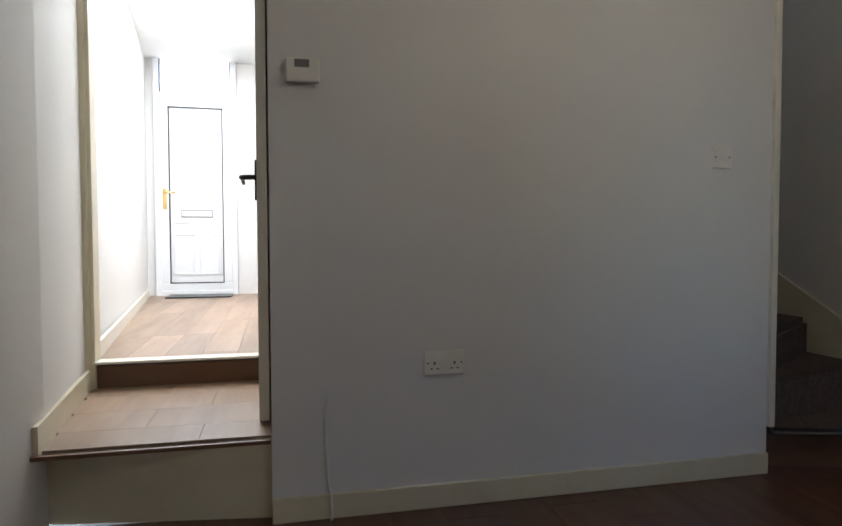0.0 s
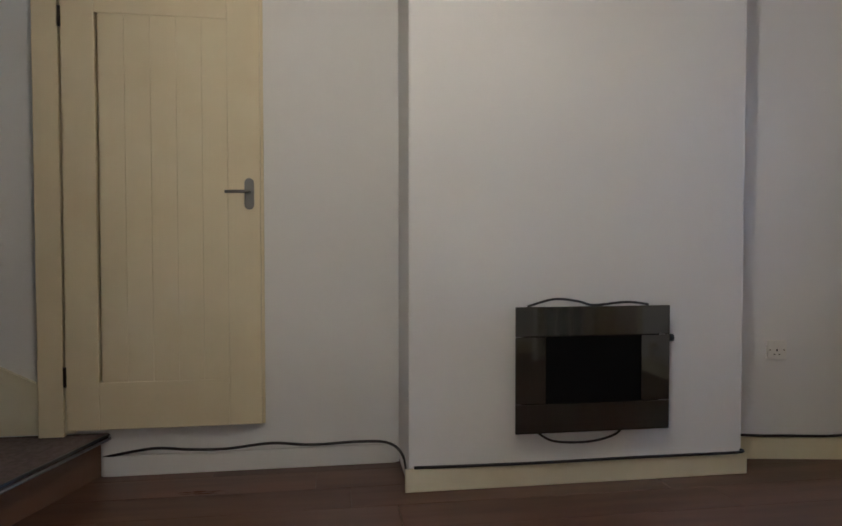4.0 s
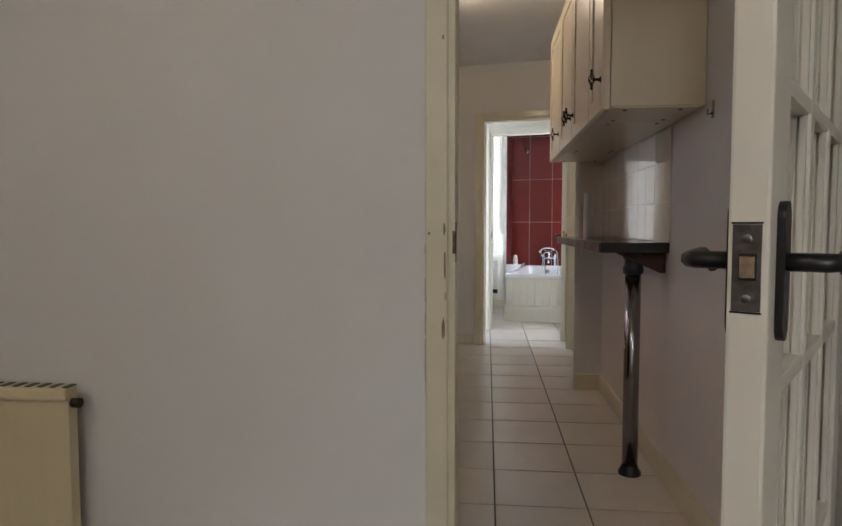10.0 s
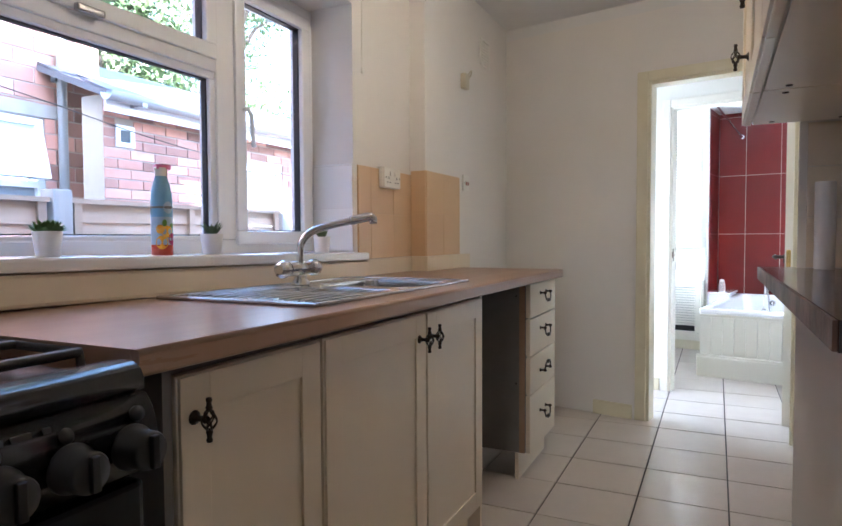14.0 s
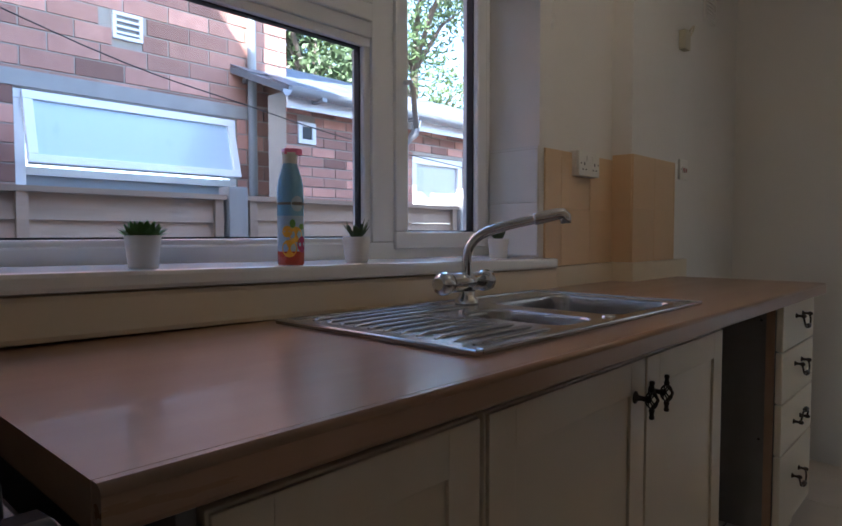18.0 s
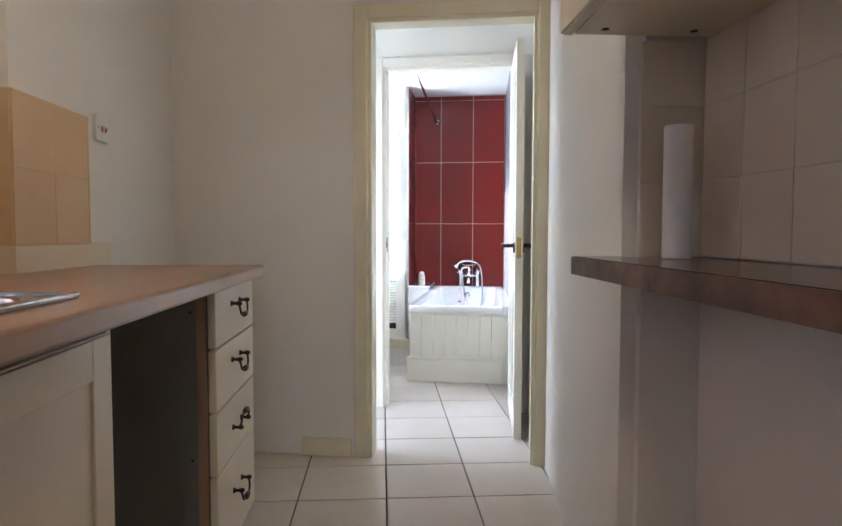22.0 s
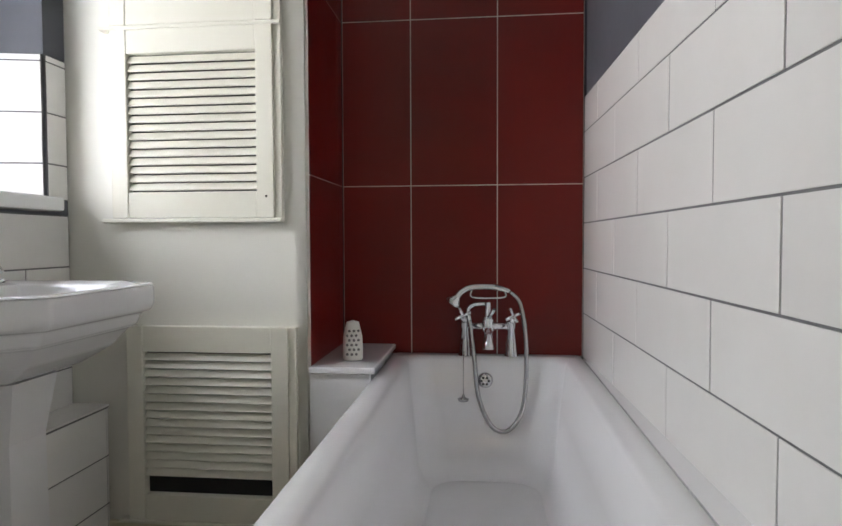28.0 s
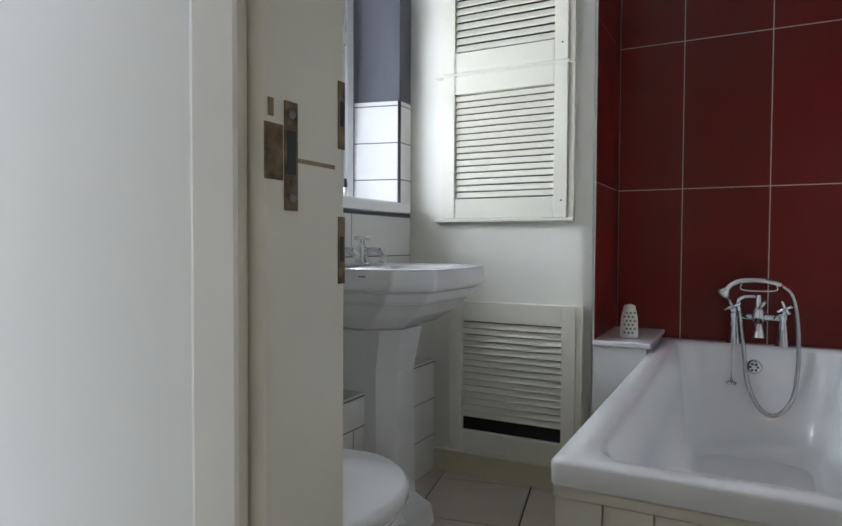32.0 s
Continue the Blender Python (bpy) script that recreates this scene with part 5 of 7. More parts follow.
def cooker_section(prof):
    bm = bmesh.new()
    e = [[bm.verts.new((x, y, z)) for x, z in prof] for y in (0.0, 0.565)]
    for k in range(len(prof)):
        q = (k + 1) % len(prof)
        bm.faces.new((e[0][k], e[0][q], e[1][q], e[1][k])).smooth = True
    bm.faces.new(e[0][::-1])
    bm.faces.new(e[1])
    bmesh.ops.recalc_face_normals(bm, faces=bm.faces)
    bmesh.ops.bevel(bm, geom=[d for d in bm.edges if abs(d.verts[0].co.y - d.verts[1].co.y) < 1e-6], offset=0.003, segments=2, affect='EDGES')
    return bm


part("hob_trim", cooker_section([(0.61, 0.8805), (0.61, 0.900), (0.635, 0.903), (0.652, 0.902), (0.664, 0.895), (0.669, 0.884), (0.670, 0.870), (0.61, 0.868)]), ENAMEL, ck, "black rounded front trim of the hob")
part("control_panel", cooker_section([(0.601, 0.866), (0.672, 0.866), (0.684, 0.848), (0.691, 0.825), (0.690, 0.800), (0.680, 0.775), (0.668, 0.768), (0.601, 0.768)]), ENAMEL, ck, "black bulging control panel")
part("oven_door", box(0.601, 0.668, 0.004, 0.561, 0.16, 0.758, 0.008), ENAMEL, ck)
part("door_glass", box(0.669, 0.672, 0.07, 0.495, 0.25, 0.60), GASKET, ck, "dark oven door glass")
part("oven_handle", smooth_tube([(0.668, 0.05, 0.70), (0.70, 0.06, 0.70), (0.715, 0.16, 0.69), (0.718, 0.28, 0.685), (0.715, 0.40, 0.69), (0.70, 0.505, 0.70), (0.668, 0.515, 0.70)], 0.012, sides=10), BLACKPL, ck, "curved black oven handle")
for y in (0.055, 0.13, 0.30, 0.375, 0.45, 0.525):
    kn = part("knob", lathe([(0.027, 0), (0.0265, 0.006), (0.0225, 0.009), (0.0225, 0.032), (0.020, 0.036), (0, 0.037)], sides=22, m=pose(0.690, y, 0.811) @ pose(0, 0, 0, 0, 90, 0)), BLACKPL, ck)
    part("knob_grip", box(0.722, 0.733, y - 0.005, y + 0.005, 0.792, 0.830, 0.002), BLACKPL, kn)
    part("pilot_mark", lathe([(0, 0.0015), (0.008, 0.0015), (0.009, 0)], sides=12, m=pose(0.685, y, 0.845) @ pose(0, 0, 0, 0, 70, 0)), GASKET, ck) if y < 0.5 else part("ignition_button", lathe([(0.009, 0), (0.009, 0.006), (0, 0.007)], sides=14, m=pose(0.684, y + 0.012, 0.846) @ pose(0, 0, 0, 0, 70, 0)), BLACKPL, ck, "small black ignition button")
bars = bmesh.new()
for i, w in enumerate((0.02, 0.012, 0.024, 0.02, 0.008)):
    bm_box(bars, 0.678, 0.6815, 0.30 + i * 0.032, 0.30 + i * 0.032 + w, 0.852, 0.858)
part("lettering", bars, mat("grey_lettering", (0.035, 0.035, 0.036), 0.6), ck, "faint grey lettering")
for bx in (0.17, 0.45):
    for by in (0.145, 0.42):
        part("burner", lathe([(0.052, 0), (0.05, 0.012), (0.038, 0.014), (0.036, 0.022), (0, 0.024)], sides=22, at=(bx, by, 0.880)), STEEL if by > 0.3 else CASTIRON, ck)
for by in (0.145, 0.42):
    g = bmesh.new()
    for y in (by - 0.125, by + 0.125):
        tube([(0.04, y, 0.882), (0.045, y, 0.910), (0.575, y, 0.910), (0.58, y, 0.882)], 0.0065, g, sides=6)
    for x in (0.045, 0.31, 0.575):
        tube([(x, by - 0.125, 0.910), (x, by + 0.125, 0.910)], 0.0065, g, sides=6)
    for bx in (0.17, 0.45):
        for dx, dy in ((0.1, 0), (-0.1, 0), (0, 0.1), (0, -0.1)):
            tube([(bx + dx * 1.2, by + dy * 1.2, 0.912), (bx + dx * 0.35, by + dy * 0.35, 0.914)], 0.006, g, sides=6)
    part("pan_support", g, CASTIRON, ck)

# wall cabinets over the bar
wcx = 0.476
for y0, y1, doors in ((0.734, 1.019, ((0.736, 1.017, 0.770),)), (1.021, 1.949, ((1.023, 1.483, 1.445), (1.487, 1.947, 1.525))), (1.951, 2.462, ((1.953, 2.460, 2.01),))):
    wc = thing("wall_cabinet", I4, "cream wall cabinet with %s and cage handles" % ("two framed doors" if len(doors) > 1 else "a framed door"), "cabinet", "kitchen wall cabinets")
    part("carcass", box(wcx + 0.021, 0.798, y0, y1, 1.412, 2.12, 0.001), UNIT, wc)
    for a, b, yh in doors:
        dd = shaker_door(wc, a, b, 1.402, 2.12, wcx, -1)
        knob_plate(dd, yh, 1.508, wcx - 0.004, -1)
    part("underside_board", box(wcx + 0.024, 0.79, y0 + 0.002, y1 - 0.002, 1.405, 1.4105, 0.001), UNIT, wc)
    for sy in (0.04, y1 - y0 - 0.04):
        for sx in (0.075, 0.255):
            part("screw", lathe([(0, -0.001), (0.007, -0.001), (0.008, 0.001)], sides=10, at=(wcx + sx, y0 + sy, 1.404)), IRON, wc, "dark screw cap")
hk = thing("wall_hook", pose(0.798, 0.66, 1.40), "small metal bracket on the wall beside the cabinets", "bracket")
part("plate", box(-0.004, 0.0, -0.008, 0.008, -0.045, 0.01, 0.001), STEEL, hk)
part("hook", tube([(-0.004, 0, -0.03), (-0.018, 0, -0.034), (-0.018, 0, -0.018)], 0.003, sides=6), STEEL, hk)

# breakfast bar shelf on a steel leg
bar = thing("breakfast_bar", I4, "dark wood bar shelf with chipped edge on a steel leg", "shelf")
part("top", prism([(0.536, 1.10), (0.797, 1.10), (0.797, 2.488), (0.629, 2.488), (0.629, 2.54), (0.531, 2.54)], 0.912, 0.952), BARTOP, bar)
part("end_strip", box(0.5365, 0.797, 1.0955, 1.0995, 0.9125, 0.9515, 0.001), GASKET, bar, "near-black end of the bar shelf")
part("long_edge", prism([(0.530, 1.102), (0.5355, 1.102), (0.5305, 2.539), (0.525, 2.539)], 0.913, 0.951), CHIPPED, bar, "chipped bare board edge")
part("leg_socket", lathe([(0.042, 0.0), (0.042, -0.02), (0.034, -0.03), (0.034, -0.05), (0.04, -0.06), (0.04, -0.085), (0.03, -0.09)], sides=20, at=(0.68, 1.175, 0.912)), BLACKPL, bar, "black plastic leg collar")
part("leg", tube([(0.68, 1.175, 0.84), (0.68, 1.175, 0.02)], 0.031, sides=24), STEEL_LEG, bar, "polished steel leg")
part("leg_foot", lathe([(0.045, 0.0), (0.045, 0.012), (0.034, 0.03), (0.032, 0.04)], sides=20, at=(0.68, 1.175, 0.0)), BLACKPL, bar)
bm = bmesh.new()
v = [bm.verts.new(p) for p in ((0.60, 1.14, 0.911), (0.796, 1.14, 0.911), (0.796, 1.14, 0.83), (0.775, 1.14, 0.83))]
f = bm.faces.new(v)
r = bmesh.ops.extrude_face_region(bm, geom=[f])
bmesh.ops.translate(bm, verts=[q for q in r["geom"] if isinstance(q, bmesh.types.BMVert)], vec=(0, 0.02, 0))
part("bracket", bm, BARTOP, bar, "wooden wall bracket")
part("wall_batten", box(0.775, 0.797, 1.165, 2.48, 0.88, 0.911), BARTOP, bar)
solid("paper_roll", lathe([(0.012, 0), (0.026, 0), (0.0275, 0.003), (0.0275, 0.257), (0.026, 0.26), (0.012, 0.26), (0.012, 0.0)], sides=28), mat("paper_towel", (0.8, 0.79, 0.77), 0.9, bump=0.3, bump_scale=80),
      "white paper towel roll standing on the bar", "paper roll", pose(0.692, 2.395, 0.953))

# wall fittings
sb = plate("kitchen_socket", pose(-0.885, 2.61, 1.312) @ FACE_W, 0.146, 0.086, "white double socket on a surface box above the tiles", 2, "socket")
part("surface_box", box(-0.073, 0.073, 0.0, 0.027, -0.043, 0.043, 0.003), PLASTIC, sb)
sw = plate("cooker_switch", pose(-0.83, 3.35, 1.345) @ FACE_W, 0.086, 0.086, "white switch with red rockers beside the tiles", 2, "switch")
rb = mat("red_plastic", (0.35, 0.03, 0.025), 0.35)
for x in (-0.012, 0.012):
    part("red_marker", box(x - 0.005, x + 0.005, -0.0165, -0.0145, -0.012, 0.005), rb, sw, "red rocker")
vt = thing("air_vent", pose(-0.83, 3.655, 2.115) @ FACE_W, "white plastic louvred air vent high on the wall", "vent")
part("frame", frame_bm(0.15, 0.15, 0.014, 0.012, 0.003), PLASTIC, vt, m=pose(-0.075, -0.006, -0.075))
for i in range(7):
    part("slat", box(-0.062, 0.062, -0.010, -0.002, -0.058 + i * 0.017, -0.048 + i * 0.017), PLASTIC, vt)
part("backing", box(-0.065, 0.065, -0.0015, 0, -0.065, 0.065), CARCASS, vt)
ab = thing("wall_sensor", pose(-0.83, 3.32, 1.89) @ FACE_W, "small cream wall fitting with a hook", "wall fitting")
part("box", box(-0.03, 0.03, -0.03, 0, -0.05, 0.03, 0.006), OLDPL, ab)
part("loop", smooth_tube([(0.01, -0.03, 0.028), (0.03, -0.04, 0.05), (0.045, -0.03, 0.03), (0.04, -0.01, 0.0)], 0.004, sides=6), OLDPL, ab)
pc = thing("pull_cord", pose(-0.78, 2.20, 0), "white pull cord hanging by the window", "cord")
part("cord", tube([(0, 0, HK), (0, 0, 1.68)], 0.0016, sides=6), PLASTIC, pc)
part("toggle", lathe([(0, 0), (0.006, 0.002), (0.005, 0.02), (0.002, 0.028)], sides=10, at=(0, 0, 1.655)), PLASTIC, pc)

# ceiling light, lit
cl = thing("ceiling_light", pose(0.0, 2.12, HK), "small lit ceiling lamp holder with a warm bulb", "lamp")
part("rose", lathe([(0, -0.02), (0.04, -0.02), (0.045, 0.0)], sides=20), PLASTIC, cl)
part("holder", lathe([(0.018, -0.03), (0.02, -0.018)], sides=14), PLASTIC, cl)
part("bulb", lathe([(0, -0.075), (0.014, -0.072), (0.022, -0.058), (0.02, -0.044), (0.012, -0.03)], sides=16), glow_mat("lit_bulb", (1, 0.78, 0.5), 25), cl, "glowing warm bulb")
lamp("kitchen_bulb", 'POINT', pose(0.0, 2.12, HK - 0.09), 0.31, (1, 0.80, 0.60), size=0.05)

# assumed lit pendant of the back room, unseen above the walk, added for brightness
rp = thing("assumed_pendant", pose(-0.95, -2.15, H1), "assumed pendant bulb, never in view, added to light the room", "lamp")
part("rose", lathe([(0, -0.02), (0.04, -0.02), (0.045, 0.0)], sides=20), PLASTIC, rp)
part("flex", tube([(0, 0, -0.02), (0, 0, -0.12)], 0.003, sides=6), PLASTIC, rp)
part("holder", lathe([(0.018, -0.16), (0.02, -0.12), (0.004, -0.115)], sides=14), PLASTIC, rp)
part("bulb", lathe([(0, -0.23), (0.018, -0.225), (0.028, -0.205), (0.026, -0.185), (0.014, -0.16)], sides=16), glow_mat("added_room_bulb", (1, 0.82, 0.6), 25), rp, "glowing warm bulb")
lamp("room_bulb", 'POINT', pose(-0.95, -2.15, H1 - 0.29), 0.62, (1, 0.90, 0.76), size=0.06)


def succulent(parent, spiky, z0, seed):
    rng = random.Random(seed)
    bm = bmesh.new()
    for i in range(26 if spiky else 46):
        a = i * 2.399
        tilt = rng.uniform(0.15, 0.75) if spiky else 0.25 + 0.95 * (i / 46)
        ln, w = (rng.uniform(0.035, 0.055), 0.005) if spiky else (0.036, 0.010)
        d = Vector((math.cos(a) * math.sin(tilt), math.sin(a) * math.sin(tilt), math.cos(tilt)))
        s = Vector((-math.sin(a), math.cos(a), 0))
        b = Vector((math.cos(a), math.sin(a), 0)) * (0.006 if spiky else 0.012) + Vector((0, 0, z0))
        nrm = d.cross(s) * 0.003
        q = [b - s * w * 0.6, b + s * w * 0.6, b + d * ln * 0.5 + s * w, b + d * ln, b + d * ln * 0.5 - s * w]
        top = [bm.verts.new(p) for p in q]
        mid = bm.verts.new(b + d * ln * 0.45 + nrm)
        for k in range(5):
            bm.faces.new((top[k], top[(k + 1) % 5], mid))
        bm.faces.new(top[::-1])
    part("leaves", bm, SUCC if spiky else GRASSG, parent)


def small_pot(m, spiky, label, seed, s=1.0):
    t = thing("potted_succulent", m, label, "plant", "plants on the kitchen window sill")
    part("pot", lathe([(0, 0), (0.029 * s, 0), (0.036 * s, 0.066 * s), (0.036 * s, 0.068 * s), (0.032 * s, 0.068 * s), (0.031 * s, 0.06 * s), (0, 0.06 * s)], sides=24), PLASTIC, t, "small white pot")
    succulent(t, spiky, 0.058 * s, seed)
    return t


small_pot(pose(-0.935, 1.10, 1.0145), False, "green leafy succulent in a small white pot", 1, 0.84)
small_pot(pose(-0.924, 1.583, 1.007), True, "spiky dark succulent in a small white pot", 2, 0.88)
small_pot(pose(-0.965, 2.20, 0.997), True, "spiky dark succulent in a small white pot in the corner", 5, 0.9)
can = thing("spray_can", pose(-0.908, 1.39, 1.010, 0, 0, -22), "pale blue spray can with orange fruit print and pink trigger", "spray can")
SKYB = mat("can_blue_print", (0.16, 0.42, 0.66), 0.25, noise_scale=5, amount=0.6, dark=(0.42, 0.60, 0.74), coat=0.2)
PALEB = mat("can_pale_print", (0.50, 0.62, 0.72), 0.25, noise_scale=6, amount=0.5, dark=(0.34, 0.52, 0.68), coat=0.2)
ORNG = mat("can_orange_print", (0.95, 0.42, 0.04), 0.25, noise_scale=50, amount=0.8, dark=(0.95, 0.62, 0.10), coat=0.2)
MAGENTA = mat("can_berry_print", (0.48, 0.05, 0.14), 0.25, noise_scale=40, amount=0.6, coat=0.2)
PINK = mat("can_pink_cap", (0.80, 0.20, 0.38), 0.3)
REDP = mat("can_red_base", (0.62, 0.09, 0.05), 0.25, noise_scale=20, amount=0.5, coat=0.2)
GREENP = mat("can_leaf_print", (0.14, 0.30, 0.05), 0.3, coat=0.2)


def can_patch(a, z, w, h, r, n=12):
    """A round printed patch on the can's side, at angle a and height z."""
    bm = bmesh.new()
    ring = [bm.verts.new((r * math.cos(a + w / r * math.cos(k * 2 * math.pi / n)), r * math.sin(a + w / r * math.cos(k * 2 * math.pi / n)), z + h * math.sin(k * 2 * math.pi / n))) for k in range(n)]
    mid = bm.verts.new((r * math.cos(a), r * math.sin(a), z))
    for k in range(n):
        bm.faces.new((ring[k], ring[(k + 1) % n], mid))
    return bm


part("base_band", lathe([(0, 0), (0.025, 0), (0.0268, 0.003), (0.0268, 0.028)], sides=32), REDP, can, "red base of the can")
part("lower_print", lathe([(0.0268, 0.028), (0.0268, 0.10)], sides=32), PALEB, can, "pale lower print")
part("upper_print", lathe([(0.0268, 0.10), (0.0268, 0.145), (0.0262, 0.158), (0.0235, 0.175), (0.0185, 0.192), (0.0145, 0.205), (0.0138, 0.213)], sides=32), SKYB, can, "pale blue upper print")
for a, z, w, h, mt, nm in ((-0.35, 0.034, 0.016, 0.018, ORNG, "orange_slice"), (0.15, 0.062, 0.015, 0.016, ORNG, "orange_slice"), (0.75, 0.042, 0.014, 0.017, MAGENTA, "berry"), (-0.5, 0.068, 0.011, 0.012, ORNG, "orange_slice"),
                           (0.7, 0.078, 0.008, 0.006, GREENP, "leaf"), (-0.1, 0.084, 0.006, 0.009, GREENP, "leaf")):
    part(nm, can_patch(a, z, w, h, 0.0268 + 0.0004 + 0.0002 * (nm == "berry") + 0.0001 * (nm == "leaf")), mt, can, "printed fruit")
part("band", lathe([(0.0271, 0.122), (0.0271, 0.127)], sides=32), CARCASS, can, "dark band")
part("badge", can_patch(0.3, 0.124, 0.014, 0.016, 0.0274), PALEB, can, "pale round badge")
marks = bmesh.new()
for k, (y, w) in enumerate(((-0.007, 0.004), (-0.002, 0.003), (0.002, 0.004), (0.007, 0.003))):
    bm_box(marks, 0.0272, 0.0277, y, y + w, 0.121, 0.128)
part("badge_mark", marks, CARCASS, can, "dark mark on the badge", pose(0, 0, 0, 0, 0, 17))
part("cap", lathe([(0.0145, 0.206), (0.0150, 0.212), (0.0155, 0.222), (0.0165, 0.228), (0.0, 0.229)], sides=24), PLASTIC, can, "white spray cap")
part("trigger", prism([(-0.013, -0.014), (0.013, -0.014), (0.014, 0.012), (0.006, 0.024), (-0.006, 0.024), (-0.014, 0.012)], 0.224, 0.236), PINK, can, "pink spray trigger")
cow = thing("sill_ornament", pose(-0.935, 0.79, 1.0195), "small black and white ornament lying on the sill", "ornament")
part("body", lathe([(0, 0), (0.015, 0.004), (0.022, 0.02), (0.015, 0.036), (0, 0.04)], sides=16), PLASTIC, cow)
part("head", lathe([(0, 0), (0.012, 0.004), (0.014, 0.016), (0, 0.03)], sides=14, at=(0.012, 0.028, 0.004)), PLASTIC, cow)
part("patch", lathe([(0, 0), (0.010, 0.004), (0.010, 0.012), (0, 0.016)], sides=12, at=(0.006, -0.016, 0.016)), BLACKPL, cow, "black patch")

# ================= bathroom things =================
def bmat(u, v, z=0, rz=0):
    return BATH @ pose(u, v, z, 0, 0, rz)


bath = thing("bath", bmat(0, 0), "white bath with cream boarded front panel", "bath")
U0, U1, V0, V1, ZR = -0.626, -0.004, -1.54, -0.006, 0.526


def rounded(u0, u1, v0, v1, r, k=6):
    pts = []
    for (cu, cv), a0 in (((u1 - r, v1 - r), 0), ((u0 + r, v1 - r), 90), ((u0 + r, v0 + r), 180), ((u1 - r, v0 + r), 270)):
        for i in range(k + 1):
            a = radians(a0 + 90 * i / k)
            pts.append((cu + r * math.cos(a), cv + r * math.sin(a)))
    return pts


bm = bmesh.new()
levels = [((U0, U1, V0, V1), 0.02, ZR - 0.04), ((U0, U1, V0, V1), 0.02, ZR - 0.006), ((U0 + 0.006, U1 - 0.004, V0 + 0.006, V1 - 0.003), 0.02, ZR), ((U0 + 0.055, U1 - 0.05, V0 + 0.055, V1 - 0.05), 0.06, ZR - 0.002),
          ((U0 + 0.068, U1 - 0.062, V0 + 0.07, V1 - 0.06), 0.07, ZR - 0.014), ((U0 + 0.085, U1 - 0.08, V0 + 0.16, V1 - 0.075), 0.08, ZR - 0.15), ((U0 + 0.105, U1 - 0.10, V0 + 0.30, V1 - 0.095), 0.09, ZR - 0.33),
          ((U0 + 0.15, U1 - 0.145, V0 + 0.40, V1 - 0.15), 0.09, ZR - 0.385)]
rings = [[bm.verts.new((x, y, z)) for x, y in rounded(*rect, r)] for rect, r, z in levels]
for a, b in zip(rings, rings[1:]):
    for i in range(len(a)):
        bm.faces.new((a[i], a[(i + 1) % len(a)], b[(i + 1) % len(b)], b[i])).smooth = True
bm.faces.new(rings[-1])
part("tub", bm, ACRYLIC, bath, "white acrylic tub")
part("panel_rail", box(U0 + 0.004, U1, V0 + 0.008, V0 + 0.03, 0.462, ZR - 0.042, 0.004), CREAM_PALE, bath)
for i in range(8):
    x0 = U0 + 0.008 + i * 0.0775
    part("panel_board", box(x0, x0 + 0.0755, V0 + 0.012, V0 + 0.028, 0.16, 0.461, 0.003), CREAM_PALE, bath)
part("panel_plinth", box(U0 - 0.012, U1, V0 - 0.008, V0 + 0.028, 0.0, 0.155, 0.006), CREAM_PALE, bath)
part("panel_plinth_cap", box(U0 - 0.012, U1, V0 - 0.014, V0 + 0.03, 0.156, 0.172, 0.005), CREAM_PALE, bath)
part("side_panel", box(U0 + 0.004, U0 + 0.02, V0 + 0.03, V1 - 0.41, 0.0, ZR - 0.042), CREAM_PALE, bath)
part("overflow", lathe([(0, 0.012), (0.012, 0.012), (0.022, 0.009), (0.026, 0.0)], sides=22, m=pose(-0.315, V1 - 0.072, ZR - 0.075) @ pose(0, 0, 0, 80, 0, 0)), CHROME, bath, "chrome overflow grille")
oh = bmesh.new()
for k in range(6):
    a = k * math.pi / 3
    tube([(-0.315 + 0.012 * math.cos(a), V1 - 0.086, ZR - 0.075 + 0.012 * math.sin(a)), (-0.315 + 0.012 * math.cos(a), V1 - 0.082, ZR - 0.075 + 0.012 * math.sin(a))], 0.004, oh, sides=8)
part("overflow_holes", oh, BLACKPL, bath)
part("waste", lathe([(0, 0.004), (0.015, 0.004), (0.026, 0.003), (0.03, 0.0)], sides=20, at=(-0.318, V0 + 0.62, ZR - 0.3845)), CHROME, bath, "chrome waste")

mx = thing("bath_mixer", bmat(-0.305, -0.034, ZR), "chrome bath mixer with shower handset and hose", "tap")
for s in (-1, 1):
    part("pillar", lathe([(0.024, 0.0), (0.022, 0.006), (0.017, 0.05), (0.013, 0.09), (0.016, 0.095), (0.016, 0.115)], sides=18, at=(s * 0.075, 0, 0)), CHROME, mx)
    cr = bmesh.new()
    tube([(s * 0.075, 0, 0.11), (s * 0.082, -0.025, 0.135)], 0.011, cr, sides=10)
    for dx, dz in ((0.026, 0.012), (-0.026, -0.012), (0.012, -0.02), (-0.012, 0.026)):
        tube([(s * 0.082, -0.025, 0.137), (s * 0.082 + dx, -0.026, 0.137 + dz)], 0.006, cr, sides=8)
    part("cross_head", cr, CHROME, mx)
part("bridge", tube([(-0.075, 0, 0.10), (0.075, 0, 0.10)], 0.013, sides=12), CHROME, mx)
part("centre_body", lathe([(0.012, 0.07), (0.022, 0.085), (0.024, 0.10), (0.022, 0.12), (0.012, 0.135), (0.009, 0.18)], sides=16), CHROME, mx)
part("spout", smooth_tube([(0, 0, 0.09), (0, -0.045, 0.085), (0, -0.075, 0.06), (0, -0.08, 0.035)], 0.013, sides=12, radii=(0.012, 0.014, 0.016, 0.02)), CHROME, mx)
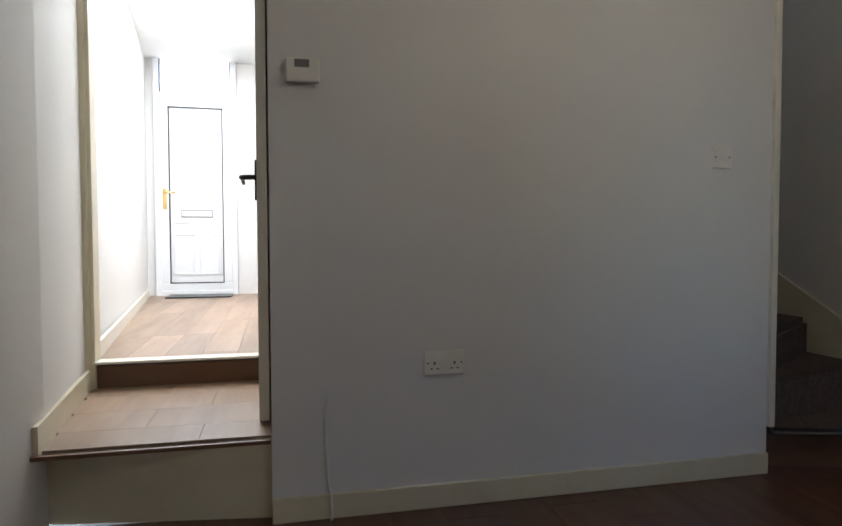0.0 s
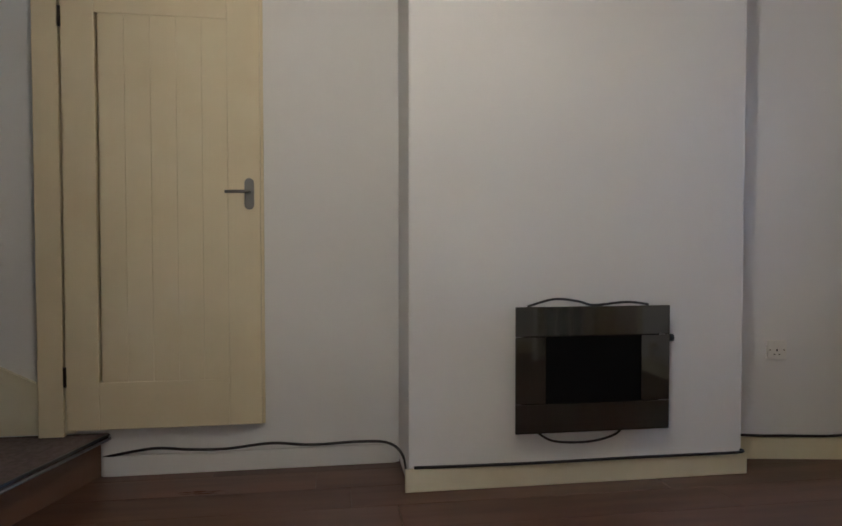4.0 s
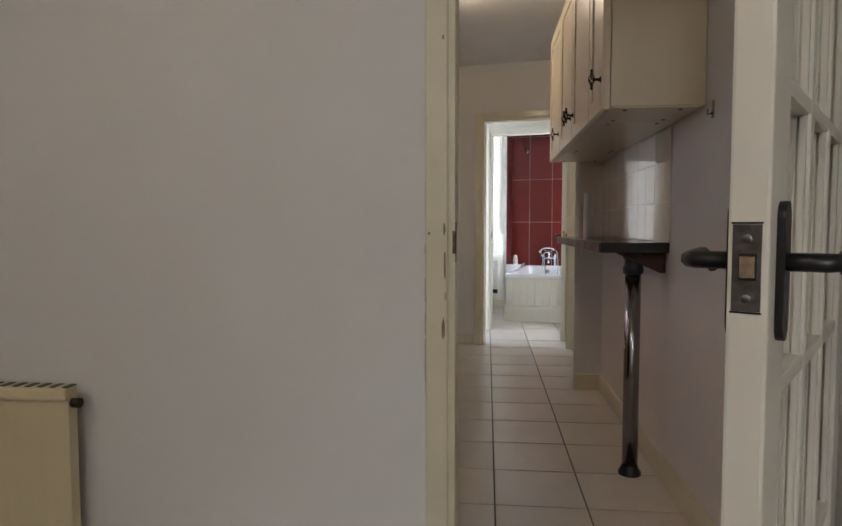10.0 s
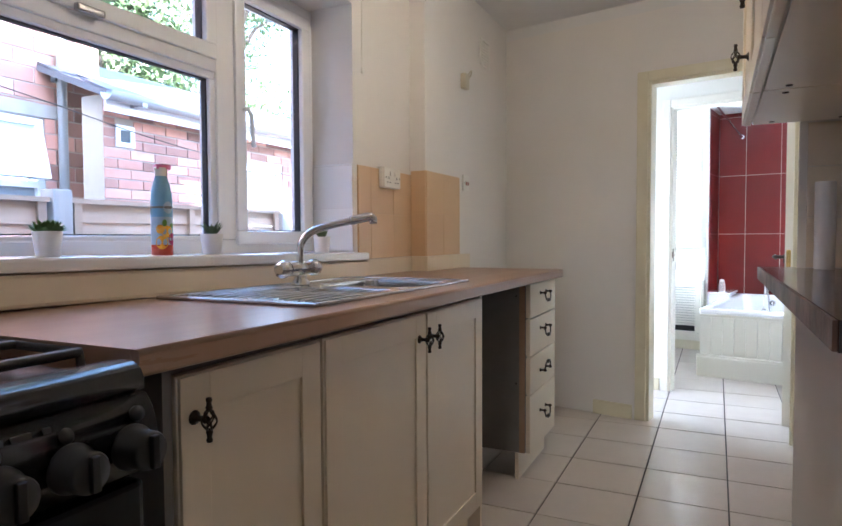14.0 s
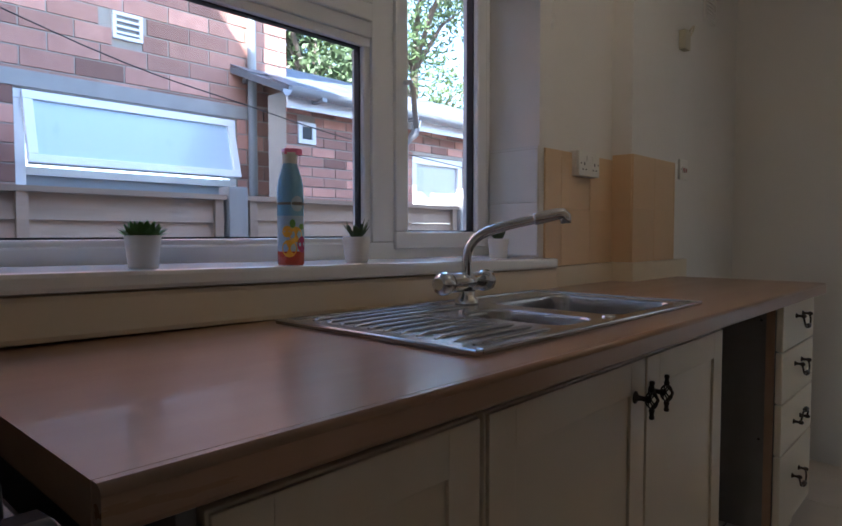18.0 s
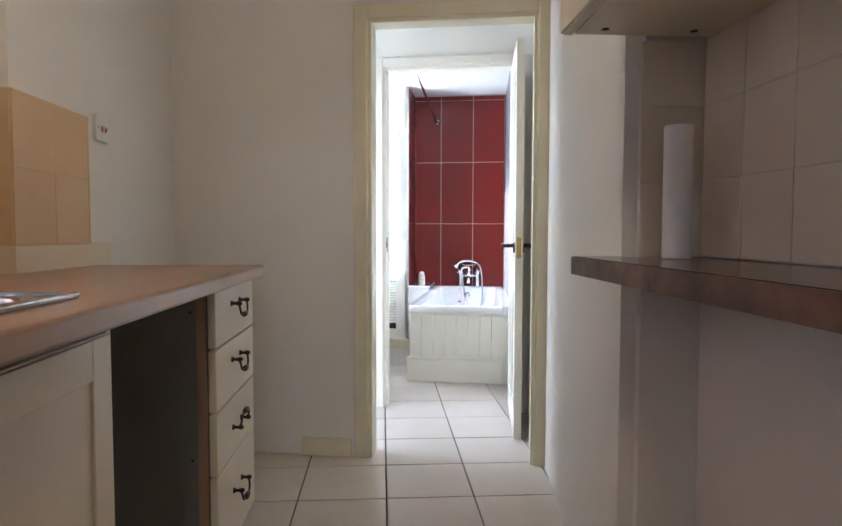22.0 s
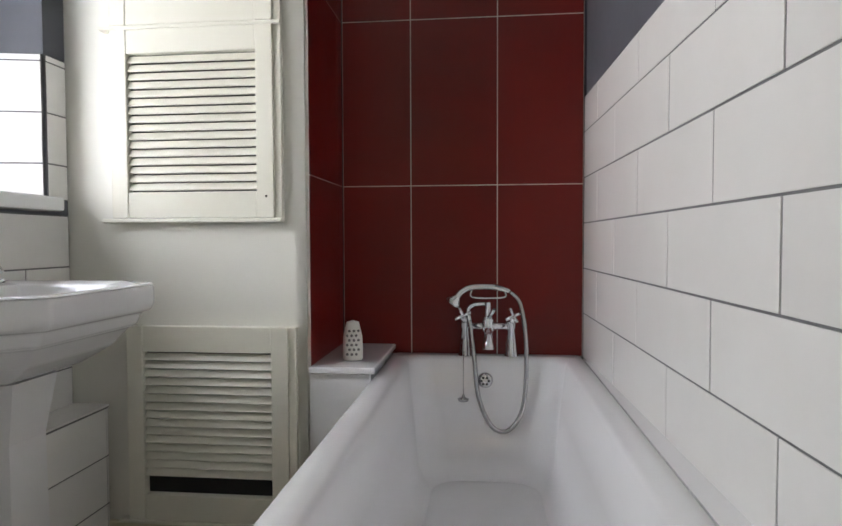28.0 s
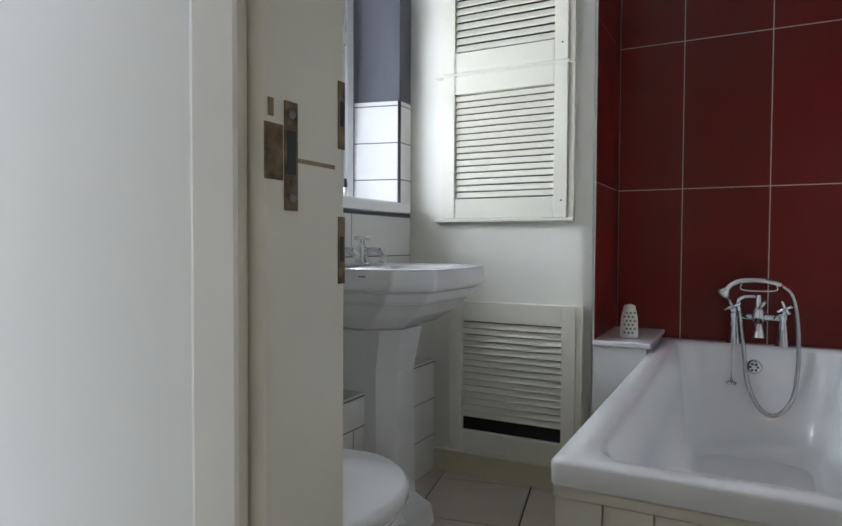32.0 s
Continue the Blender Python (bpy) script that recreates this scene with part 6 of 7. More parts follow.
part("diverter", tube([(0.0, -0.01, 0.125), (0.02, -0.035, 0.16)], 0.0065, sides=8), CHROME, mx)
part("cradle", smooth_tube([(0.05, -0.01, 0.225), (0.055, -0.012, 0.20), (0.0, -0.012, 0.195), (-0.055, -0.012, 0.20), (-0.05, -0.01, 0.228)], 0.0035, sides=6), CHROME, mx)
part("handset", smooth_tube([(0.07, -0.01, 0.218), (0.02, -0.01, 0.232), (-0.05, -0.012, 0.232), (-0.085, -0.018, 0.218), (-0.105, -0.024, 0.195)], 0.010, sides=10, radii=(0.008, 0.011, 0.011, 0.011, 0.012)), CHROME, mx)
part("rose", lathe([(0.0, 0.0), (0.026, 0.0), (0.028, 0.008), (0.012, 0.03)], sides=20, m=pose(-0.118, -0.03, 0.178) @ pose(0, 0, 0, 0, 40, 0)), CHROME, mx)
part("riser_elbow", smooth_tube([(-0.01, 0, 0.175), (-0.045, -0.002, 0.172), (-0.065, -0.01, 0.155), (-0.06, -0.02, 0.12)], 0.008, sides=8), CHROME, mx)
pts = [(0.072, -0.012, 0.216), (0.102, -0.03, 0.18), (0.118, -0.05, 0.08), (0.12, -0.06, -0.06), (0.105, -0.065, -0.175), (0.06, -0.07, -0.235), (0.01, -0.07, -0.22), (-0.03, -0.065, -0.13), (-0.045, -0.05, 0.0), (-0.055, -0.03, 0.08), (-0.06, -0.02, 0.12)]
part("hose", smooth_tube(pts, 0.0075, sides=9), STEEL, mx, "ribbed metal shower hose")
pg = thing("plug_chain", bmat(-0.385, -0.075, ZR), "bath plug hanging on a thin chain", "plug")
part("chain", tube([(0, 0.0, 0.02), (0, -0.005, -0.06), (0, -0.008, -0.125)], 0.0016, sides=5), CHROME, pg)
part("plug", lathe([(0.0, 0.0), (0.016, 0.002), (0.019, 0.010), (0.006, 0.014), (0.004, 0.022)], sides=16, at=(0, -0.008, -0.147)), STEEL, pg)

# boxed ledge at the end of the bath, with the air freshener
structure("bath_end_ledge", box(-0.803, U0 - 0.003, -0.398, -0.003, 0.0, 0.535, 0.003), CERAMIC, "white boxed-in ledge beside the bath", BATH)
structure("bath_ledge_top", box(-0.803, U0 + 0.01, -0.41, -0.003, 0.537, 0.556, 0.005), CERAMIC, "white ledge board beside the bath", BATH)
af = thing("air_freshener", bmat(-0.70, -0.30, 0.557, 12), "white perforated plastic air freshener standing on the ledge", "air freshener")
part("case", lathe([(0, 0), (0.026, 0.0), (0.03, 0.006), (0.028, 0.07), (0.018, 0.115), (0.0, 0.12)], sides=20, m=Matrix.Diagonal((1.0, 0.7, 1, 1))), PLASTIC, af)
fh = bmesh.new()
for r in range(6):
    for c in range(3):
        x = (c - 1) * 0.013 + (0.0065 if r % 2 else 0) - 0.003
        tube([(x, -0.024 + abs(x) * 0.25, 0.02 + r * 0.014), (x, -0.018, 0.02 + r * 0.014)], 0.0042, fh, sides=6)
part("holes", fh, CARCASS, af)


# louvred shutters
def shutter(m, w, h, label, slats, gap=0.0, ledge=True, lost=0):
    t = thing("louvred_shutter", m, label, "shutter", "louvred shutters")
    b = 0.048
    for x in (0, w - b):
        part("stile", box(x, x + b, -0.028, 0, 0, h, 0.003), SHUTTER, t)
    part("bottom_rail", box(b, w - b, -0.026, 0, 0, 0.075, 0.003), SHUTTER, t)
    part("top_rail", box(b, w - b, -0.026, 0, h - 0.075, h, 0.003), SHUTTER, t)
    z0, z1 = 0.078, h - 0.078
    p = (z1 - z0) / slats
    sl = mesh_of("slat", bm_box(bmesh.new(), b + 0.001, w - b - 0.001, -0.003, 0.003, -p * 0.47, p * 0.47, 0.0015), SHUTTER)
    for i in range(lost, slats):
        ob = new("slat", sl)
        ob.parent = t
        ob.matrix_basis = pose(0, -0.015, z0 + p * (i + 0.5), -30, 0, random.uniform(-0.15, 0.15))
    # black sheet stands in for the shade in the gaps between slats
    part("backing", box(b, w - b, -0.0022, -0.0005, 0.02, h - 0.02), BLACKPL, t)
    if ledge:
        part("edge_bead", box(w, w + 0.022, -0.02, 0, -0.006, h, 0.003), SHUTTER, t)
        part("sill_bead", box(-0.03, w + 0.022, -0.03, 0, -0.012, -0.001, 0.003), SHUTTER, t)
    part("screw", tube([(w - 0.02, -0.0295, 0.06), (w - 0.02, -0.027, 0.06)], 0.0035, sides=6), IRON, t)
    return t


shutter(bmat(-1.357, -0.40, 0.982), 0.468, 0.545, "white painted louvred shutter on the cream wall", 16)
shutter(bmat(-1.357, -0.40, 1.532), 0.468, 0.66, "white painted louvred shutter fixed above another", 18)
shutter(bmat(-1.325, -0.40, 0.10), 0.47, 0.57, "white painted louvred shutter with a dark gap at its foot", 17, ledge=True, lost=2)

# basin on a pedestal
bs = thing("basin", bmat(-1.505, -0.908, 0) @ Matrix.Diagonal((1.06, 0.93, 1, 1)), "white ceramic pedestal basin with chamfered corners", "basin")


def octo(w, d, c, x0=0.0):
    return [(x0, -w / 2), (x0 + d - c, -w / 2), (x0 + d, -w / 2 + c), (x0 + d, w / 2 - c), (x0 + d - c, w / 2), (x0, w / 2)]


bm = bmesh.new()
lv = [(octo(0.24, 0.22, 0.06), 0.625), (octo(0.36, 0.29, 0.07), 0.642), (octo(0.44, 0.345, 0.08), 0.68), (octo(0.475, 0.375, 0.08), 0.72), (octo(0.495, 0.385, 0.082), 0.722), (octo(0.505, 0.395, 0.082), 0.752), (octo(0.525, 0.412, 0.085), 0.756), (octo(0.53, 0.42, 0.085), 0.775),
      (octo(0.53, 0.42, 0.085), 0.812), (octo(0.522, 0.416, 0.083), 0.82), (octo(0.48, 0.385, 0.08, 0.01), 0.819), (octo(0.42, 0.30, 0.09, 0.085), 0.812), (octo(0.37, 0.25, 0.09, 0.10), 0.76), (octo(0.22, 0.15, 0.05, 0.15), 0.70)]
rings = [[bm.verts.new((x, y, z)) for x, y in pts] for pts, z in lv]
for a, b in zip(rings, rings[1:]):
    for i in range(6):
        bm.faces.new((a[i], a[(i + 1) % 6], b[(i + 1) % 6], b[i]))
bm.faces.new(rings[-1])
bm.faces.new(rings[0][::-1])
bmesh.ops.bevel(bm, geom=[e for e in bm.edges], offset=0.007, segments=2, affect='EDGES', profile=0.6)
for f in bm.faces:
    f.smooth = True
part("bowl", bm, CERAMIC, bs)
bm = bmesh.new()
rings = [[bm.verts.new((x, y, z)) for x, y in octo(w, d, 0.045, 0.03)] for w, d, z in ((0.27, 0.24, 0.0), (0.26, 0.23, 0.06), (0.205, 0.19, 0.10), (0.20, 0.185, 0.5), (0.225, 0.205, 0.63))]
for a, b in zip(rings, rings[1:]):
    for i in range(6):
        bm.faces.new((a[i], a[(i + 1) % 6], b[(i + 1) % 6], b[i]))
bm.faces.new(rings[0][::-1])
bm.faces.new(rings[-1])
part("pedestal", bm, CERAMIC, bs, m=pose(0.03, 0.0, 0))
for s in (-1, 1):
    tp = part("tap", lathe([(0.025, 0.0), (0.024, 0.008), (0.017, 0.02), (0.018, 0.052), (0.016, 0.058), (0.011, 0.066), (0.010, 0.076), (0.008, 0.082)], sides=16, at=(0.05, s * 0.085, 0.82)), CHROME, bs, "chrome pillar tap")
    x = bmesh.new()
    tube([(0.05 - 0.026, s * 0.085, 0.905), (0.05 + 0.029, s * 0.085, 0.905)], 0.0075, x, sides=8)
    tube([(0.05, s * 0.085 - 0.026, 0.905), (0.05, s * 0.085 + 0.029, 0.905)], 0.0075, x, sides=8)
    tube([(0.05, s * 0.085, 0.895), (0.05, s * 0.085, 0.915)], 0.010, x, sides=10)
    part("cross_head", x, CHROME, tp)
    part("spout", smooth_tube([(0.05, s * 0.085, 0.855), (0.08, s * 0.085, 0.863), (0.115, s * 0.085, 0.862), (0.128, s * 0.085, 0.845)], 0.011, sides=12, radii=(0.014, 0.012, 0.011, 0.013)), CHROME, tp)
part("chain_post", lathe([(0.012, 0.0), (0.01, 0.008), (0.0, 0.01)], sides=12, at=(0.075, 0.165, 0.82)), CHROME, bs)
part("waste_pipe", smooth_tube([(0.06, -0.09, 0.60), (0.05, -0.105, 0.50), (0.03, -0.11, 0.42)], 0.014, sides=8), CARCASS, bs, "dark waste pipe")
part("name_bar", box(0.24, 0.26, -0.2655, -0.2645, 0.795, 0.799), CARCASS, bs)

# boxed ledge under the basin, tiled
structure("tiled_ledge", box(-1.51, -1.336, -1.995, -1.0, 0.0, 0.429), GROUTG, "boxed pipe ledge clad in white tiles", BATH)
structure("tiled_ledge_far", box(-1.51, -1.40, -0.86, -0.405, 0.0, 0.425), GROUTG, "short tiled pipe ledge beyond the basin", BATH)

# toilet with its cistern against the door wall
wc = thing("toilet", bmat(-1.06, -1.89, 0, 90), "white ceramic toilet with closed seat lid and cistern", "toilet")
bm = bmesh.new()
rings = []
for s, z in ((0.55, 0.0), (0.5, 0.05), (0.5, 0.20), (0.75, 0.32), (1.0, 0.385), (1.0, 0.395)):
    rings.append([bm.verts.new((0.27 + 0.185 * s * math.cos(a) * (1.1 if math.cos(a) > 0 else 1.2), 0.175 * s * math.sin(a), z)) for a in (2 * math.pi * k / 28 for k in range(28))])
for a, b in zip(rings, rings[1:]):
    for i in range(28):
        bm.faces.new((a[i], a[(i + 1) % 28], b[(i + 1) % 28], b[i])).smooth = True
bm.faces.new(rings[-1])
part("pan", bm, CERAMIC, wc)
bm = bmesh.new()
rings = []
for s, z in ((1.03, 0.396), (1.06, 0.402), (1.06, 0.42), (1.0, 0.43), (0.5, 0.433)):
    rings.append([bm.verts.new((0.27 + 0.185 * s * math.cos(a) * (1.1 if math.cos(a) > 0 else 1.2), 0.175 * s * math.sin(a), z)) for a in (2 * math.pi * k / 28 for k in range(28))])
for a, b in zip(rings, rings[1:]):
    for i in range(28):
        bm.faces.new((a[i], a[(i + 1) % 28], b[(i + 1) % 28], b[i])).smooth = True
bm.faces.new(rings[-1])
part("seat_lid", bm, CERAMIC, wc, "closed white seat lid")
part("cistern", box(-0.172, -0.012, -0.19, 0.19, 0.38, 0.779, 0.02), CERAMIC, wc, "white ceramic cistern")
part("cistern_lid", box(-0.175, 0.0, -0.202, 0.202, 0.780, 0.820, 0.012), CERAMIC, wc, "white cistern lid")
ps = thing("water_pipe", bmat(-1.47, -1.435, 0.433), "old water pipe with a corroded elbow standing on the tiled ledge", "pipe")
part("pipe", tube([(0.0, -0.40, 0.078), (0.0, -0.03, 0.082)], 0.0095, sides=10), RUSTY, ps, "dark tarnished pipe")
part("elbow", smooth_tube([(0.0, -0.04, 0.082), (0.0, -0.02, 0.082), (0.0, -0.004, 0.078), (0.0, 0.002, 0.066), (0.0, 0.003, 0.045)], 0.014, sides=10, radii=(0.013, 0.0165, 0.015, 0.0165, 0.013)), PIPE, ps, "cream painted corroded elbow")
part("tail", tube([(0.0, 0.003, 0.05), (0.0, 0.003, 0.0)], 0.009, sides=10, radii=(0.0105, 0.009)), PIPE, ps)

# things on the bathroom sill
solid("candle", lathe([(0, 0), (0.058, 0), (0.06, 0.004), (0.06, 0.125), (0.056, 0.13), (0.05, 0.124), (0, 0.122)], sides=28), mat("wax", (0.82, 0.80, 0.76), 0.5), "thick white candle on the window sill", "candle", bmat(-1.55, -1.165, 1.043))
solid("small_candle", lathe([(0, 0), (0.04, 0), (0.041, 0.003), (0.041, 0.10), (0.036, 0.103), (0, 0.099)], sides=24), PLASTIC, "smaller white candle behind another", "candle", bmat(-1.63, -1.075, 1.043))
VASE = mat("red_marbled_glaze", (0.40, 0.045, 0.03), 0.2, noise_scale=30, amount=0.6, dark=(0.5, 0.16, 0.09), coat=0.4)
solid("small_vase", lathe([(0, 0), (0.02, 0), (0.03, 0.012), (0.034, 0.026), (0.026, 0.042), (0.014, 0.05), (0.02, 0.06), (0.017, 0.061), (0.01, 0.05), (0, 0.045)], sides=22), VASE, "small red and cream marbled vase on the sill", "vase", bmat(-1.55, -0.951, 1.043))
nb = thing("nail_varnish", bmat(-1.55, -0.785, 1.043), "small clear bottle with a black cap on the sill", "bottle")
part("bottle", lathe([(0, 0), (0.013, 0), (0.015, 0.004), (0.015, 0.028), (0.007, 0.036), (0.006, 0.04)], sides=16), CERAMIC, nb)
part("cap", lathe([(0.0075, 0.038), (0.0085, 0.042), (0.0065, 0.068), (0, 0.07)], sides=14), BLACKPL, nb, "tall black cap")
PETAL = mat("red_petals", (0.62, 0.04, 0.09), 0.5, noise_scale=20, amount=0.5)
fl = bmesh.new()
for k in range(3):
    for i in range(14):
        a = i * 2 * math.pi / 14 + k * 0.2
        r0, r1 = 0.006, (0.060 - 0.012 * k) * (0.86 + 0.14 * math.sin(i * 2.3 + k))
        d, s = Vector((0, math.cos(a), math.sin(a))), Vector((0, -math.sin(a), math.cos(a)))
        x = 0.003 + 0.003 * k
        v = [fl.verts.new(Vector((x, 0, 0)) + q) for q in (d * r0 - s * 0.003, d * r0 + s * 0.003, d * r1 * 0.7 + s * 0.007, d * r1 + Vector((0.004, 0, 0)), d * r1 * 0.7 - s * 0.007)]
        fl.faces.new(v)
solid("window_flower", fl, PETAL, "red flower decoration stuck on the window glass", "decoration", bmat(-1.714, -0.715, 1.378))

# shower rail and ceiling light
rl = thing("shower_rail", bmat(0, 0), "chrome shower curtain rail under the ceiling", "rail")
part("rail", tube([(-0.645, -1.62, HB - 0.02), (-0.60, -0.02, HB - 0.24)], 0.010, sides=10), CHROME, rl)
part("flange", lathe([(0.025, 0), (0.022, 0.012), (0.012, 0.016)], sides=16, m=pose(-0.60, -0.014, HB - 0.24) @ pose(0, 0, 0, 90, 0, 0)), CHROME, rl)
bl = thing("bathroom_light", bmat(-0.86, -1.15, HB), "round flush ceiling light with a white dome", "lamp")
part("base", lathe([(0.13, -0.02), (0.13, 0.0)], sides=28), PLASTIC, bl)
part("dome", lathe([(0, -0.075), (0.05, -0.07), (0.1, -0.05), (0.125, -0.02)], sides=28), PLASTIC, bl, "white glass dome")
structure("bath_panel_filler", prism([(-0.003, -1.515), (-0.003, -1.532), (0.057, -1.532), (0.057, -1.515)], 0.0, 0.469), CREAM_PALE, "cream filler strip beside the bath panel", BATH)
structure("bath_edge_trim", prism([(-0.003, -0.1), (-0.003, -1.535), (0.057, -1.535), (0.012, -0.1)], 0.47, 0.5255), CERAMIC, "white sealed strip between bath and wall", BATH)


# ================= outside =================
solid("yard_ground", box(-400, 400, -400, 400, -0.30, -0.15), CONCRETE, "grey concrete yard", kind="structure").name = "ground"


def brick_wall(name, m, w, h, holes, label, near=(0, 0, 0, 0), bw=0.225, bh=0.075):
    """A brick wall on the xz plane of m facing -y; bricks inside near (x0, x1, z0, z1) are pieces of their own, the rest one mesh."""
    hit = lambda a, b, c, d: any(a < q[1] and b > q[0] and c < q[3] and d > q[2] for q in holes)
    base = new(name, mesh_of(name, wall_bm((0, 0), (w, 0), 0.22, 0, h, holes), MORTAR))
    base.matrix_basis = m
    tagged(base, label, kind="structure")
    sizes = {}
    rest = bmesh.new()
    count = 0
    for j in range(int(h / bh)):
        x = -(bw / 2 if j % 2 else 0)
        while x < w:
            x0, x1, z0, z1 = max(x, 0) + 0.005, min(x + bw, w) - 0.005, j * bh + 0.005, (j + 1) * bh - 0.005
            for q in holes:
                if z0 < q[3] and z1 > q[2]:
                    if q[0] < x1 < q[1] + 0.01 and x0 < q[0]:
                        x1 = q[0] - 0.003
                    if q[0] - 0.01 < x0 < q[1] and x1 > q[1]:
                        x0 = q[1] + 0.003
            if x1 - x0 > 0.03 and not hit(x0, x1, z0, z1):
                if near[0] < x0 < near[1] and near[2] < z0 < near[3] and count < 290:
                    key = round(x1 - x0, 3)
                    if key not in sizes:
                        sizes[key] = mesh_of("brick", box(0, key, -0.008, 0.02, 0, z1 - z0, 0.003), BRICK)
                    ob = new("brick", sizes[key])
                    ob.parent = base
                    ob.matrix_basis = pose(x0, random.uniform(-0.002, 0.002), z0)
                    count += 1
                else:
                    bm_box(rest, x0, x1, -0.008 + random.uniform(-0.002, 0.002), 0.01, z0, z1)
            x += bw
    rs = part("bricks", rest, BRICK2, base)
    tagged(rs, kind="stuff")
    return base


BRICK2 = BRICK.copy()
BRICK2.name = "red_brick_wall"
nt2 = BRICK2.node_tree
oi = next(n for n in nt2.nodes if n.type == 'OBJECT_INFO')
ge = nt2.nodes.new("ShaderNodeNewGeometry")
for l in list(nt2.links):
    if l.from_node == oi:
        to = l.to_socket
        nt2.links.remove(l)
        nt2.links.new(ge.outputs["Random Per Island"], to)

# neighbour's rear wing, facing the kitchen window (facing +x)
NX = -4.2
NM = pose(NX, -2.4, -0.15) @ pose(0, 0, 0, 0, 0, 90)
brick_wall("neighbour_wall", NM, 6.12, 5.6, ((4.15, 5.65, 1.40, 2.11), (4.73, 4.93, 2.53, 2.71)), "red brick wall of the neighbouring house", (3.4, 6.2, 1.2, 4.2), 0.31, 0.118)
nw = thing("neighbour_window", NM @ pose(4.15, 0.05, 1.40), "white plastic window with a tilted open top-hung light", "window")
part("frame", frame_bm(1.5, 0.71, 0.06, 0.08, 0.005), UPVC, nw)
part("transom", box(0.06, 1.44, -0.04, 0.04, 0.19, 0.24), UPVC, nw)
part("pane", box(0.06, 1.44, -0.004, 0.004, 0.06, 0.19), mat("sky_glass", (0.25, 0.3, 0.33), 0.08, coat=0.5), nw)
op = part("opening_light", frame_bm(1.42, 0.46, 0.055, 0.05, 0.005), UPVC, nw, m=pose(0.04, -0.05, 0.235) @ pose(0, 0, 0.46) @ pose(0, 0, 0, -14, 0, 0) @ pose(0, 0, -0.46))
part("pane", box(0.055, 1.365, -0.004, 0.004, 0.055, 0.405), mat("bright_glass", (0.5, 0.6, 0.65), 0.1, coat=0.5), op)
part("sill", box(-0.05, 1.55, -0.12, -0.02, -0.04, 0.0, 0.005), CONCRETE, nw)
part("lintel", box(-0.12, 1.62, -0.065, -0.045, 0.72, 0.82), CONCRETE, nw)
ev = thing("extractor_vent", NM @ pose(4.73, -0.01, 2.53), "white plastic extractor vent in the brick wall", "vent")
part("frame", frame_bm(0.2, 0.18, 0.025, 0.03, 0.004), UPVC, ev)
for i in range(3):
    part("slat", box(0.02, 0.18, -0.02, 0.0, 0.035 + i * 0.04, 0.05 + i * 0.04), UPVC, ev)
part("backing", box(0.02, 0.18, 0.0, 0.01, 0.02, 0.16), CARCASS, ev)
dp = thing("downpipe", NM @ pose(5.75, -0.07, 0), "grey downpipe on the brick wall", "pipe")
part("pipe", tube([(0, 0, 0.2), (0, 0, 5.5)], 0.035, sides=12), GREYPL, dp)
for z in (1.2, 2.4, 3.6):
    part("clip", box(-0.05, 0.05, 0.0, 0.06, z, z + 0.04), GREYPL, dp)
dq = thing("waste_pipe", NM @ pose(3.83, -0.06, 0), "white plastic waste pipe on the brick wall", "pipe")
part("pipe", tube([(0, 0, 0.2), (0, 0, 5.5)], 0.03, sides=12), UPVC, dq)
part("clip", box(-0.04, 0.04, 0.0, 0.05, 2.2, 2.24), UPVC, dq)

# lower outhouse beyond, with slate roof and gutter
OM = pose(-3.62, 3.30, -0.15) @ pose(0, 0, 0, 0, 0, 90)
brick_wall("outhouse_wall", OM, 7.0, 2.25, ((1.33, 2.05, 0.1, 1.92), (0.10, 0.26, 1.89, 2.05)), "sunlit red brick wall of a low outhouse", (0.0, 3.6, 1.1, 2.2))
odr = thing("outhouse_door", OM @ pose(1.33, 0.05, 0.1), "white outhouse door with a pale panel", "door")
part("frame", frame_bm(0.72, 1.82, 0.07, 0.08, 0.004), UPVC, odr)
part("panel", box(0.07, 0.65, -0.01, 0.01, 0.07, 1.75), mat("pale_panel", (0.55, 0.58, 0.55), 0.4), odr)
ov = thing("wall_vent", OM @ pose(0.10, -0.01, 1.89), "square white vent with a dark hole", "vent")
part("plate", frame_bm(0.16, 0.16, 0.035, 0.02, 0.003), UPVC, ov)
part("hole", box(0.035, 0.125, 0.0, 0.01, 0.035, 0.125), BLACKPL, ov)
bm = bmesh.new()
v = [bm.verts.new(p) for p in ((-0.1, -0.18, 2.24), (7.2, -0.18, 2.24), (7.2, 2.2, 3.10), (-0.1, 2.2, 3.10))]
f = bm.faces.new(v)
r = bmesh.ops.extrude_face_region(bm, geom=[f])
bmesh.ops.translate(bm, verts=[q for q in r["geom"] if isinstance(q, bmesh.types.BMVert)], vec=(0, 0, -0.05))
roof = structure("outhouse_roof", bm, SLATE, "grey slate roof of the outhouse", OM)
ds = Vector((0, 2.38, 0.86)).normalized()
slate_mesh = mesh_of("slate", box(0.003, 0.297, 0.0, 0.30, 0.0, 0.008), SLATE)
tilt = math.degrees(math.atan2(0.86, 2.38))
for j in range(9):
    for i in range(24):
        ob = new("slate", slate_mesh)
        ob.parent = roof
        p = Vector((-0.1 + i * 0.3 + (0.15 if j % 2 else 0), -0.18, 2.242)) + ds * (j * 0.27)
        ob.matrix_basis = pose(*p, tilt + 1.6, random.uniform(-.4, .4), 0)
gt = thing("gutter", OM, "grey plastic gutter along the outhouse eaves", "gutter")
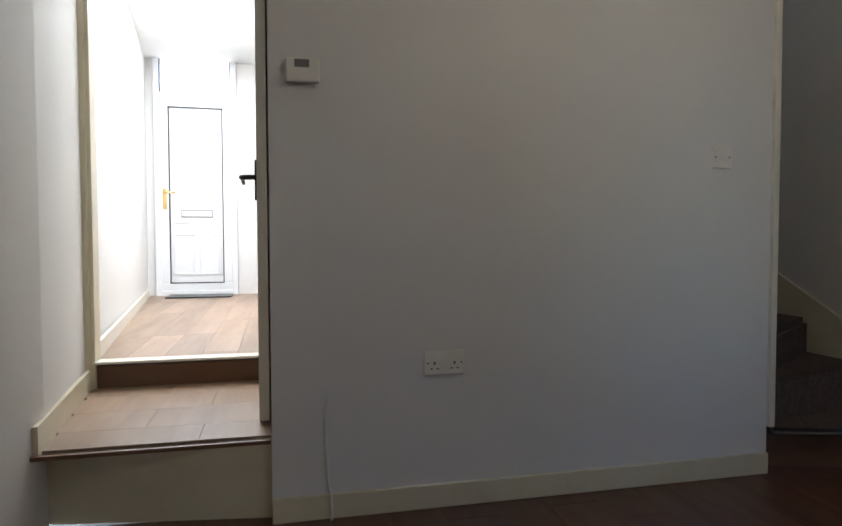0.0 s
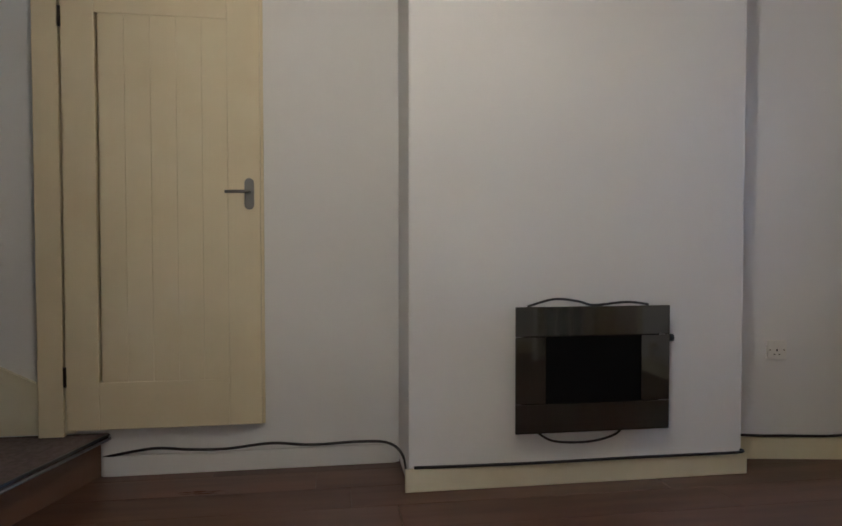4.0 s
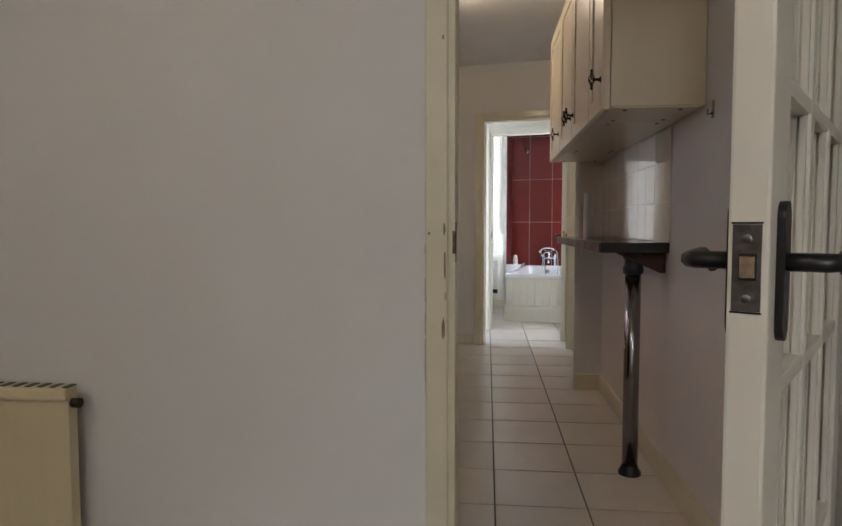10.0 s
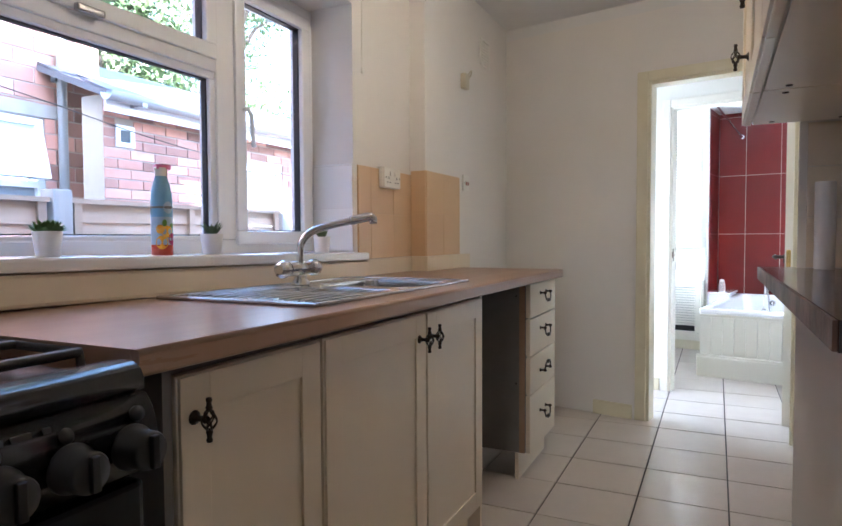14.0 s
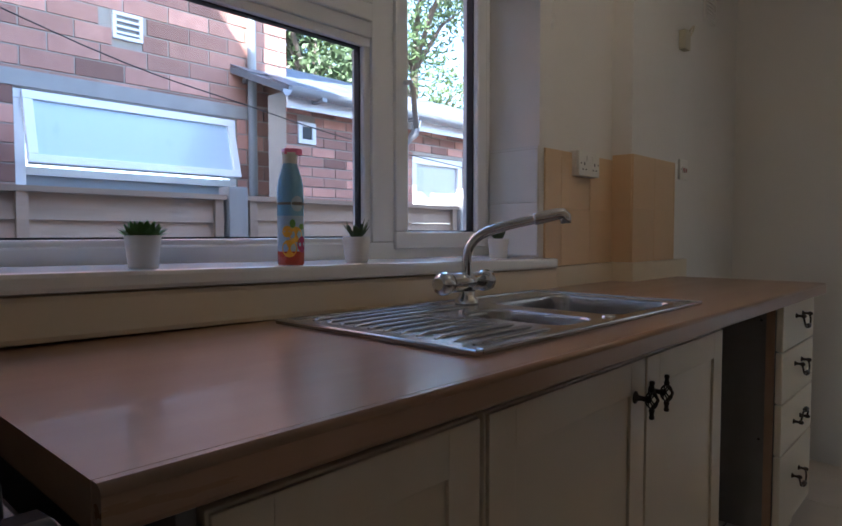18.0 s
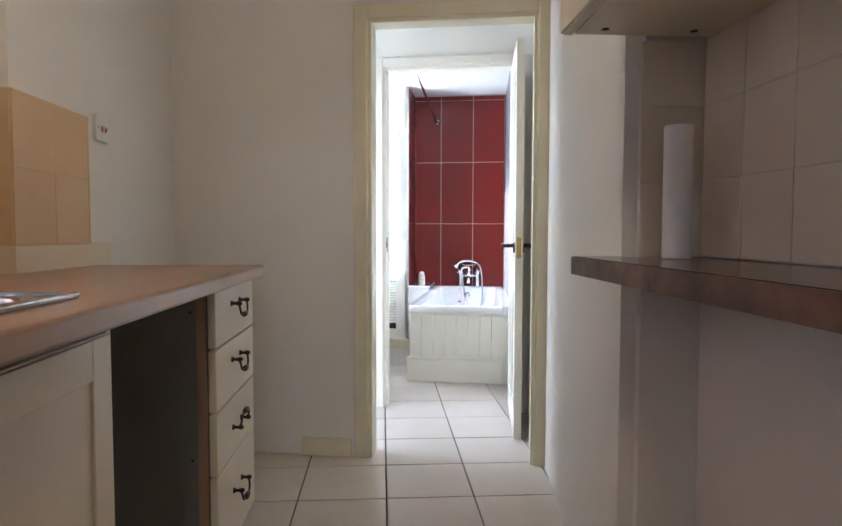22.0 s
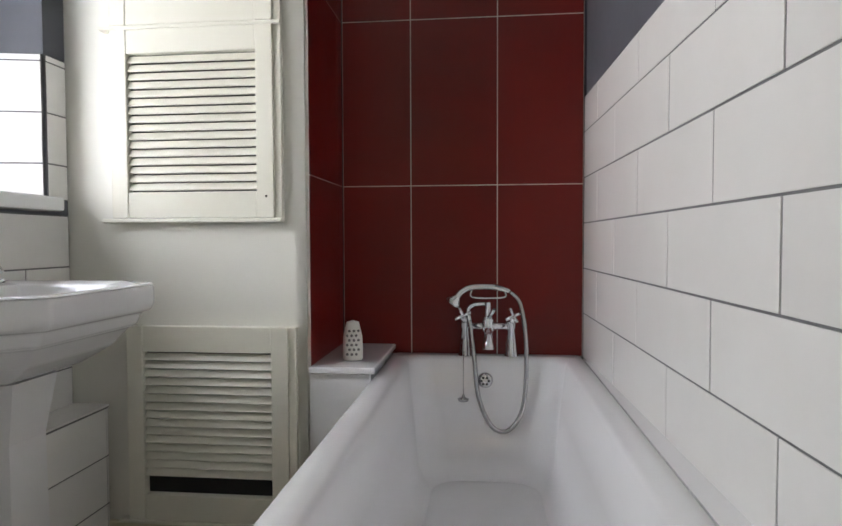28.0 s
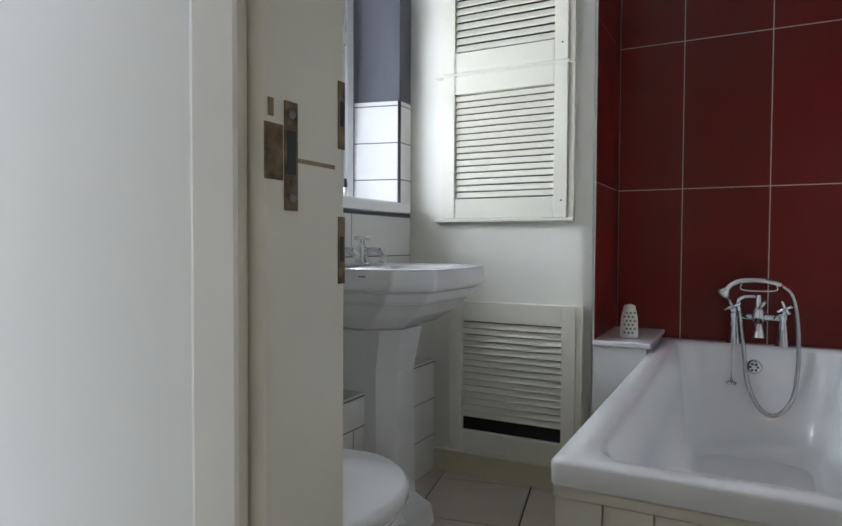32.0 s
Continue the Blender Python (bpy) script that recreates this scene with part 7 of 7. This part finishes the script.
bm = bmesh.new()
prev = None
for x in (-0.15, 7.2):
    ring = [bm.verts.new((x, -0.24 + 0.06 * math.cos(a), 2.22 + 0.06 * math.sin(a))) for a in (math.pi + math.pi * k / 8 for k in range(9))]
    if prev:
        for k in range(8):
            bm.faces.new((prev[k], prev[k + 1], ring[k + 1], ring[k])).smooth = True
    prev = ring
part("channel", bm, GREYPL, gt)
part("fascia", box(-0.1, 7.2, -0.17, -0.15, 2.10, 2.24), UPVC, gt, "white fascia board")
for i in range(8):
    part("bracket", box(0.1 + i * 0.95, 0.14 + i * 0.95, -0.30, -0.17, 2.15, 2.18), GREYPL, gt)
part("outlet", tube([(1.15, -0.24, 2.18), (1.15, -0.2, 2.06), (1.15, -0.08, 1.98), (1.15, -0.06, 0.2)], 0.035, sides=10), GREYPL, gt)

# fence with concrete posts between the yards
fx = -2.80
fn = thing("fence", pose(fx, 0, -0.15), "weathered overlap panel fence with concrete posts", "fence")
for i in range(7):
    y = -3.32 + i * 1.9
    part("post", box(-0.05, 0.06, y - 0.055, y + 0.055, 0, 1.47, 0.008), CONCRETE, fn, "concrete fence post")
    if i < 6:
        slatm = None
        for k in range(13):
            part("slat", box(-0.005, 0.005, y + 0.06, y + 1.84, -0.062, 0.062), FENCEWOOD, fn, m=pose(0, 0, 0.115 + k * 0.103, random.uniform(-.3, .3), -9 + random.uniform(-2, 2), 0))
        for yy in (y + 0.08, y + 0.9, y + 1.78):
            part("batten", box(0.012, 0.036, yy, yy + 0.045, 0.05, 1.40), FENCEWOOD, fn)
        part("capping", box(-0.03, 0.045, y + 0.06, y + 1.84, 1.40, 1.425), FENCEWOOD, fn)
wire("washing_line", [(-3.4, 0.2, 2.55), (-3.4, 1.87, 2.07), (-3.4, 2.83, 1.905), (-3.4, 3.91, 1.765), (-3.42, 6.2, 1.60)], 0.004, "thin cable hanging across the yard")


def tree(m, height, spread, seed, label):
    rng = random.Random(seed)
    t = thing("tree", m, label, "tree")
    tr = bmesh.new()
    tube([(0, 0, 0), (0.05, 0.02, height * 0.3), (0.0, 0.1, height * 0.55), (0.1, 0.1, height * 0.8)], 0.16, tr, sides=10, radii=(0.2, 0.15, 0.11, 0.04))
    centres = []
    for i in range(15):
        a, z = i * 2.4, height * rng.uniform(0.38, 0.9)
        r = spread * rng.uniform(0.45, 0.95) * (1.15 - abs(z / height - 0.6))
        e = Vector((r * math.cos(a), r * math.sin(a), z + rng.uniform(0.1, 0.6)))
        tube([(0, 0.05, z * 0.75), e * 0.5 + Vector((0, 0, z * 0.42)), e], 0.03, tr, sides=6, radii=(0.06, 0.04, 0.012))
        centres.append(e)
        centres.append(e * 0.6 + Vector((0, 0, z * 0.4)))
    part("trunk", tr, BARK, t)
    verts, faces = [], []
    for c in centres:
        for k in range(330):
            d = Vector((rng.gauss(0, 1), rng.gauss(0, 1), rng.gauss(0, 0.8)))
            p = c + d.normalized() * spread * 0.36 * (rng.random() ** 0.45)
            a, b = Vector((rng.uniform(-1, 1), rng.uniform(-1, 1), rng.uniform(-1, 1))).normalized(), Vector((rng.uniform(-1, 1), rng.uniform(-1, 1), rng.uniform(-1, 1))).normalized()
            s = rng.uniform(0.05, 0.085)
            n = len(verts)
            verts += [p - a * s, p + b * s * 0.5, p + a * s, p - b * s * 0.5]
            faces.append((n, n + 1, n + 2, n + 3))
    me = bpy.data.meshes.new("crown")
    me.from_pydata([tuple(v) for v in verts], [], faces)
    me.materials.append(LEAF)
    ob = new("crown", me)
    ob.parent = t
    tagged(ob, "dense crown of small leaves", kind="stuff")
    return t


tree(pose(-9.2, 10.5, -0.15), 7.5, 2.4, 4, "leafy green tree behind the outhouses")
tree(pose(-8.2, 7.0, -0.15), 5.6, 1.7, 9, "leafy green tree behind the outhouses")
tree(pose(-5.6, 14.0, -0.15), 6.8, 2.4, 11, "leafy green tree at the end of the yard")

# ================= tiled and boarded surfaces, piece by piece =================
# red tiles over the bath
def red_wall(name, m, cols, z0, label):
    st = structure(name, box(cols[0], cols[-1], -0.0078, 0, z0, HB - 0.002), GROUTW, label, m)
    zs = [z0, 1.104, 1.67, 2.236, HB - 0.003]
    for a, b in zip(cols, cols[1:]):
        for c, e in zip(zs, zs[1:]):
            part("tile", box(a + 0.0016, b - 0.0016, -0.0086, -0.001, c + 0.0016, e - 0.0016, 0.0005), RED, st)
    return st


red_wall("tiles_red_north", BATH @ pose(0, 0.010, 0), (-0.795, -0.563, -0.275, 0.004), 0.520, "large red glazed wall tiles with white grout")
red_wall("tiles_red_return", BATH @ pose(-0.8065, 0, 0) @ FACE_W, (-0.395, -0.06, 0.0), 0.545, "red glazed tiles on the short return wall")
# white tiles on the long bathroom wall
tile_grid("tiles_white_east", BATH @ pose(0.0125, 0.0, 0, 0, 0, 1.72) @ FACE_E, 1.94, 1.393, 0.43, 0.152, METRO, GROUTG, "large white wall tiles with grey grout", offset=0.215, start_z=0.972, start_x=0.42, gap=0.004)
WT = dict(offset=0.2335, gap=0.004)
tile_grid("tiles_white_west", BATH @ pose(-1.5115, -1.995, 0) @ FACE_W, 1.59, 0.992, 0.467, 0.1495, METRO, GROUTG, "large white wall tiles with grey grout under the window", start_z=0.692, start_x=0.717, **WT)
tile_grid("tiles_white_west_side", BATH @ pose(-1.5115, -1.995, 0.993) @ FACE_W, 0.72, 0.80, 0.467, 0.1495, METRO, GROUTG, "large white wall tiles beside the window", start_z=0.146, start_x=0.483, **WT)
tile_grid("tiles_white_west_edge", BATH @ pose(-1.5115, -0.484, 1.036) @ FACE_W, 0.08, 0.404, 0.44, 0.1425, METRO, GROUTG, "white wall tiles beside the window", start_z=0.10, gap=0.004)
REV = BATH @ pose(-1.687, -0.524, 1.036, 0, 0, 12)
tile_grid("tiles_window_reveal", REV, 0.178, 0.404, 0.3, 0.1425, METRO, GROUTG, "white tiles in the window reveal", start_z=0.10, gap=0.004)
structure("window_reveal_splay", prism([(-1.69, -0.522), (-1.511, -0.486), (-1.69, -0.486)], 1.0, 2.0), GREY, "dark grey splayed window reveal", BATH)
tile_grid("tiles_ledge_front", BATH @ pose(-1.336, -1.995, 0) @ FACE_W, 0.995, 0.429, 0.467, 0.1495, METRO, GROUTG, "white tiles on the ledge front", start_z=0.04, offset=0.2335, gap=0.004)
lt = structure("tiles_ledge_top", box(-1.503, -1.329, -1.993, -0.993, 0.4295, 0.433), GROUTG, "white tiles on the ledge top", BATH)
for a, b in ((-1.992, -1.742), (-1.738, -1.282), (-1.278, -0.994)):
    part("tile", box(-1.502, -1.327, a, b, 0.4332, 0.439, 0.0012), METRO, lt)
tile_grid("tiles_ledge_end", BATH @ pose(-1.336, -1.001, 0) @ FACE_N, 0.165, 0.429, 0.2, 0.1425, METRO, GROUTG, "white tiles on the ledge end", start_z=0.04, gap=0.004)
tile_grid("tiles_ledge_far", BATH @ pose(-1.401, -0.86, 0) @ FACE_W, 0.45, 0.425, 0.44, 0.1425, METRO, GROUTG, "white tiles on the short ledge", start_z=0.14, gap=0.004)
tile_grid("tiles_ledge_far_side", BATH @ pose(-1.509, -0.861, 0), 0.107, 0.425, 0.2, 0.1425, METRO, GROUTG, "white tiles on the short ledge side", start_z=0.14, gap=0.004)
lf = structure("tiles_short_ledge_top", box(-1.503, -1.394, -0.868, -0.406, 0.4255, 0.429), GROUTG, "white tiles on the short ledge top", BATH)
part("tile", box(-1.502, -1.392, -0.869, -0.407, 0.4292, 0.435, 0.0012), METRO, lf)
# kitchen wall tiles
tile_grid("tiles_bar", pose(0.7985, 2.49, 0.953) @ FACE_E, 1.40, 0.452, 0.1475, 0.158, WTILE, GROUTW, "glossy cream square wall tiles over the bar", start_x=0.0, gap=0.002)
tile_grid("tiles_bar_return", pose(0.655, 2.4985, 0.953), 0.142, 0.452, 0.1475, 0.158, WTILE, GROUTW, "glossy cream wall tiles at the end of the bar", gap=0.002)
tile_grid("tiles_window_side", pose(-0.9085, 2.368, 0.966) @ FACE_W, 0.48, 0.382, 0.2, 0.19, OTILE, OTILE, "peach coloured wall tiles beside the window", start_x=0.1, gap=0.0015)
tile_grid("tiles_pier_face", pose(-0.902, 2.8485, 0.966), 0.075, 0.40, 0.2, 0.2, OTILE, OTILE, "peach coloured wall tiles on the pier", gap=0.0015)
tile_grid("tiles_pier_side", pose(-0.8285, 2.846, 0.966) @ FACE_W, 0.41, 0.40, 0.2, 0.2, OTILE, OTILE, "peach coloured wall tiles on the pier side", gap=0.0015)
tile_grid("tiles_reveal", pose(-1.10, 2.3415, 1.002), 0.19, 0.35, 0.2, 0.17, METRO, GROUTW, "white tiles in the window reveal", gap=0.0015)
tile_grid("tiles_cooker", pose(-0.9085, 0.168, 0.90) @ FACE_W, 0.515, 0.44, 0.2, 0.15, OTILE, OTILE, "beige wall tiles behind the cooker", start_z=0.14, start_x=0.45, gap=0.003)

# tiled floor of kitchen, lobby and bathroom
def inside(p):
    x, y = p
    d = BATH.inverted() @ Vector((x, y, 0))
    if d.y < -2.90:
        return -0.95 < x < 0.95 and 0.17 < y
    return -1.56 < d.x < 0.2 and d.y < 0.0


fl = new("floor", mesh_of("floor", box(-0.8, 0.7, 0.17, 0.172, -0.0078, -0.0077), GROUT))
tagged(fl, "cream ceramic floor tiles with dark grout lines", kind="structure")
TS = 0.3325
tmesh = mesh_of("floor_tile", box(0.003, TS - 0.003, 0.003, TS - 0.003, -0.007, 0.0, 0.0015), FTILE)
TX0, TY0 = 0.126, 0.166
for i in range(-5, 6):
    for j in range(1, 22):
        x, y = TX0 + i * TS, TY0 + (j - 1) * TS
        if any(inside((x + a * TS, y + b * TS)) for a in (0.02, 0.98) for b in (0.02, 0.98)):
            ob = new("floor_tile", tmesh)
            ob.parent = fl
            ob.matrix_basis = pose(x, y, random.uniform(-.0006, .0004), random.uniform(-.08, .08), random.uniform(-.08, .08), 0)
structure("threshold", box(0.0, 0.785, -0.02, 0.168, -0.0115, 0.006, 0.004), RISERWOOD, "worn wooden threshold of the kitchen door")

# laminate boards of the back room, running away from the window
rf = new("floor_room", mesh_of("floor_room", box(-2.7, 0.9, -3.59, -3.588, -0.0118, -0.0117), GROUT))
tagged(rf, "dark brown laminate floor boards", kind="structure")
bl_, bw_ = 1.25, 0.192
bmesh_board = mesh_of("board", box(0.0006, bw_ - 0.0006, 0.0008, bl_ - 0.0008, -0.011, 0.0, 0.0008), LAMINATE)
for i in range(19):
    y = -3.59 - random.uniform(0, bl_)
    while y < -0.02:
        x = -2.72 + i * bw_
        a, b = max(y, -3.59), min(y + bl_, -0.02)
        if b - a > 0.05:
            me = bmesh_board if b - a > bl_ - 1e-4 else mesh_of("board", box(0.0006, bw_ - 0.0006, 0.0008, b - a - 0.0008, -0.011, 0.0, 0.0008), LAMINATE)
            ob = new("board", me)
            ob.parent = rf
            ob.matrix_basis = pose(x, a, 0)
        y += bl_
hf = new("floor_hall", mesh_of("floor_hall", box(0.11, 0.7, -7.9, -7.898, 0.386, 0.3862), GROUT))
tagged(hf, "light oak laminate boards in the hall", kind="structure")
for i in range(8):
    y = -8.0 + random.uniform(-1.0, 0)
    while y < -4.43:
        a, b = max(y, -7.99), min(y + bl_, -4.428)
        if b - a > 0.05:
            ob = new("board", mesh_of("board", box(0.0006, 0.17 - 0.0006, 0.0008, b - a - 0.0008, 0, 0.0105, 0.0008), HALLFLOOR))
            ob.parent = hf
            ob.matrix_basis = pose(0.16 + i * 0.17, a, 0.3865)
        y += bl_
pf = new("floor_platform", mesh_of("floor_platform", box(0.11, 0.7, -4.39, -4.388, 0.276, 0.2762), GROUT))
tagged(pf, "light oak laminate boards on the step platform", kind="structure")
for i, (a, b) in enumerate(((-3.53, -3.72), (-3.72, -3.97), (-3.97, -4.22), (-4.22, -4.40))):
    for c, e in (((0.162, 0.60), (0.60, 0.88 + i * 0.022)) if i % 2 else ((0.162, 0.40), (0.40, 0.88 + i * 0.022))):
        ob = new("board", mesh_of("board", box(0, e - c - 0.0012, 0, abs(b - a) - 0.0012, 0, 0.0095, 0.0008), HALLFLOOR))
        ob.parent = pf
        ob.matrix_basis = pose(c, b, 0.2765)
structure("hall_step_nosing", prism([(0.155, -4.372), (0.155, -4.46), (0.955, -4.46), (0.948, -4.372)][::-1], 0.3975, 0.408), CREAM_PALE, "pale nosing strip on the hall step")
structure("platform_edge_strip", box(0.162, 0.885, -3.482, -3.466, 0.274, 0.288, 0.002), RISERWOOD, "dark edge strip of the platform")
structure("baseboard_hall", prism([(0.866, -3.49), (0.952, -4.37), (0.968, -4.37), (0.884, -3.49)], 0.275, 0.375), CREAM, "cream painted skirting beside the platform")
structure("baseboard_hall_long", prism([(0.946, -4.48), (1.37, -7.98), (1.388, -7.98), (0.964, -4.48)], 0.387, 0.475), CREAM_PALE, "white skirting board along the hall")
